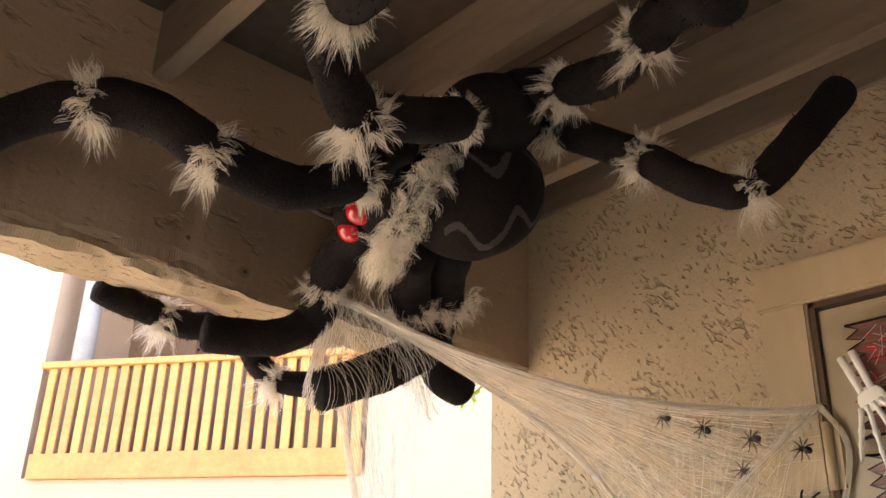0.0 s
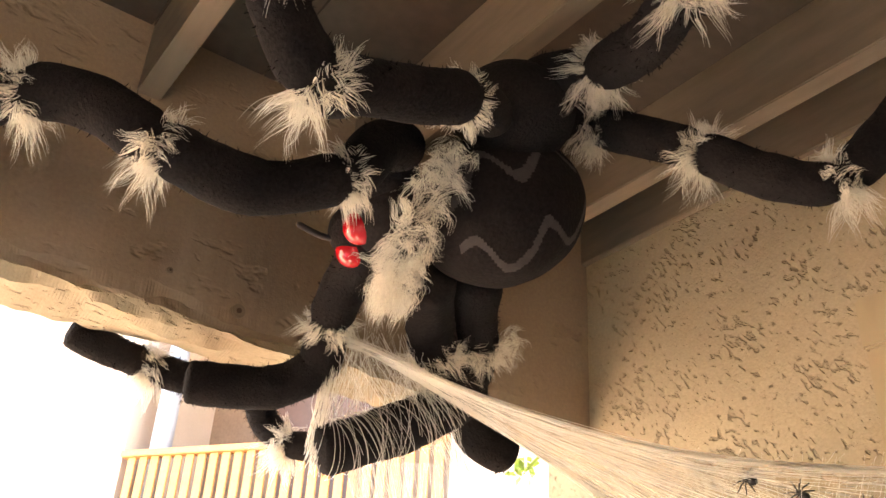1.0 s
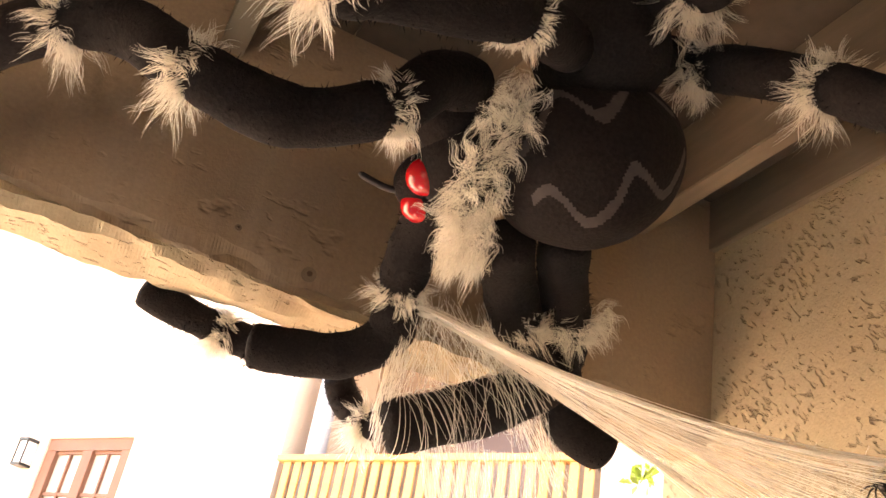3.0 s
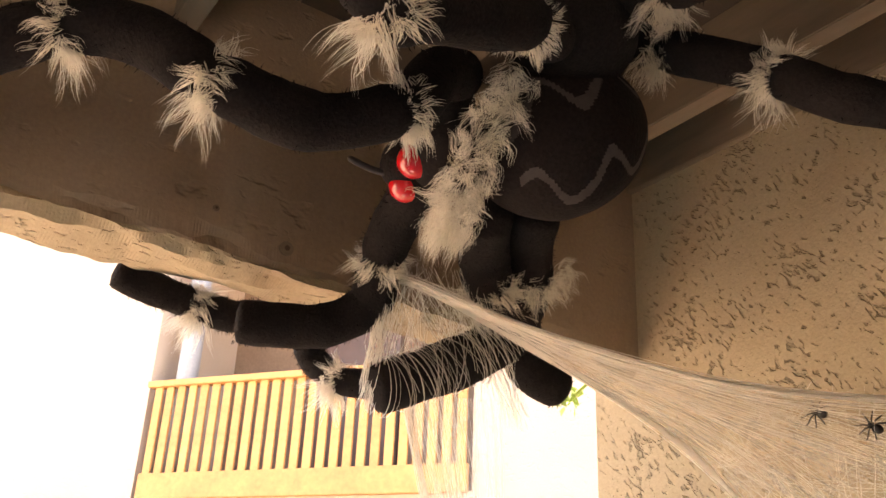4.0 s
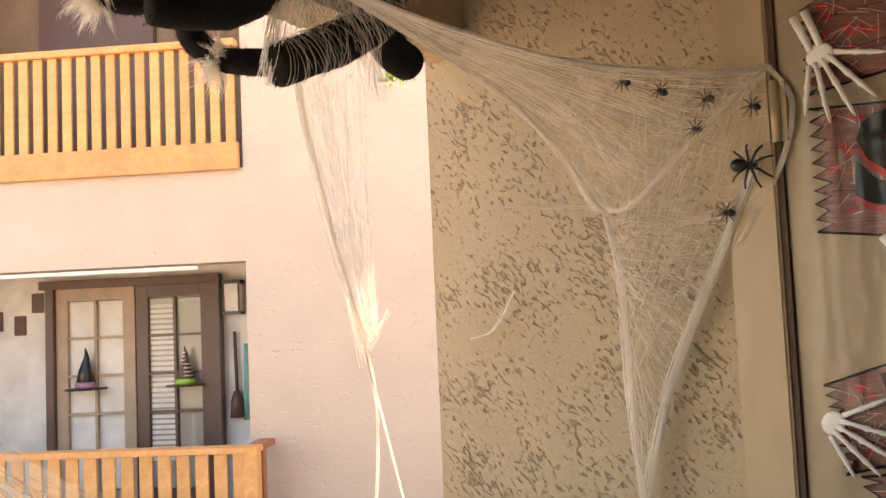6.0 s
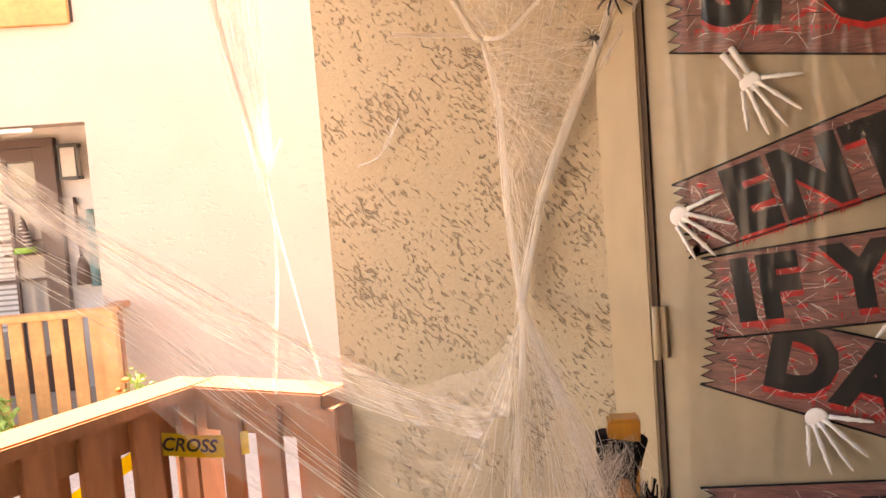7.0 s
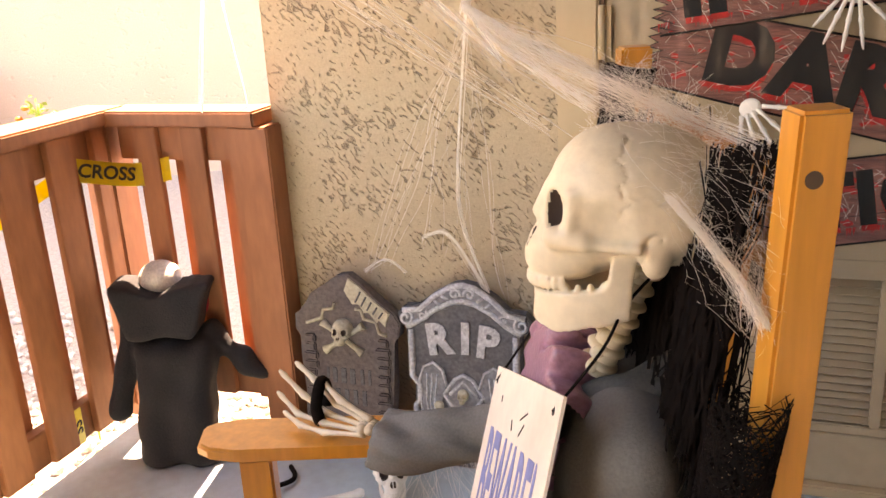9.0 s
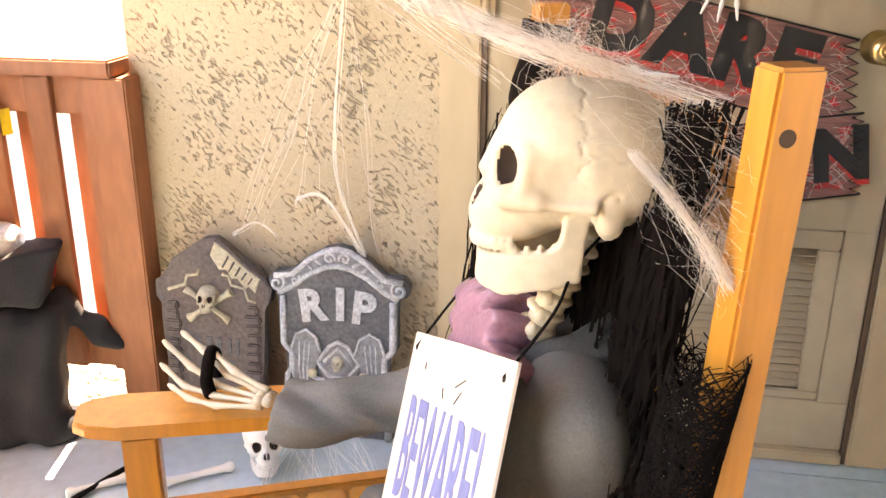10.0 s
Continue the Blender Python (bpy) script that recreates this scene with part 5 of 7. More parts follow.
def skull_distance(P, jaw=1.0):
    P = P.copy()
    P[..., 0] = np.abs(P[..., 0])
    R = P.copy()
    P[..., 2] = P[..., 2] - face_lift(P[..., 1], P[..., 2])
    d = ell(R, (0, -0.014, 0.012), (0.067, 0.080, 0.064))
    d = blend(d, ell(R, (0, 0.016, 0.016), (0.057, 0.049, 0.056)), 0.02)
    d = blend(d, ell(R, (0, -0.046, -0.008), (0.052, 0.050, 0.044)), 0.03)
    d = blend(d, ell(P, (0, 0.038, -0.034), (0.045, 0.038, 0.046)), 0.016)
    d = blend(d, ell(P, (0, 0.060, -0.056), (0.034, 0.034, 0.030)), 0.012)
    d = blend(d, cap(P, (0.010, 0.057, 0.006), (0.042, 0.046, 0.004), 0.0085), 0.014)
    d = blend(d, cap(P, (0.038, 0.064, -0.036), (0.050, 0.040, -0.036), 0.012, 0.009), 0.008)
    d = blend(d, cap(R, (0.052, 0.036, -0.022), (0.063, -0.008, -0.024), 0.0055), 0.006)
    # ear lump with a crescent groove
    d = blend(d, ell(R, (0.052, -0.024, -0.034), (0.010, 0.014, 0.023)), 0.008)
    q = np.sqrt(((R[..., 1] + 0.024) / 0.011) ** 2 + ((R[..., 2] + 0.032) / 0.020) ** 2)
    d = d + 0.0022 * np.exp(-((q - 1) / 0.16) ** 2) * (R[..., 0] > 0.05) * (R[..., 1] > -0.030)
    d = blend(d, cap(P, (0.0, 0.066, 0.004), (0.0, 0.080, -0.020), 0.0060), 0.010)
    d = carve(d, ell(R, (0.070, 0.026, -0.002), (0.014, 0.026, 0.022)), 0.010)
    d = carve(d, ell(P, (0.030, 0.066, -0.012), (0.0165, 0.023, 0.0190)), 0.0025)
    d = carve(d, ell(P, (0.0050, 0.094, -0.040), (0.0085, 0.014, 0.0145)), 0.0025)
    d = carve(d, ell(R, (0.055, 0.022, -0.052), (0.014, 0.020, 0.012)), 0.006)
    # sutures
    wav = 0.004 * np.sin(R[..., 2] * 260) + 0.002 * np.sin(R[..., 2] * 610)
    d = d + 0.0020 * np.exp(-((R[..., 1] - 0.004 - wav) / 0.0012) ** 2) * (R[..., 2] > -0.004)
    wav2 = 0.003 * np.sin(R[..., 1] * 300) + 0.004
    d = d + 0.0010 * np.exp(-((R[..., 2] - 0.024 - wav2 - 0.25 * R[..., 1]) / 0.0013) ** 2) * (R[..., 0] > 0.03) * (R[..., 1] < 0.0)
    wav3 = 0.003 * np.sin(R[..., 2] * 330)
    d = d + 0.0015 * np.exp(-((R[..., 1] + 0.066 + wav3 + 0.5 * R[..., 2]) / 0.0013) ** 2) * (R[..., 2] < 0.0)
    # outer rim of the orbit, cheekbone and its arch
    d = blend(d, cap(P, (0.049, 0.047, 0.006), (0.0475, 0.052, -0.030), 0.0062, 0.0075), 0.006)
    d = blend(d, cap(P, (0.040, 0.064, -0.036), (0.053, 0.040, -0.038), 0.0095, 0.0075), 0.006)
    # dental arch and upper teeth
    d = blend(d, ell(P, (0, 0.055, -0.070), (0.033, 0.037, 0.018)), 0.008)
    for k in range(8):
        a = 0.10 + 0.19 * k
        d = blend(d, ell(P, (0.031 * math.sin(a), 0.054 + 0.036 * math.cos(a), -0.085), (0.0038, 0.0036, 0.0075)), 0.0022)
    if jaw:
        y, z = R[..., 1], R[..., 2]
        q = np.sqrt((R[..., 0] / 0.044) ** 2 + (np.maximum(y - 0.012, 0) / 0.066) ** 2)
        plate = np.abs(q - 1) * 0.044 - 0.0055
        ramus = convex(y, z, [(-0.010, -0.030), (0.014, -0.036), (0.022, -0.098), (0.000, -0.094)])
        trunk = convex(y, z, [(0.004, -0.066), (0.094, -0.079), (0.090, -0.108), (0.066, -0.115), (0.000, -0.095)])
        j = np.maximum(plate, blend(ramus, trunk, 0.014))
        j = blend(j, ell(R, (0.0, 0.074, -0.105), (0.018, 0.010, 0.012)), 0.008)
        for k in range(8):
            a = 0.10 + 0.19 * k
            j = blend(j, ell(R, (0.042 * math.sin(a), 0.012 + 0.065 * math.cos(a), -0.079 + 0.0016 * k), (0.0038, 0.0036, 0.0065)), 0.0022)
        d = np.minimum(d, j)
    return d


def in_socket(p):
    """Whether a point of the skull lies in an eye socket or the nose."""
    z = p.z - float(face_lift(p.y, p.z))
    e = math.sqrt(((abs(p.x) - 0.030) / 0.0165) ** 2 + ((p.y - 0.066) / 0.023) ** 2 + ((z + 0.012) / 0.0190) ** 2)
    n = math.sqrt(((abs(p.x) - 0.0050) / 0.0085) ** 2 + ((p.y - 0.094) / 0.014) ** 2 + ((z + 0.040) / 0.0145) ** 2)
    return e < 1.0 or n < 1.0


def finger(bm, pts, r):
    path, rad = [], []
    pts = [Vector(p) for p in pts]
    for a, b in zip(pts, pts[1:]):
        for t, w in ((0.0, 1.25), (0.15, 1.0), (0.5, 0.72), (0.85, 0.95)):
            path.append(a.lerp(b, t))
            rad.append(r * w)
    path.append(pts[-1])
    rad.append(r * 0.5)
    tube(bm, path, rad, 8)


def skeleton_figure():
    bm = bmesh.new()
    m = pose(0.333, 0.470, 0.960, 0, 0, 12) @ Matrix.Diagonal((0.95, 0.95, 0.95, 1))
    add_surface(bm, skull_distance, (-0.08, -0.105, -0.145), (0.08, 0.115, 0.085), 0.0023, m, 0)
    # faces inside the sockets and nose take the dark material
    inv = m.inverted()
    for f in bm.faces:
        p = inv @ f.calc_center_median()
        if in_socket(p):
            f.material_index = 1
    # neck bones
    tube(bm, [(0.340, 0.446, 0.925), (0.345, 0.497, 0.790)], 0.0145, 12)
    for k in range(8):
        t = k / 7
        c = Vector((0.340, 0.448, 0.915)).lerp(Vector((0.345, 0.495, 0.800)), t)
        ball(bm, c, (0.0215, 0.0195, 0.0072), pose(0, 0, 0, 25, 0, 15), 14, 8)
        ball(bm, c + Vector((-0.016, 0.004, 0.002)), (0.007, 0.007, 0.0065), None, 8, 6)
    # forearm and hand along the chair's arm
    low = Vector((-0.006, -0.024, -0.012))
    w = Vector((0.568, 0.862, 0.572)) + low
    tube(bm, [(0.535, 0.74, 0.585), w], [0.009, 0.008], 8)
    tube(bm, [(0.550, 0.74, 0.575), w + Vector((0.012, 0, -0.004))], [0.007, 0.007], 8)
    for k in range(6):
        ball(bm, w + Vector((0.008 * (k % 3) - 0.006, 0.012 + 0.012 * (k // 3), 0.004)), (0.0085, 0.0085, 0.008), None, 8, 6)
    finger(bm, [w + Vector((0.010, 0.015, 0.010))] + [Vector(q) + low for q in ((0.590, 0.930, 0.602), (0.612, 0.972, 0.622))], 0.0048)
    finger(bm, [w + Vector((0.012, 0.02, 0.004))] + [Vector(q) + low for q in ((0.606, 0.945, 0.585), (0.622, 0.985, 0.612), (0.633, 1.020, 0.632))], 0.0047)
    finger(bm, [w + Vector((0.008, 0.02, 0.000))] + [Vector(q) + low for q in ((0.598, 0.955, 0.572), (0.612, 1.000, 0.590), (0.628, 1.046, 0.618))], 0.0047)
    finger(bm, [w + Vector((0.000, 0.02, -0.002))] + [Vector(q) + low for q in ((0.582, 0.955, 0.566), (0.598, 1.005, 0.566), (0.622, 1.050, 0.585))], 0.0045)
    finger(bm, [w + Vector((-0.006, 0.02, -0.004))] + [Vector(q) + low for q in ((0.562, 0.945, 0.563), (0.575, 0.990, 0.562), (0.600, 1.030, 0.566))], 0.0043)
    ob = new("skeleton_figure", mesh_from(bm, "skeleton_figure", [M_BONE, M_HOLE]))
    tagged(ob, "cream plastic skeleton with open jaw seated in the chair", "skeleton")
    # black tie round the fingers
    bm = bmesh.new()
    tube(bm, spline([(0.584, 0.941, 0.550), (0.578, 0.942, 0.578), (0.598, 0.942, 0.606), (0.616, 0.944, 0.592), (0.612, 0.942, 0.563)], 5), 0.009, 8)
    tagged(new("black_tie", mesh_from(bm, "black_tie", M_NET)), "black cloth strip tied round the skeleton's fingers", "tie")


skeleton_figure()


def robe():
    ob = thing("robe", "dark grey hooded robe with purple satin front on the skeleton", "clothing", at=(0.36, 0.44, 0.42))
    inv = Matrix.Translation((-0.36, -0.44, -0.42))

    def behind_card(P):
        return (P - np.array((0.472, 0.632, 0.722))) @ np.array((-0.347, 0.889, 0.297)) + 0.006

    def body(P):
        x, y, z = P[..., 0], P[..., 1], P[..., 2]
        d = blend(cap(P, (0.310, 0.455, 0.70), (0.300, 0.470, 0.45), 0.072, 0.085), cap(P, (0.440, 0.490, 0.70), (0.455, 0.505, 0.45), 0.070, 0.085), 0.07)
        d = blend(d, cap(P, (0.262, 0.446, 0.748), (0.47, 0.505, 0.738), 0.040, 0.048), 0.05)
        d = blend(d, ell(P, (0.40, 0.56, 0.46), (0.16, 0.20, 0.085)), 0.06)
        ang = np.arctan2(y - 0.48, x - 0.375)
        fold = 0.0055 * np.sin(ang * 9 + 1.6 * np.sin(z * 6 + ang * 2)) + 0.003 * np.sin(ang * 19 + z * 8 + 2 * np.sin(z * 9)) + 0.0012 * np.sin(ang * 41 + z * 30)
        return np.maximum(d + fold * np.clip((0.79 - z) * 5, 0, 1), behind_card(P))

    bm = bmesh.new()
    add_surface(bm, body, (0.16, 0.26, 0.36), (0.63, 0.80, 0.86), 0.0055)
    bmesh.ops.transform(bm, matrix=inv, verts=bm.verts)
    part("robe_body", bm, M_ROBE, ob)

    def sleeve(P):
        x, y, z = P[..., 0], P[..., 1], P[..., 2]
        F = P.copy()
        F[..., 0] = 0.54 + (x - 0.54) * 1.15
        d = cap(F, (0.49, 0.50, 0.715), (0.540, 0.650, 0.600), 0.042, 0.030)
        d = blend(d, cap(F, (0.540, 0.650, 0.600), (0.530, 0.805, 0.556), 0.030, 0.050), 0.03)
        ang = np.arctan2(z - 0.58, x - 0.54)
        d = d + 0.0035 * np.sin(ang * 4 + y * 22) + 0.0045 * np.sin(y * 52 + 2.8 * np.sin(ang * 2 + y * 9)) + 0.0012 * np.sin(ang * 13 + y * 40)
        d = np.maximum(d, 0.5375 - z)
        inner = cap(F, (0.535, 0.78, 0.562), (0.535, 0.86, 0.555), 0.030, 0.036)
        d = carve(d, inner, 0.004)
        return np.maximum(d, (y - 0.826) + 0.30 * (z - 0.58))

    bm = bmesh.new()
    add_surface(bm, sleeve, (0.42, 0.42, 0.52), (0.66, 0.90, 0.82), 0.005)
    bmesh.ops.transform(bm, matrix=inv, verts=bm.verts)
    part("sleeve", bm, M_ROBE, ob)

    def satin(P):
        x, y, z = P[..., 0], P[..., 1], P[..., 2]
        d = ell(P, (0.395, 0.535, 0.747), (0.112, 0.050, 0.064))
        s = x * 70 + z * 34 + 2.5 * np.sin(z * 38 + x * 20)
        d = d - 0.016 * np.abs(np.sin(s * 0.6)) + 0.005 * np.sin(z * 85 - x * 30 + 2 * np.sin(x * 60)) + 0.0015 * np.sin(x * 190 + z * 120)
        return np.maximum(d, behind_card(P))

    bm = bmesh.new()
    add_surface(bm, satin, (0.28, 0.46, 0.65), (0.52, 0.63, 0.85), 0.004)
    bmesh.ops.transform(bm, matrix=inv, verts=bm.verts)
    part("satin_front", bm, M_PURPLE, ob, "crumpled purple satin")
    # lapels that fold back from the neck
    for s in (-1, 1):
        bm = bmesh.new()
        rows = []
        for k in range(15):
            t = k / 14
            c = Vector((0.355 - s * 0.012, 0.420, 0.822)).lerp(Vector((0.390 - s * 0.070, 0.530, 0.772)), t)
            side = Vector((-s * (0.026 if s > 0 else 0.060), -0.020, -0.026)) * (0.55 + 0.75 * math.sin(math.pi * min(t * 0.9 + 0.1, 1)))
            row = []
            for j in range(6):
                u = j / 5
                row.append(bm.verts.new(c + side * u + Vector((0, 0.006, 0.016)) * math.sin(math.pi * u * 0.8) + Vector((0, 0, 0.003 * math.sin(k * 0.8 + j)))))
            rows.append(row)
        for a, b in zip(rows, rows[1:]):
            for j in range(5):
                bm.faces.new((a[j], b[j], b[j + 1], a[j + 1])).smooth = True
        bmesh.ops.solidify(bm, geom=bm.faces[:], thickness=0.003)
        bmesh.ops.transform(bm, matrix=inv, verts=bm.verts)
        part("lapel", bm, M_ROBE, ob)


robe()


# ---- card that hangs on the skeleton ----
def hanging_card():
    tr, tl = Vector((0.221, 0.500, 0.823)), Vector((0.472, 0.632, 0.722))
    ex = (tr - tl).normalized()
    dn = Vector((-0.31, 0.19, -0.93))
    dn = (dn - ex * dn.dot(ex)).normalized()
    nz = ex.cross(-dn)
    w, h = (tr - tl).length, 0.26
    m = Matrix((( ex.x, -dn.x, nz.x, tl.x), (ex.y, -dn.y, nz.y, tl.y), (ex.z, -dn.z, nz.z, tl.z), (0, 0, 0, 1)))
    ob = thing("warning_card", "cream card with blue letters BEWARE! hung on a black cord", "sign", at=m)
    bm = bmesh.new()
    prism(bm, [(0, -h), (w * 0.5, -h - 0.002), (w, -h), (w, 0), (w * 0.52, 0.001), (0, 0)], Matrix.Identity(4), 0.003)
    part("card", bm, M_CARD, ob)
    letters("lettering", "BEWARE!", 0.075, Matrix.Translation((w * 0.50, -0.125, 0.0034)) @ Matrix.Diagonal((0.78, 2.0, 1, 1)), M_BLUE_INK, ob, "tall blue hand-painted letters", 0.0002, 0.0012, 0.98)
    bm = bmesh.new()
    for a, b in (((0.13, -0.045), (0.135, -0.055)), ((0.165, -0.040), (0.19, -0.030)), ((0.17, -0.055), (0.185, -0.042)), ((0.06, -0.028), (0.062, -0.035))):
        tube(bm, [Vector((*a, 0.0032)), Vector((*b, 0.0032))], 0.0008, 4)
    tagged(part("pencil_marks", bm, M_INK, ob), kind="stuff")
    for x in (0.014, w - 0.022):
        bm = bmesh.new()
        tube(bm, [(x, -0.016, 0.0010), (x, -0.016, 0.0036)], 0.0035, 12)
        part("cord_hole", bm, M_INK, ob)
    inv = m.inverted()
    for pts in ([m @ Vector((w - 0.022, -0.016, 0.004)), (0.262, 0.478, 0.850), (0.300, 0.462, 0.880), (0.330, 0.428, 0.915)],
                [m @ Vector((0.014, -0.016, 0.004)), (0.43, 0.575, 0.800), (0.40, 0.52, 0.865), (0.352, 0.440, 0.925)]):
        bm = bmesh.new()
        tube(bm, [inv @ Vector(p) for p in spline(pts, 6)], 0.0014, 6)
        part("cord", bm, M_NET, ob, "thin black cord")


hanging_card()


# ---- black tattered gauze over the chair back ----
def gauze():
    bm = bmesh.new()
    for i in range(2000):
        x = rng.uniform(-0.215, 0.285) if i % 3 else rng.choice((-0.19, -0.115, -0.04, 0.04, 0.12, 0.20)) + rng.gauss(0, 0.012)
        z0 = 1.045 - 0.035 * math.sin(math.pi * (x + 0.235) / 0.5) - 0.01 - rng.random() ** 2 * 0.16
        if x > 0.17:
            z0 -= 0.10 + 0.10 * rng.random()
        ln = rng.uniform(0.18, 0.75)
        off = rng.uniform(0.012, 0.040) if x < -0.14 or rng.random() < 0.5 else rng.uniform(-0.045, -0.015)
        pts, w = [], rng.uniform(0.0004, 0.0018)
        ph, am = rng.uniform(0, 6), rng.uniform(0.004, 0.018)
        z1 = max(z0 - ln, 0.10)
        for k in range(17):
            t = k / 16
            z = z0 + (z1 - z0) * t
            pts.append(CH @ Vector((x + am * math.sin(ph + 9 * t) + 0.3 * am * math.sin(ph * 3 + 31 * t) + 0.006 * (rng.random() - 0.5), post_y(z) + off + 0.6 * am * math.cos(ph * 2 + 11 * t), z)))
        for a, b in zip(pts, pts[1:]):
            s = (CH.to_3x3() @ Vector((0.6, 0.8, 0))) * w * rng.uniform(0.5, 1.3)
            s2 = s * rng.uniform(0.6, 1.2)
            bm.faces.new((bm.verts.new(a - s), bm.verts.new(a + s), bm.verts.new(b + s2), bm.verts.new(b - s2)))
    # cross threads that knit the strips
    for i in range(420):
        x, z = rng.uniform(-0.19, 0.24), rng.uniform(0.25, 1.0)
        p = CH @ Vector((x, post_y(z) + rng.uniform(-0.05, 0.045), z))
        q = CH @ Vector((x + rng.uniform(-0.06, 0.06), post_y(z) + rng.uniform(-0.05, 0.045), z + rng.uniform(-0.04, 0.04)))
        strand(bm, p, q, 0.0007, 0.004, 0.006, 4)
    # net wrapped round the lower part of the near post
    for i in range(3000):
        z = rng.uniform(0.10, 0.50) if i % 4 == 0 else rng.uniform(0.45, 0.845)
        a0, tw = rng.uniform(0, 6.28), rng.uniform(-4, 4)
        pts = []
        for k in range(7):
            t = k / 6
            zz = z + rng.uniform(-0.008, 0.008) - 0.05 * t
            a = a0 + tw * t
            pts.append(CH @ Vector((-0.246 + 0.030 * math.cos(a), post_y(zz) + 0.030 * math.sin(a), zz)))
        tube(bm, pts, rng.uniform(0.0003, 0.0009), 3, cap=False)
    tagged(new("black_gauze", mesh_from(bm, "black_gauze", M_NET)), "tattered black gauze hanging in strips over the chair back", "cloth", kind="stuff")
    # thin dark sock of cloth round the far post
    bm = bmesh.new()
    path = [CH @ Vector((0.246, post_y(z), z)) for z in [0.50 + 0.0234 * k for k in range(24)]]
    tube(bm, path, [0.029 + 0.003 * math.sin(k * 1.7) for k in range(24)], 14)
    tagged(new("black_sleeve_cloth", mesh_from(bm, "black_sleeve_cloth", M_NET, True)), "dark cloth wrapped round the far chair post", "cloth")
    # dark cloth pulled over the far post
    bm = bmesh.new()
    rows = []
    for k in range(50):
        t = k / 49
        row = []
        for j in range(30):
            s = j / 29
            x = 0.285 - 0.36 * s * (0.35 + 0.65 * t)
            z = 1.035 - 0.42 * t - 0.10 * s * (1 - t) - 0.05 * s
            row.append(bm.verts.new(CH @ Vector((x, post_y(z) - 0.034 + 0.008 * math.sin(9 * s + 4 * t) + 0.004 * noise.noise(Vector((s * 6, t * 6, 1))), z))))
        rows.append(row)
    for a, b in zip(rows, rows[1:]):
        for j in range(29):
            if noise.noise(Vector((a[j].co.x * 75 + a[j].co.y * 40, a[j].co.z * 28, 5))) < 0.10:
                bm.faces.new((a[j], a[j + 1], b[j + 1], b[j])).smooth = True
    bmesh.ops.solidify(bm, geom=bm.faces[:], thickness=0.0015)
    tagged(new("black_shawl", mesh_from(bm, "black_shawl", M_NET)), "torn black cloth draped over the far chair post", "cloth")


gauze()


# ---- tombstones against the wall ----
def tomb_frame(y, lean=6.0, x=1.395):
    """Local x to smaller y, local y up, local z out of the wall; foot on the floor, top against the wall."""
    return Matrix(((0, 0, -1, x), (-1, 0, 0, y), (0, 1, 0, 0.0), (0, 0, 0, 1))) @ pose(0, 0, 0, -lean, 0, 0)


def slab(bm, out, depth, z0=0.0, bevel=0.004):
    prism(bm, out, Matrix.Translation((0, 0, z0)), depth)
    es = [e for e in bm.edges if abs(e.verts[0].co.z - (z0 + depth)) < 1e-5 and abs(e.verts[1].co.z - (z0 + depth)) < 1e-5]
    bmesh.ops.bevel(bm, geom=es, offset=bevel, segments=2, affect='EDGES')


def relief(ob, name, paths, r, z, mat, label=""):
    """Raised mouldings, one part for each line."""
    for p in paths:
        bm = bmesh.new()
        tube(bm, [Vector((x, y, z)) for x, y in p], r, 6)
        part(name, bm, mat, ob, label)


def arc(cx, cy, rx, ry, a0, a1, n=14):
    return [(cx + rx * math.cos(radians(a0 + (a1 - a0) * k / n)), cy + ry * math.sin(radians(a0 + (a1 - a0) * k / n))) for k in range(n + 1)]


def curl(cx, cy, r0, turns, a0, n=22, sgn=1):
    return [(cx + r0 * (1 - 0.8 * k / n) * math.cos(radians(a0) + sgn * turns * 6.283 * k / n), cy + r0 * (1 - 0.8 * k / n) * math.sin(radians(a0) + sgn * turns * 6.283 * k / n)) for k in range(n + 1)]


FACE_OUT = Matrix(((-1, 0, 0, 0), (0, 0, 1, 0), (0, 1, 0, 0), (0, 0, 0, 1)))


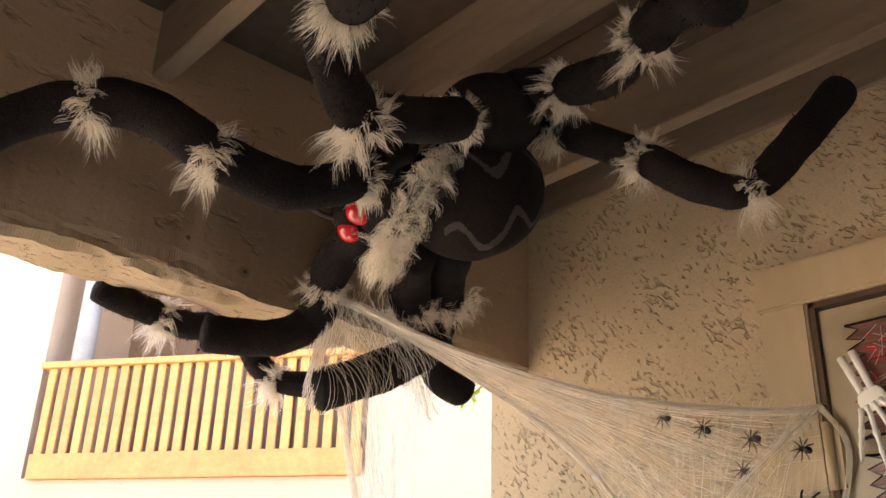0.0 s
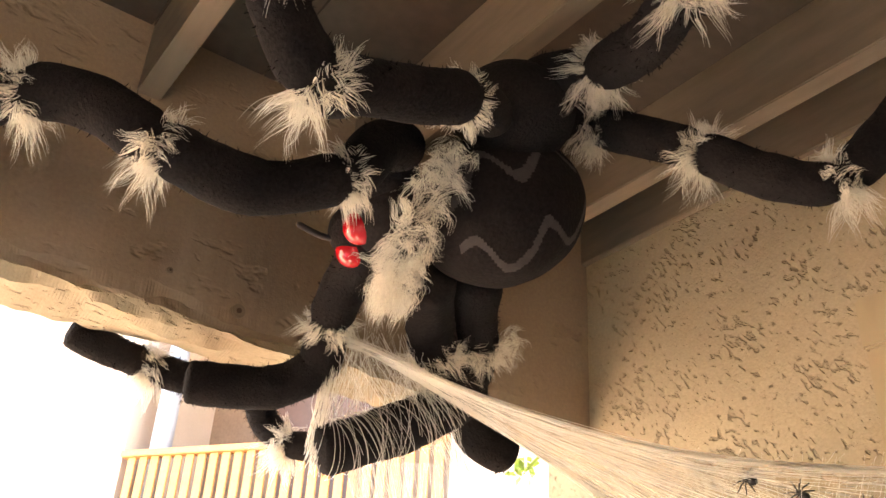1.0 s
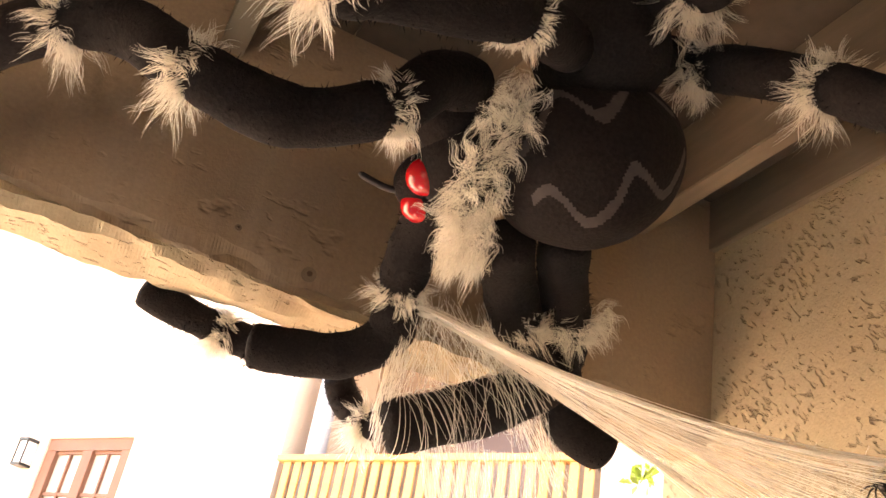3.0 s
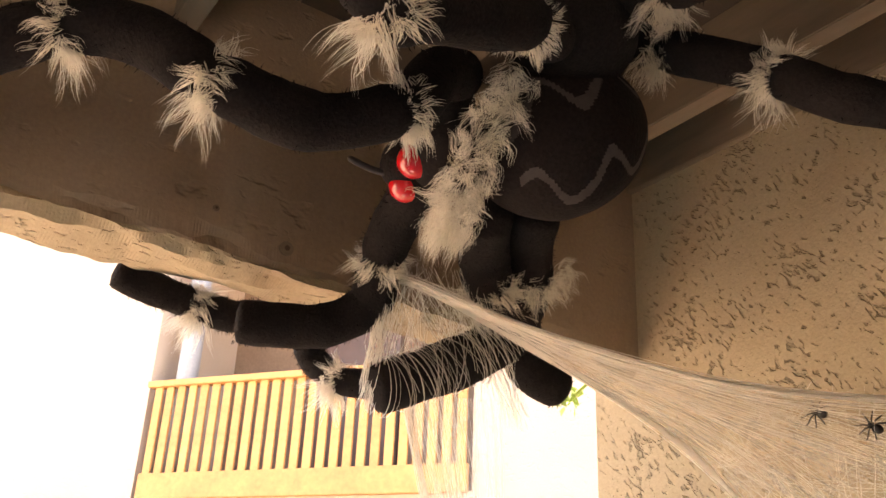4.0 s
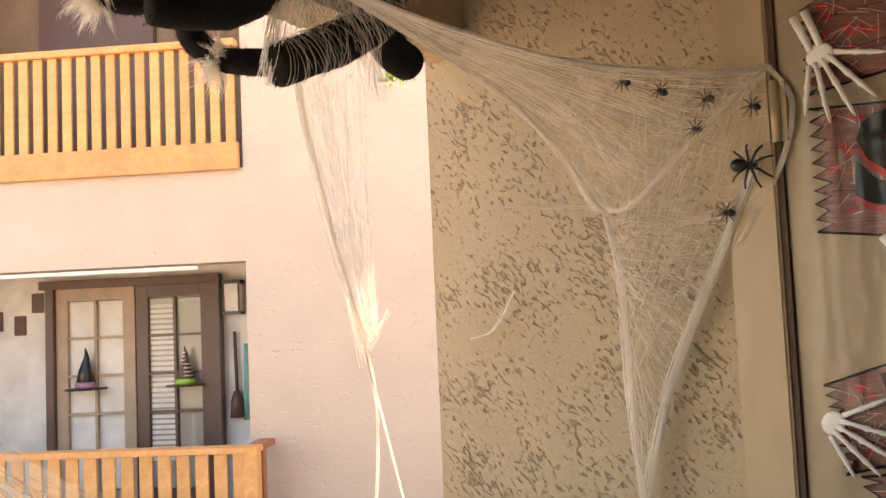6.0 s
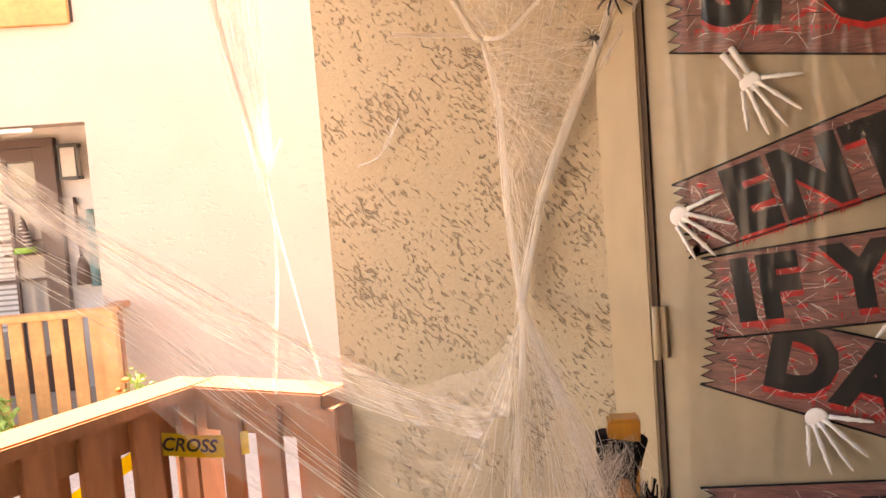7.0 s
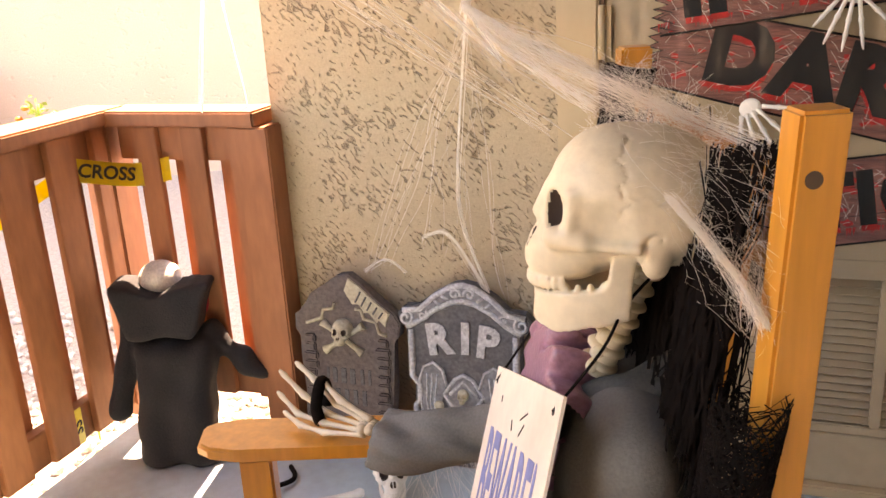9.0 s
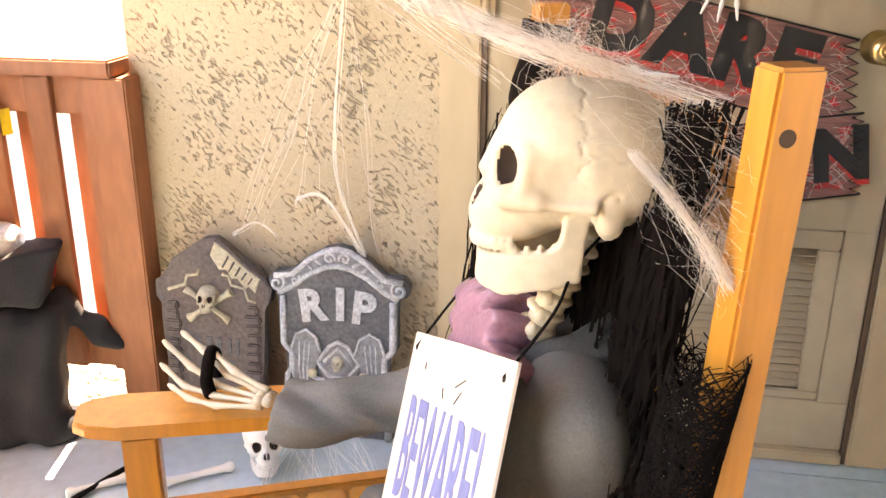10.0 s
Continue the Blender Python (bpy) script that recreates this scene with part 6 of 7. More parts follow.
def tombstone_rip():
    ob = thing("tombstone", "dark grey foam tombstone with silver scrolls, RIP and a winged reaper", "tombstone", "tombstones", at=tomb_frame(1.000))
    bm = bmesh.new()
    body = [(-0.128, 0.0), (-0.128, 0.15), (-0.118, 0.16), (-0.118, 0.205), (-0.138, 0.225), (-0.138, 0.345), (-0.160, 0.352), (-0.165, 0.378), (-0.148, 0.396), (-0.110, 0.398), (-0.075, 0.430), (-0.03, 0.456), (0.0, 0.462),
            (0.03, 0.456), (0.075, 0.430), (0.110, 0.398), (0.148, 0.396), (0.165, 0.378), (0.160, 0.352), (0.138, 0.345), (0.138, 0.225), (0.118, 0.205), (0.118, 0.16), (0.128, 0.15), (0.128, 0.0)]
    slab(bm, body, 0.034)
    part("stone", bm, M_TOMB, ob)
    edge = [(-0.120, 0.0), (-0.120, 0.15), (-0.109, 0.162), (-0.109, 0.203), (-0.129, 0.223), (-0.129, 0.340)]
    for sg in (1, -1):
        relief(ob, "border", [[(sg * x, y) for x, y in edge]], 0.009, 0.034, M_TOMB_LIGHT, "silver raised border")
    top = [(-0.140, 0.345), (-0.105, 0.365), (-0.07, 0.392), (-0.03, 0.412), (0, 0.417), (0.03, 0.412), (0.07, 0.392), (0.105, 0.365), (0.140, 0.345)]
    crest = [(-0.150, 0.385), (-0.108, 0.390), (-0.07, 0.424), (-0.03, 0.449), (0, 0.455), (0.03, 0.449), (0.07, 0.424), (0.108, 0.390), (0.150, 0.385)]
    bm = bmesh.new()
    slab(bm, top + crest[::-1], 0.005, 0.032, 0.002)
    part("crest_band", bm, M_TOMB_MID, ob)
    relief(ob, "crest", [top, crest], 0.0075, 0.034, M_TOMB_LIGHT, "silver scrolled crest")
    relief(ob, "scroll", [curl(s * 0.142, 0.368, 0.020, 1.3, 90, sgn=s) for s in (-1, 1)] + [curl(s * 0.018, 0.434, 0.014, 1.2, 200 if s > 0 else -20, sgn=-s) for s in (-1, 1)]
           + [[(s * 0.035, 0.418), (s * 0.052, 0.428)] for s in (-1, 1)] + [[(s * 0.055, 0.404), (s * 0.070, 0.416)] for s in (-1, 1)] + [curl(s * 0.098, 0.378, 0.013, 1.1, 60, sgn=s) for s in (-1, 1)], 0.0045, 0.036, M_TOMB_LIGHT)
    for k, ch in enumerate("RIP"):
        letters("letter", ch, 0.102, Matrix.Translation(((-0.060, 0.006, 0.060)[k], 0.318 + (0.006 if k == 1 else 0), 0.035)) @ pose(0, 0, 0, 0, 0, (8, 0, -6)[k]), M_TOMB_LIGHT, ob, "", 0.004, 0.0045)
    # reaper: hood, skull, wings, chain
    relief(ob, "hood", [[(-0.048, 0.185), (-0.020, 0.225), (0.0, 0.236), (0.022, 0.226), (0.050, 0.185), (0.022, 0.150), (-0.022, 0.150), (-0.048, 0.185)], [(-0.034, 0.186), (0.0, 0.222), (0.034, 0.186)]], 0.0055, 0.036, M_TOMB_LIGHT, "silver hood of the reaper relief")
    bm = bmesh.new()
    slab(bm, [(-0.048, 0.170), (-0.020, 0.225), (0.0, 0.238), (0.022, 0.226), (0.050, 0.170), (0.030, 0.135), (-0.030, 0.135)], 0.006, 0.033, 0.003)
    part("cloak", bm, M_TOMB_MID, ob)
    for s in (-1, 1):
        edge_line = [(s * (0.040 + 0.0), 0.205)] + [(s * x, y) for x, y in ((0.052, 0.245), (0.075, 0.262), (0.098, 0.250), (0.110, 0.215), (0.108, 0.160), (0.098, 0.110), (0.088, 0.085))]
        bm = bmesh.new()
        rim_line = edge_line + [(s * 0.070, 0.120), (s * 0.056, 0.165)]
        slab(bm, rim_line if s < 0 else rim_line[::-1], 0.006, 0.033, 0.003)
        wing = part("wing", bm, M_TOMB_MID, ob, "grey moulded wing")
        bm = bmesh.new()
        tube(bm, [Vector((x, y, 0.038)) for x, y in edge_line], 0.004, 6)
        part("wing_edge", bm, M_TOMB_LIGHT, wing, "silver wing edge")
        for k in range(3):
            bm = bmesh.new()
            tube(bm, [Vector((s * (0.064 + 0.013 * k), 0.235, 0.039)), Vector((s * (0.072 + 0.010 * k), 0.165, 0.039)), Vector((s * (0.074 + 0.006 * k), 0.115, 0.039))], 0.0026, 5)
            part("feather", bm, M_TOMB_LIGHT, wing)
    bm = bmesh.new()
    add_surface(bm, lambda P: skull_distance(P / 0.22, 0) * 0.22, (-0.020, -0.025, -0.024), (0.020, 0.026, 0.020), 0.0016, Matrix.Translation((0.0, 0.186, 0.036)) @ FACE_OUT)
    part("reaper_skull", bm, M_TOMB_CREAM, ob, "small cream skull")
    relief(ob, "chain", [[(-0.060, 0.146), (-0.04, 0.140), (-0.02, 0.136), (0, 0.134), (0.02, 0.136), (0.04, 0.140), (0.060, 0.146)]], 0.0050, 0.037, M_TOMB_LIGHT)
    for s in (-1, 1):
        bm = bmesh.new()
        ball(bm, (s * 0.062, 0.156, 0.038), (0.013, 0.012, 0.008), None, 10, 8)
        part("fist", bm, M_TOMB_CREAM, ob)
    relief(ob, "gown", [[(x, 0.145), (x * 1.25, 0.03)] for x in (-0.05, -0.037, -0.024, -0.012, 0, 0.012, 0.024, 0.037, 0.05)], 0.0045, 0.034, M_TOMB_LIGHT)


def tombstone_skull():
    ob = thing("tombstone", "brown-grey foam tombstone with skull and crossbones and flaking cream corner", "tombstone", "tombstones", at=tomb_frame(1.300, 5.5))
    bm = bmesh.new()
    out = [(-0.118, 0.0), (-0.122, 0.10), (-0.118, 0.16), (-0.126, 0.24), (-0.122, 0.30), (-0.142, 0.315), (-0.140, 0.355), (-0.112, 0.375), (-0.095, 0.410), (-0.050, 0.440), (-0.020, 0.462), (0.008, 0.466), (0.040, 0.445), (0.085, 0.405), (0.128, 0.375),
           (0.142, 0.350), (0.140, 0.320), (0.122, 0.300), (0.124, 0.20), (0.118, 0.12), (0.122, 0.0)]
    slab(bm, out, 0.034)
    for v in bm.verts:
        v.co += Vector((noise.noise(v.co * 60) * 0.004, noise.noise(v.co * 55 + Vector((3, 1, 0))) * 0.004, 0)) if v.co.y > 0.01 else Vector()
    part("stone", bm, M_TOMB_BROWN, ob)
    # rubble blocks up both sides
    for s in (-1, 1):
        for k in range(13):
            bm = bmesh.new()
            y = 0.012 + 0.023 * k
            w = rng.uniform(0.026, 0.040)
            box(bm, (s * 0.098 - w / 2, y, 0.030), (s * 0.098 + w / 2, y + 0.020, 0.043 + rng.uniform(-0.002, 0.003)), 0.004)
            part("block", bm, M_TOMB_BROWN, ob)
    # stepped line round the arch and flaking cream patch
    relief(ob, "stepped_edge", [[(-0.108, 0.335), (-0.066, 0.350), (-0.060, 0.372), (-0.034, 0.376), (-0.028, 0.392)], [(0.108, 0.318), (0.088, 0.322), (0.080, 0.350), (0.048, 0.356), (0.042, 0.378), (0.026, 0.380)]], 0.0045, 0.035, M_TOMB_CREAM)
    bm = bmesh.new()
    slab(bm, [(0.0, 0.425), (0.012, 0.456), (0.040, 0.438), (0.082, 0.400), (0.118, 0.375), (0.106, 0.340), (0.090, 0.360), (0.082, 0.348), (0.066, 0.376), (0.050, 0.372), (0.040, 0.395), (0.020, 0.392)], 0.007, 0.033, 0.002)
    part("cream_corner", bm, M_TOMB_CREAM, ob, "flaking cream paint")
    bm = bmesh.new()
    for k in range(5):
        tube(bm, [(0.045 + 0.014 * k, 0.425 - 0.012 * k, 0.041), (0.030 + 0.015 * k, 0.398 - 0.009 * k, 0.041)], 0.0022, 5)
    part("cracks", bm, M_TOMB, ob)
    bm = bmesh.new()
    sm = Matrix.Translation((-0.008, 0.322, 0.034)) @ FACE_OUT
    add_surface(bm, lambda P: skull_distance(P / 0.40, 0) * 0.40, (-0.034, -0.044, -0.040), (0.034, 0.044, 0.036), 0.002, sm)
    for f in bm.faces:
        f.material_index = 1 if in_socket((sm.inverted() @ f.calc_center_median()) / 0.40) else 0
    part("skull_ornament", bm, [M_TOMB_CREAM, M_HOLE], ob, "cream moulded skull")
    for s in (-1, 1):
        bm = bmesh.new()
        a, b = Vector((-0.008 - s * 0.056, 0.340, 0.036)), Vector((-0.008 + s * 0.050, 0.268, 0.036))
        tube(bm, [a, a.lerp(b, 0.15), a.lerp(b, 0.5), a.lerp(b, 0.85), b], [0.012, 0.007, 0.006, 0.007, 0.012], 8)
        part("crossbone", bm, M_TOMB_CREAM, ob)
    # worn lettering, too faint to read
    bars = [(-0.055, 0.205, 0.008), (-0.036, 0.205, 0.012), (-0.012, 0.205, 0.014), (0.012, 0.205, 0.014), (0.038, 0.205, 0.010), (0.058, 0.205, 0.008), (-0.030, 0.150, 0.012), (-0.006, 0.150, 0.012), (0.018, 0.150, 0.012), (0.042, 0.150, 0.012)]
    for x, y, w in bars:
        solid("worn_bar", (x - w / 2, y - 0.020, 0.0335), (x + w / 2, y + 0.020, 0.0365), M_TOMB, 0.001, ob)


tombstone_rip()
tombstone_skull()


# ---- caped doll in the railing corner ----
def doll():
    base, neck = np.array((1.245, 1.705, 0.0)), np.array((1.345, 1.785, 0.34))
    right = np.array((0.33, -0.94, 0.0))

    front = np.array((-0.94, -0.33, 0.0))

    def block(P, c, half, r, lean=0.0, flare=0.0):
        q = P - np.array(c)
        a = np.abs(q @ right) / (1 + flare * q[..., 2]) - half[0] + r
        b = np.abs(q @ front + lean * q[..., 2]) - half[1] + r
        e = np.abs(q[..., 2]) - half[2] + r
        out = np.stack([np.maximum(a, 0), np.maximum(b, 0), np.maximum(e, 0)], -1)
        return np.linalg.norm(out, axis=-1) + np.minimum(np.maximum(a, np.maximum(b, e)), 0) - r

    def cloth(P):
        d = block(P, (1.290, 1.742, 0.150), (0.098, 0.070, 0.152), 0.040, 0.34)
        d = blend(d, cap(P, base + (0, 0, 0.02) - right * 0.07, base + (0, 0, 0.02) + right * 0.08, 0.045), 0.03)
        d = blend(d, cap(P, neck - right * 0.10 - (0, 0, 0.035), base - right * 0.145 + (0.02, 0.02, 0.13), 0.034, 0.028), 0.015)
        d = blend(d, cap(P, neck + right * 0.10 - (0, 0, 0.05), neck + right * 0.235 - (0.02, 0, 0.155), 0.032, 0.026), 0.015)
        s = P @ right
        d = d + 0.007 * np.sin(s * 62 + 2 * np.sin(P[..., 2] * 14)) + 0.003 * np.sin(P[..., 2] * 60 + s * 30)
        return np.maximum(d, 0.002 - P[..., 2])

    def cape(P):
        d = block(P, neck + front * 0.012 + (0.0, 0.0, 0.034), (0.108, 0.056, 0.066), 0.014, 0.25, 3.2)
        d = np.maximum(d, P[..., 2] - 0.412 - 0.35 * np.abs((P - neck) @ right))
        return d + 0.004 * np.sin((P @ right) * 50 + P[..., 2] * 20)

    bm = bmesh.new()
    add_surface(bm, cloth, (1.05, 1.45, -0.01), (1.50, 1.96, 0.46), 0.008, None, 0)
    add_surface(bm, cape, (1.18, 1.58, 0.25), (1.50, 1.97, 0.48), 0.007, None, 0)
    ball(bm, (1.372, 1.808, 0.436), (0.054, 0.054, 0.046), None, 20, 14, 1)
    ball(bm, (1.400, 1.715, 0.375), (0.022, 0.022, 0.045), None, 10, 8, 2)
    tagged(new("vampire_doll", mesh_from(bm, "vampire_doll", [M_DOLL_CLOTH, M_DOLL_WHITE, M_RED_CLOTH])), "black caped cloth doll with white head leaning in the railing corner", "doll")


doll()


# ---- small skull and bones on the floor ----
def floor_bones():
    bm = bmesh.new()
    add_surface(bm, lambda P: skull_distance(P / 0.62) * 0.62, (-0.05, -0.066, -0.09), (0.05, 0.072, 0.054), 0.0024, pose(1.205, 1.125, 0.082, 0, 0, 118), 0)
    m = pose(1.205, 1.125, 0.082, 0, 0, 118).inverted()
    for f in bm.faces:
        p = (m @ f.calc_center_median()) / 0.62
        if in_socket(p):
            f.material_index = 1
    tagged(new("small_skull", mesh_from(bm, "small_skull", [M_WHITE, M_HOLE])), "small white plastic skull on the porch floor", "skull")
    for a, b in (((1.19, 1.19, 0.013), (1.10, 1.32, 0.013)), ((1.11, 1.40, 0.012), (1.03, 1.50, 0.012))):
        a, b = Vector(a), Vector(b)
        bm = bmesh.new()
        tube(bm, [a, a.lerp(b, 0.06), a.lerp(b, 0.16), a.lerp(b, 0.5), a.lerp(b, 0.84), a.lerp(b, 0.94), b], [0.007, 0.013, 0.009, 0.007, 0.009, 0.013, 0.007], 10)
        tagged(new("loose_bone", mesh_from(bm, "loose_bone", M_WHITE)), "white plastic bone lying on the blue floor", "bone", "bones on the floor")
    bm = bmesh.new()
    fan(bm, [(1.25, 1.15, 0.16), (1.30, 0.95, 0.14)], [(1.12, 1.10, 0.005), (1.16, 0.85, 0.005)], 60, 0.0004, 0.01, 0, 0.01, 0.9)
    tagged(new("stretched_web", mesh_from(bm, "stretched_web", M_WEB)), "wisps of cobweb over the small skull", "cobweb", kind="stuff")
    bm = bmesh.new()
    tube(bm, spline([(1.02, 1.48, 0.006), (1.12, 1.42, 0.02), (1.20, 1.38, 0.012), (1.26, 1.42, 0.006)], 6), 0.006, 6)
    tagged(new("black_strap", mesh_from(bm, "black_strap", M_NET)), "black cloth strap lying on the floor", "strap")


floor_bones()


# ---- yellow barrier tape ----
def tape(pts, width, text="", label="yellow barrier tape"):
    ob = thing("barrier_tape", label, "tape", "barrier tape on the railing", at=pts[0])
    o = Vector(pts[0])
    bm = bmesh.new()
    prev = None
    for p in spline(pts, 5):
        q = p - o
        a, b = bm.verts.new(q + Vector((0, 0, width / 2))), bm.verts.new(q - Vector((0, 0, width / 2)))
        if prev:
            bm.faces.new((prev[0], a, b, prev[1]))
        prev = (a, b)
    bmesh.ops.solidify(bm, geom=bm.faces[:], thickness=0.0012)
    part("band", bm, M_YELLOW, ob)
    if text:
        a, b = Vector(pts[0]), Vector(pts[1])
        d = (b - a).normalized()
        n = Vector((d.y, -d.x, 0)).normalized()
        up = n.cross(d)
        c = (a + b) / 2 - o + n * 0.004
        m = Matrix(((d.x, up.x, n.x, c.x), (d.y, up.y, n.y, c.y), (d.z, up.z, n.z, c.z), (0, 0, 0, 1)))
        letters("lettering", text, width * 0.78, m, M_INK, ob, "black block letters", 0.0003, 0.0012)
    return ob


tape([(1.285, 1.930, 0.735), (1.398, 1.858, 0.700), (1.416, 1.760, 0.715)], 0.060, "CROSS", "yellow barrier tape lettered CROSS round the corner post")
tape([(1.30, 2.022, 0.70), (1.05, 2.026, 0.64), (0.80, 2.026, 0.585), (0.50, 2.024, 0.56)], 0.045, "", "yellow barrier tape running outside the railing boards")
rail_tape = thing("barrier_tape", "yellow barrier tape end wrapped on the bottom rail", "tape", "barrier tape on the railing", at=(1.145, 1.953, 0.105))
solid("band", (-0.022, -0.003, -0.048), (0.022, 0.0, 0.048), M_YELLOW, 0.001, rail_tape)
letters("lettering", "SS", 0.042, Matrix(((0, 1, 0, 0), (0, 0, -1, -0.0035), (-1, 0, 0, 0), (0, 0, 0, 1))), M_INK, rail_tape, "black block letters", 0.0003, 0.001)


# ---- plants ----
def leafy(name, centre, size, count, label, leaf=0.03, stems=8, foot=None):
    ob = thing(name, label, "plant", at=centre)
    bm = bmesh.new()
    for k in range(stems):
        d = rv(0.5)
        tube(bm, [Vector(foot or (0, 0, -size[2])), d * 0.3 * Vector(size).length * 0.4, Vector((d.x * size[0] * 1.5, d.y * size[1] * 1.5, abs(d.z) * size[2]))], 0.004, 5)
    part("stems", bm, M_LEAF, ob)
    bm = bmesh.new()
    for k in range(count):
        while True:
            p = rv(1)
            if p.length < 1 and noise.noise(p * 2.2 + Vector(centre)) > -0.18:
                break
        p = Vector((p.x * size[0], p.y * size[1], p.z * size[2]))
        d, s = rv(1).normalized(), rv(1).normalized()
        s = d.cross(s).normalized()
        L = leaf * rng.uniform(0.6, 1.3)
        v = [bm.verts.new(p), bm.verts.new(p + d * L * 0.5 + s * L * 0.28), bm.verts.new(p + d * L + Vector((0, 0, -0.2 * L))), bm.verts.new(p + d * L * 0.5 - s * L * 0.28)]
        bm.faces.new(v)
    tagged(part("leaves", bm, M_LEAF, ob), kind="stuff")
    return ob


leafy("shrub", FM @ Vector((0.62, -0.85, 0.10)), (0.34, 0.26, 0.26), 1300, "bright green leafy shrub before the patio railing", 0.055, 14)
leafy("hanging_sprig", (1.545, 1.640, 2.055), (0.030, 0.030, 0.035), 34, "small green leafy sprig hanging past the header", 0.022, 4, (0.0, -0.10, 0.05))
fl = leafy("flower_plant", (1.40, 2.13, 0.855), (0.045, 0.04, 0.05), 40, "flowering plant rising outside the railing", 0.022, 4, (0.0, 0.0, -0.95))
for p in ((-0.04, 0.0, 0.02), (-0.055, 0.01, -0.005)):
    bm = bmesh.new()
    ball(bm, p, (0.010, 0.010, 0.007), None, 8, 6)
    part("blossom", bm, M_FLOWER, fl, "small orange blossom")


# ---- building across the yard: railings, doors, ornaments ----
def far_details():
    # balcony railing
    solid("balcony_fascia", (0.02, -0.05, 2.516), (2.68, 0.0, 2.705), M_FAR_RAIL, 0.005, far, "pale orange fascia board")
    solid("balcony_top_rail", (0.02, -0.07, 3.375), (2.72, 0.03, 3.425), M_FAR_RAIL, 0.005, far, "pale orange hand rail")
    bm = bmesh.new()
    box(bm, (-0.033, -0.035, 2.70), (0.033, -0.013, 3.376), 0.002)
    me = mesh_from(bm, "baluster", M_FAR_RAIL)
    for k in range(25):
        o = new("baluster", me)
        o.parent = far
        o.location = (0.07 + k * 0.1065, 0, 0)
    bm = bmesh.new()
    tube(bm, [(2.50, 0.12, 2.56), (2.50, 0.12, 5.02)], 0.085, 20)
    part("column", bm, M_GREYBLUE, far, "blue-grey round column on the balcony")
    solid("balcony_door", (1.05, 1.06, 2.56), (2.05, 1.10, 4.55), M_BROWN, 0.01, far)
    # patio railing with a return to the wall
    solid("patio_cap_rail", (-0.17, -0.42, 0.645), (2.9, -0.28, 0.685), M_FAR_RAIL, 0.005, far)
    solid("patio_bottom_rail", (-0.10, -0.37, GZ + 0.06), (2.9, -0.33, GZ + 0.14), M_FAR_RAIL, 0.003, far)
    bm = bmesh.new()
    box(bm, (-0.042, -0.405, GZ + 0.05), (0.042, -0.385, 0.645), 0.002)
    me = mesh_from(bm, "patio_board", M_FAR_RAIL)
    for k in range(24):
        o = new("patio_board", me)
        o.parent = far
        o.location = (-0.05 + k * 0.122, 0, 0)
    solid("patio_post", (-0.17, -0.42, GZ), (-0.08, -0.33, 0.645), M_FAR_RAIL, 0.004, far)
    # return uses the darker red stain: its weaker light put into the colour
    solid("return_cap", (-0.17, -0.28, 0.645), (-0.06, 0.0, 0.685), M_RAIL, 0.004, far)
    for y in (-0.26, -0.13):
        solid("return_board", (-0.135, y - 0.04, GZ + 0.05), (-0.11, y + 0.04, 0.645), M_RAIL, 0.003, far)
    # french doors: frame, two leaves with panes
    fr = part("french_doors", bmesh.new(), M_BROWN, far, "brown french doors with glazed panes")
    solid("frame_head", (0.535, 0.99, 1.80), (2.04, 1.09, 1.868), M_BROWN, 0.004, fr)
    for a, b in ((0.535, 0.605), (1.915, 1.985)):
        solid("frame_side", (a, 0.99, GZ), (b, 1.09, 1.80), M_BROWN, 0.004, fr)
    # second leaf is a paler copy of the brown, sunlight put into its colour
    for a, b, mat in ((0.605, 1.24, M_BROWN), (1.25, 1.915, M_SUNLIT_DOOR)):
        for lo, hi in (((a, 1.03, GZ), (a + 0.10, 1.07, 1.80)), ((b - 0.10, 1.03, GZ), (b, 1.07, 1.80)), ((a + 0.10, 1.03, 1.70), (b - 0.10, 1.07, 1.80)), ((a + 0.10, 1.03, GZ), (b - 0.10, 1.07, 0.18))):
            solid("stile", lo, hi, mat, 0.003, fr)
        x0, x1, z0, z1 = a + 0.10, b - 0.10, 0.18, 1.70
        for k in range(1, 5):
            z = z0 + (z1 - z0) * k / 5
            solid("muntin", (x0, 1.035, z - 0.011), (x1, 1.06, z + 0.011), mat, 0, fr)
        solid("muntin", ((x0 + x1) / 2 - 0.011, 1.033, z0), ((x0 + x1) / 2 + 0.011, 1.062, z1), mat, 0, fr)
        for i in range(2):
            for k in range(5):
                xa, xb = (x0, (x0 + x1) / 2 - 0.011) if i == 0 else ((x0 + x1) / 2 + 0.011, x1)
                za, zb = z0 + (z1 - z0) * k / 5 + 0.011, z0 + (z1 - z0) * (k + 1) / 5 - 0.011
                solid("pane", (xa, 1.066, za), (xb, 1.072, zb), M_GLASS_FAR if mat is M_BROWN else M_BLIND, 0, fr)
    for k in range(30):
        solid("blind_slat", (0.94, 1.060, 0.40 + k * 0.042), (1.135, 1.0655, 0.425 + k * 0.042), M_BLIND, 0, fr)
    # wall lamp, broom, teal ornament
    def lantern(x, y, z):
        lamp = part("wall_lamp", bmesh.new(), M_METAL_DARK, far, "dark metal wall lantern")
        solid("lamp_body", (x - 0.06, y - 0.12, z - 0.12), (x + 0.06, y, z + 0.10), M_BLIND, 0.008, lamp)
        solid("lamp_cap", (x - 0.075, y - 0.135, z + 0.10), (x + 0.075, y, z + 0.13), M_METAL_DARK, 0.005, lamp)
        solid("lamp_foot", (x - 0.075, y - 0.135, z - 0.145), (x + 0.075, y, z - 0.12), M_METAL_DARK, 0.005, lamp)
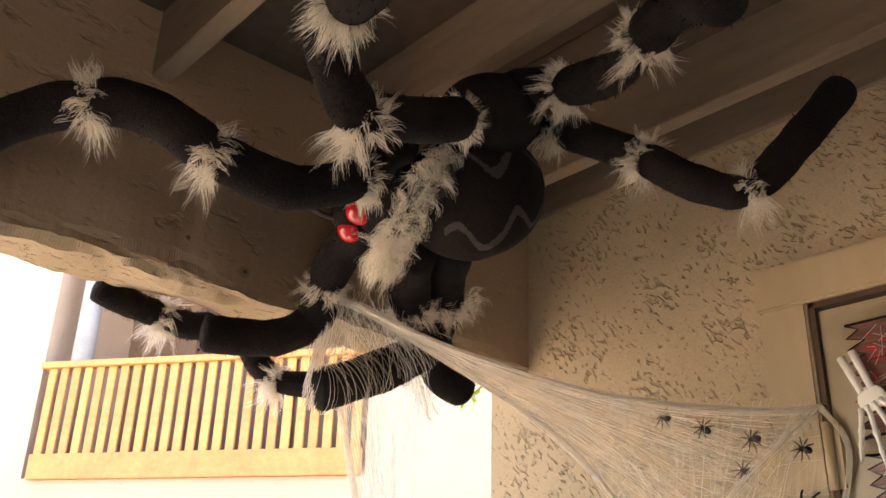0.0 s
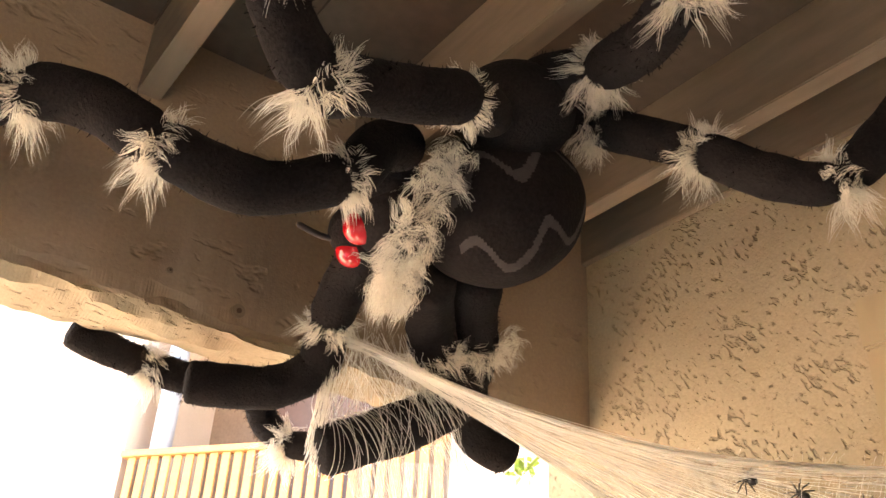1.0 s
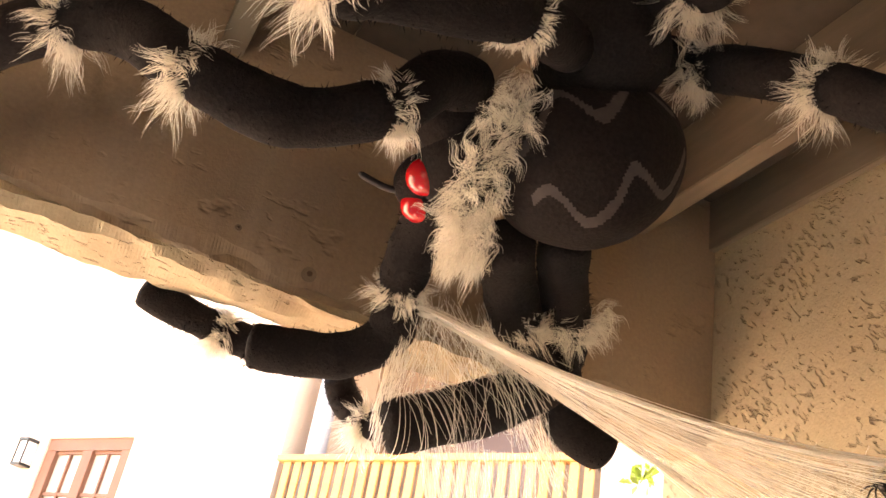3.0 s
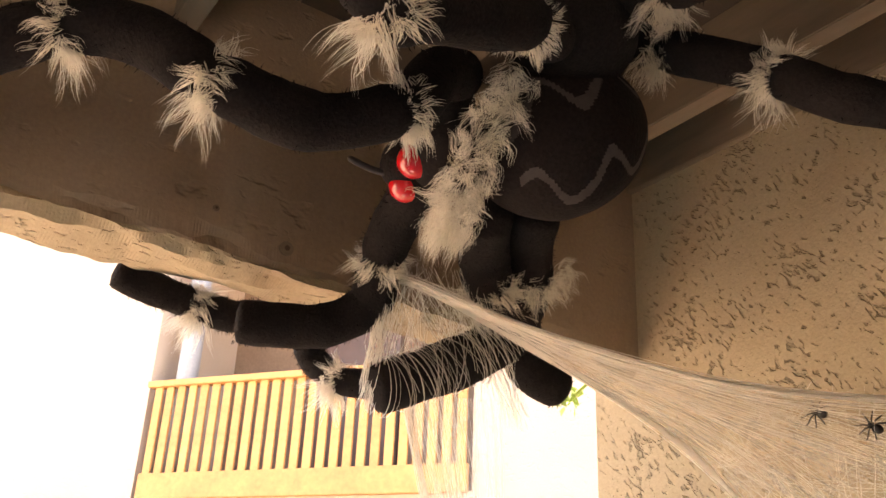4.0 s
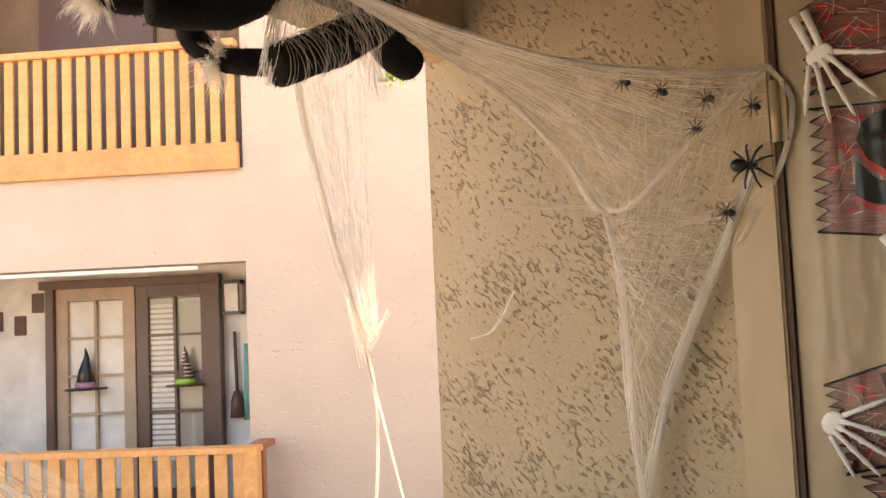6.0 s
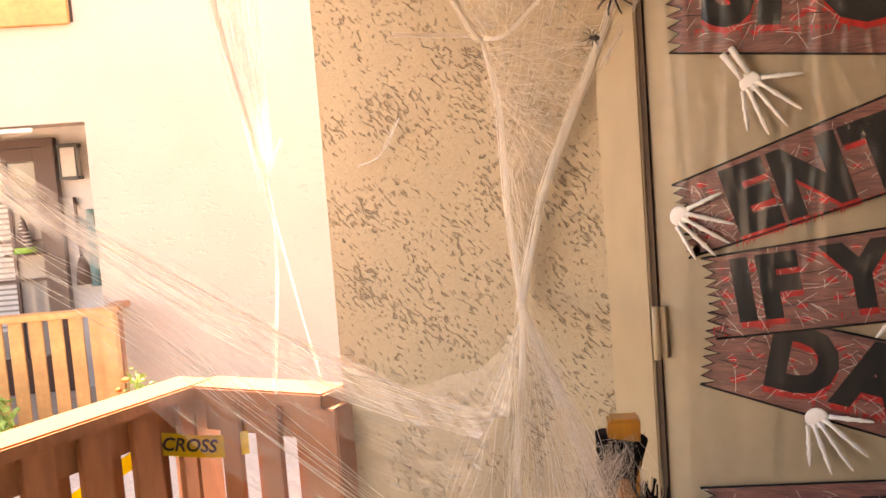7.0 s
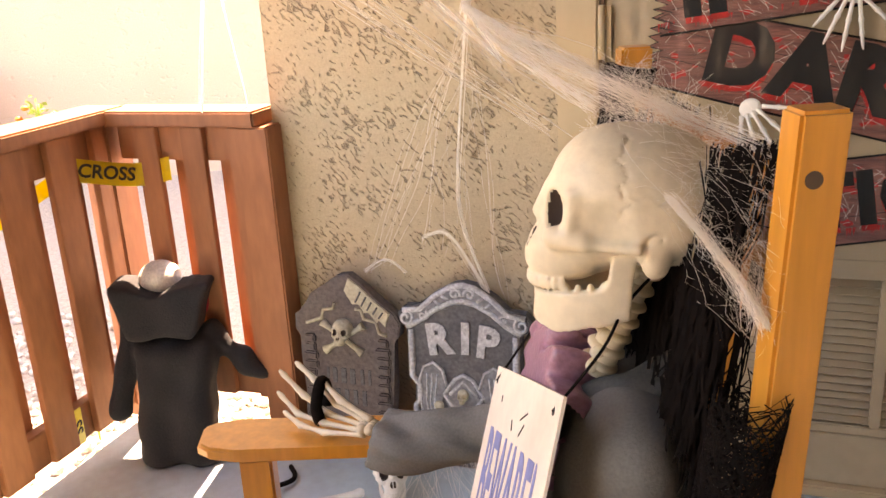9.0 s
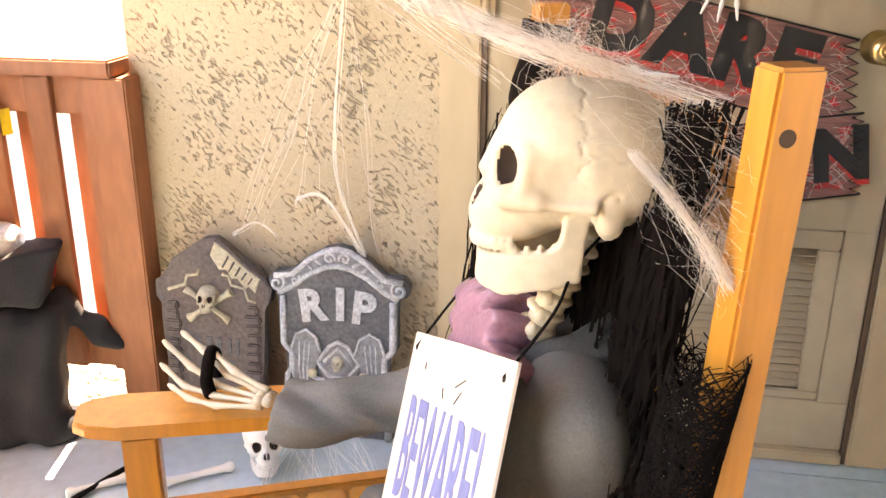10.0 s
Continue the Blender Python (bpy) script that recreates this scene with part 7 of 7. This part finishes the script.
        for a in (-0.068, 0.056):
            solid("lamp_bar", (x + a, y - 0.13, z - 0.12), (x + a + 0.012, y - 0.118, z + 0.10), M_METAL_DARK, 0, lamp)
    lantern(0.43, 1.09, 1.68)
    lantern(5.92, 0.0, 3.46)
    bm = bmesh.new()
    tube(bm, [(0.44, 1.06, 1.40), (0.43, 1.06, 0.92)], 0.014, 8)
    tube(bm, [(0.43, 1.06, 0.93), (0.428, 1.06, 0.86), (0.425, 1.06, 0.72)], [0.025, 0.05, 0.065], 10)
    tagged(new("broom", mesh_from(bm, "broom", M_BROWN)), "brown witch broom hanging on the patio wall", "broom").matrix_world = FM
    bm = bmesh.new()
    tube(bm, [(0.335, 1.07, 1.30), (0.34, 1.07, 0.70)], [0.03, 0.045], 10)
    tagged(new("teal_streamer", mesh_from(bm, "teal_streamer", M_TEAL)), "teal streamer hanging on the patio wall", "ornament").matrix_world = FM

    def hat(x, z, h, mats, label):
        ob = thing("witch_hat", label, "hat", "witch hats on the doors", at=FM @ Matrix.Translation((x, 0.98, z)))
        bm = bmesh.new()
        tube(bm, [(0, 0, 0.0), (0.005, 0, h * 0.4), (-0.008, 0, h * 0.8), (0.004, 0, h)], [h * 0.27, h * 0.17, h * 0.06, 0.004], 18)
        part("cone", bm, mats[0], ob)
        bm = bmesh.new()
        tube(bm, [(0, 0, -0.012), (0, 0, 0.0)], [h * 0.52, h * 0.50], 24)
        part("brim", bm, mats[0], ob)
        bm = bmesh.new()
        tube(bm, [(0, 0, 0.002), (0, 0, h * 0.16)], [h * 0.285, h * 0.245], 18)
        part("band", bm, mats[1], ob)
        if mats[1] is M_GREEN_BAND:
            for k in range(7):
                z0 = h * (0.22 + 0.10 * k)
                rr = h * (0.215 - 0.0265 * k)
                bm = bmesh.new()
                tube(bm, [(0, 0, z0), (0, 0, z0 + h * 0.035)], [rr, rr * 0.95], 16)
                part("stripe", bm, M_CARD, ob, "cream stripe")
    hat(0.82, 1.00, 0.30, (M_BROWN, M_GREEN_BAND), "dark patterned witch hat with lime green band")
    hat(1.64, 1.00, 0.32, (M_TOY_BLACK, M_PURPLE), "black witch hat with purple band")
    for x, z in ((2.10, 1.70), (2.25, 1.52), (2.45, 1.56)):
        solid("wall_plaque", (x - 0.05, 1.085, z - 0.08), (x + 0.05, 1.098, z + 0.08), M_BROWN, 0.003, far)
    # upper window with red-brown frame
    wn2 = part("upper_window", bmesh.new(), M_WINDOW_RED, far, "red-brown framed window with blinds")
    for lo, hi in (((4.52, 0.02, 3.50), (5.72, 0.10, 3.62)), ((4.52, 0.02, 1.5), (4.66, 0.10, 3.50)), ((5.58, 0.02, 1.5), (5.72, 0.10, 3.50)), ((5.05, 0.02, 1.5), (5.19, 0.10, 3.50))):
        solid("window_frame", lo, hi, M_WINDOW_RED, 0.004, wn2)
    for a, b in ((4.66, 5.05), (5.19, 5.58)):
        for k in range(5):
            solid("pane", (a, 0.07, 1.5 + 0.4 * k), (b, 0.078, 1.875 + 0.4 * k), M_GLASS_FAR, 0, wn2)
            solid("muntin", (a, 0.045, 1.872 + 0.4 * k), (b, 0.075, 1.903 + 0.4 * k), M_WINDOW_RED, 0, wn2)
        solid("muntin", ((a + b) / 2 - 0.012, 0.042, 1.5), ((a + b) / 2 + 0.012, 0.074, 3.5), M_WINDOW_RED, 0, wn2)


far_details()


# ---- loose stones on the gravel ----
def gravel_stones():
    bm = bmesh.new()
    bmesh.ops.create_icosphere(bm, subdivisions=1, radius=1.0)
    bv = np.array([v.co[:] for v in bm.verts])
    bf = [[v.index for v in f.verts] for f in bm.faces]
    bm.free()
    r = np.random.RandomState(4)
    vs, fs = [], []
    for k in range(2600):
        x, y = (r.uniform(0.2, 2.2), r.uniform(1.96, 3.6)) if k > 700 else (r.uniform(1.40, 1.75), r.uniform(1.50, 2.1))
        s = r.uniform(0.007, 0.017)
        q = bv * (s * r.uniform(0.7, 1.3, 3)) * r.uniform(0.85, 1.15, (len(bv), 1)) + (x, y, -0.098 + s * 0.5)
        fs += [[i + len(vs) for i in f] for f in bf]
        vs += [tuple(p) for p in q]
    me = bpy.data.meshes.new("gravel_stones")
    me.from_pydata(vs, [], fs)
    me.materials.append(M_STONE)
    tagged(new("gravel_stones", me), "loose pale gravel stones beyond the porch edge", "gravel", kind="stuff")


gravel_stones()
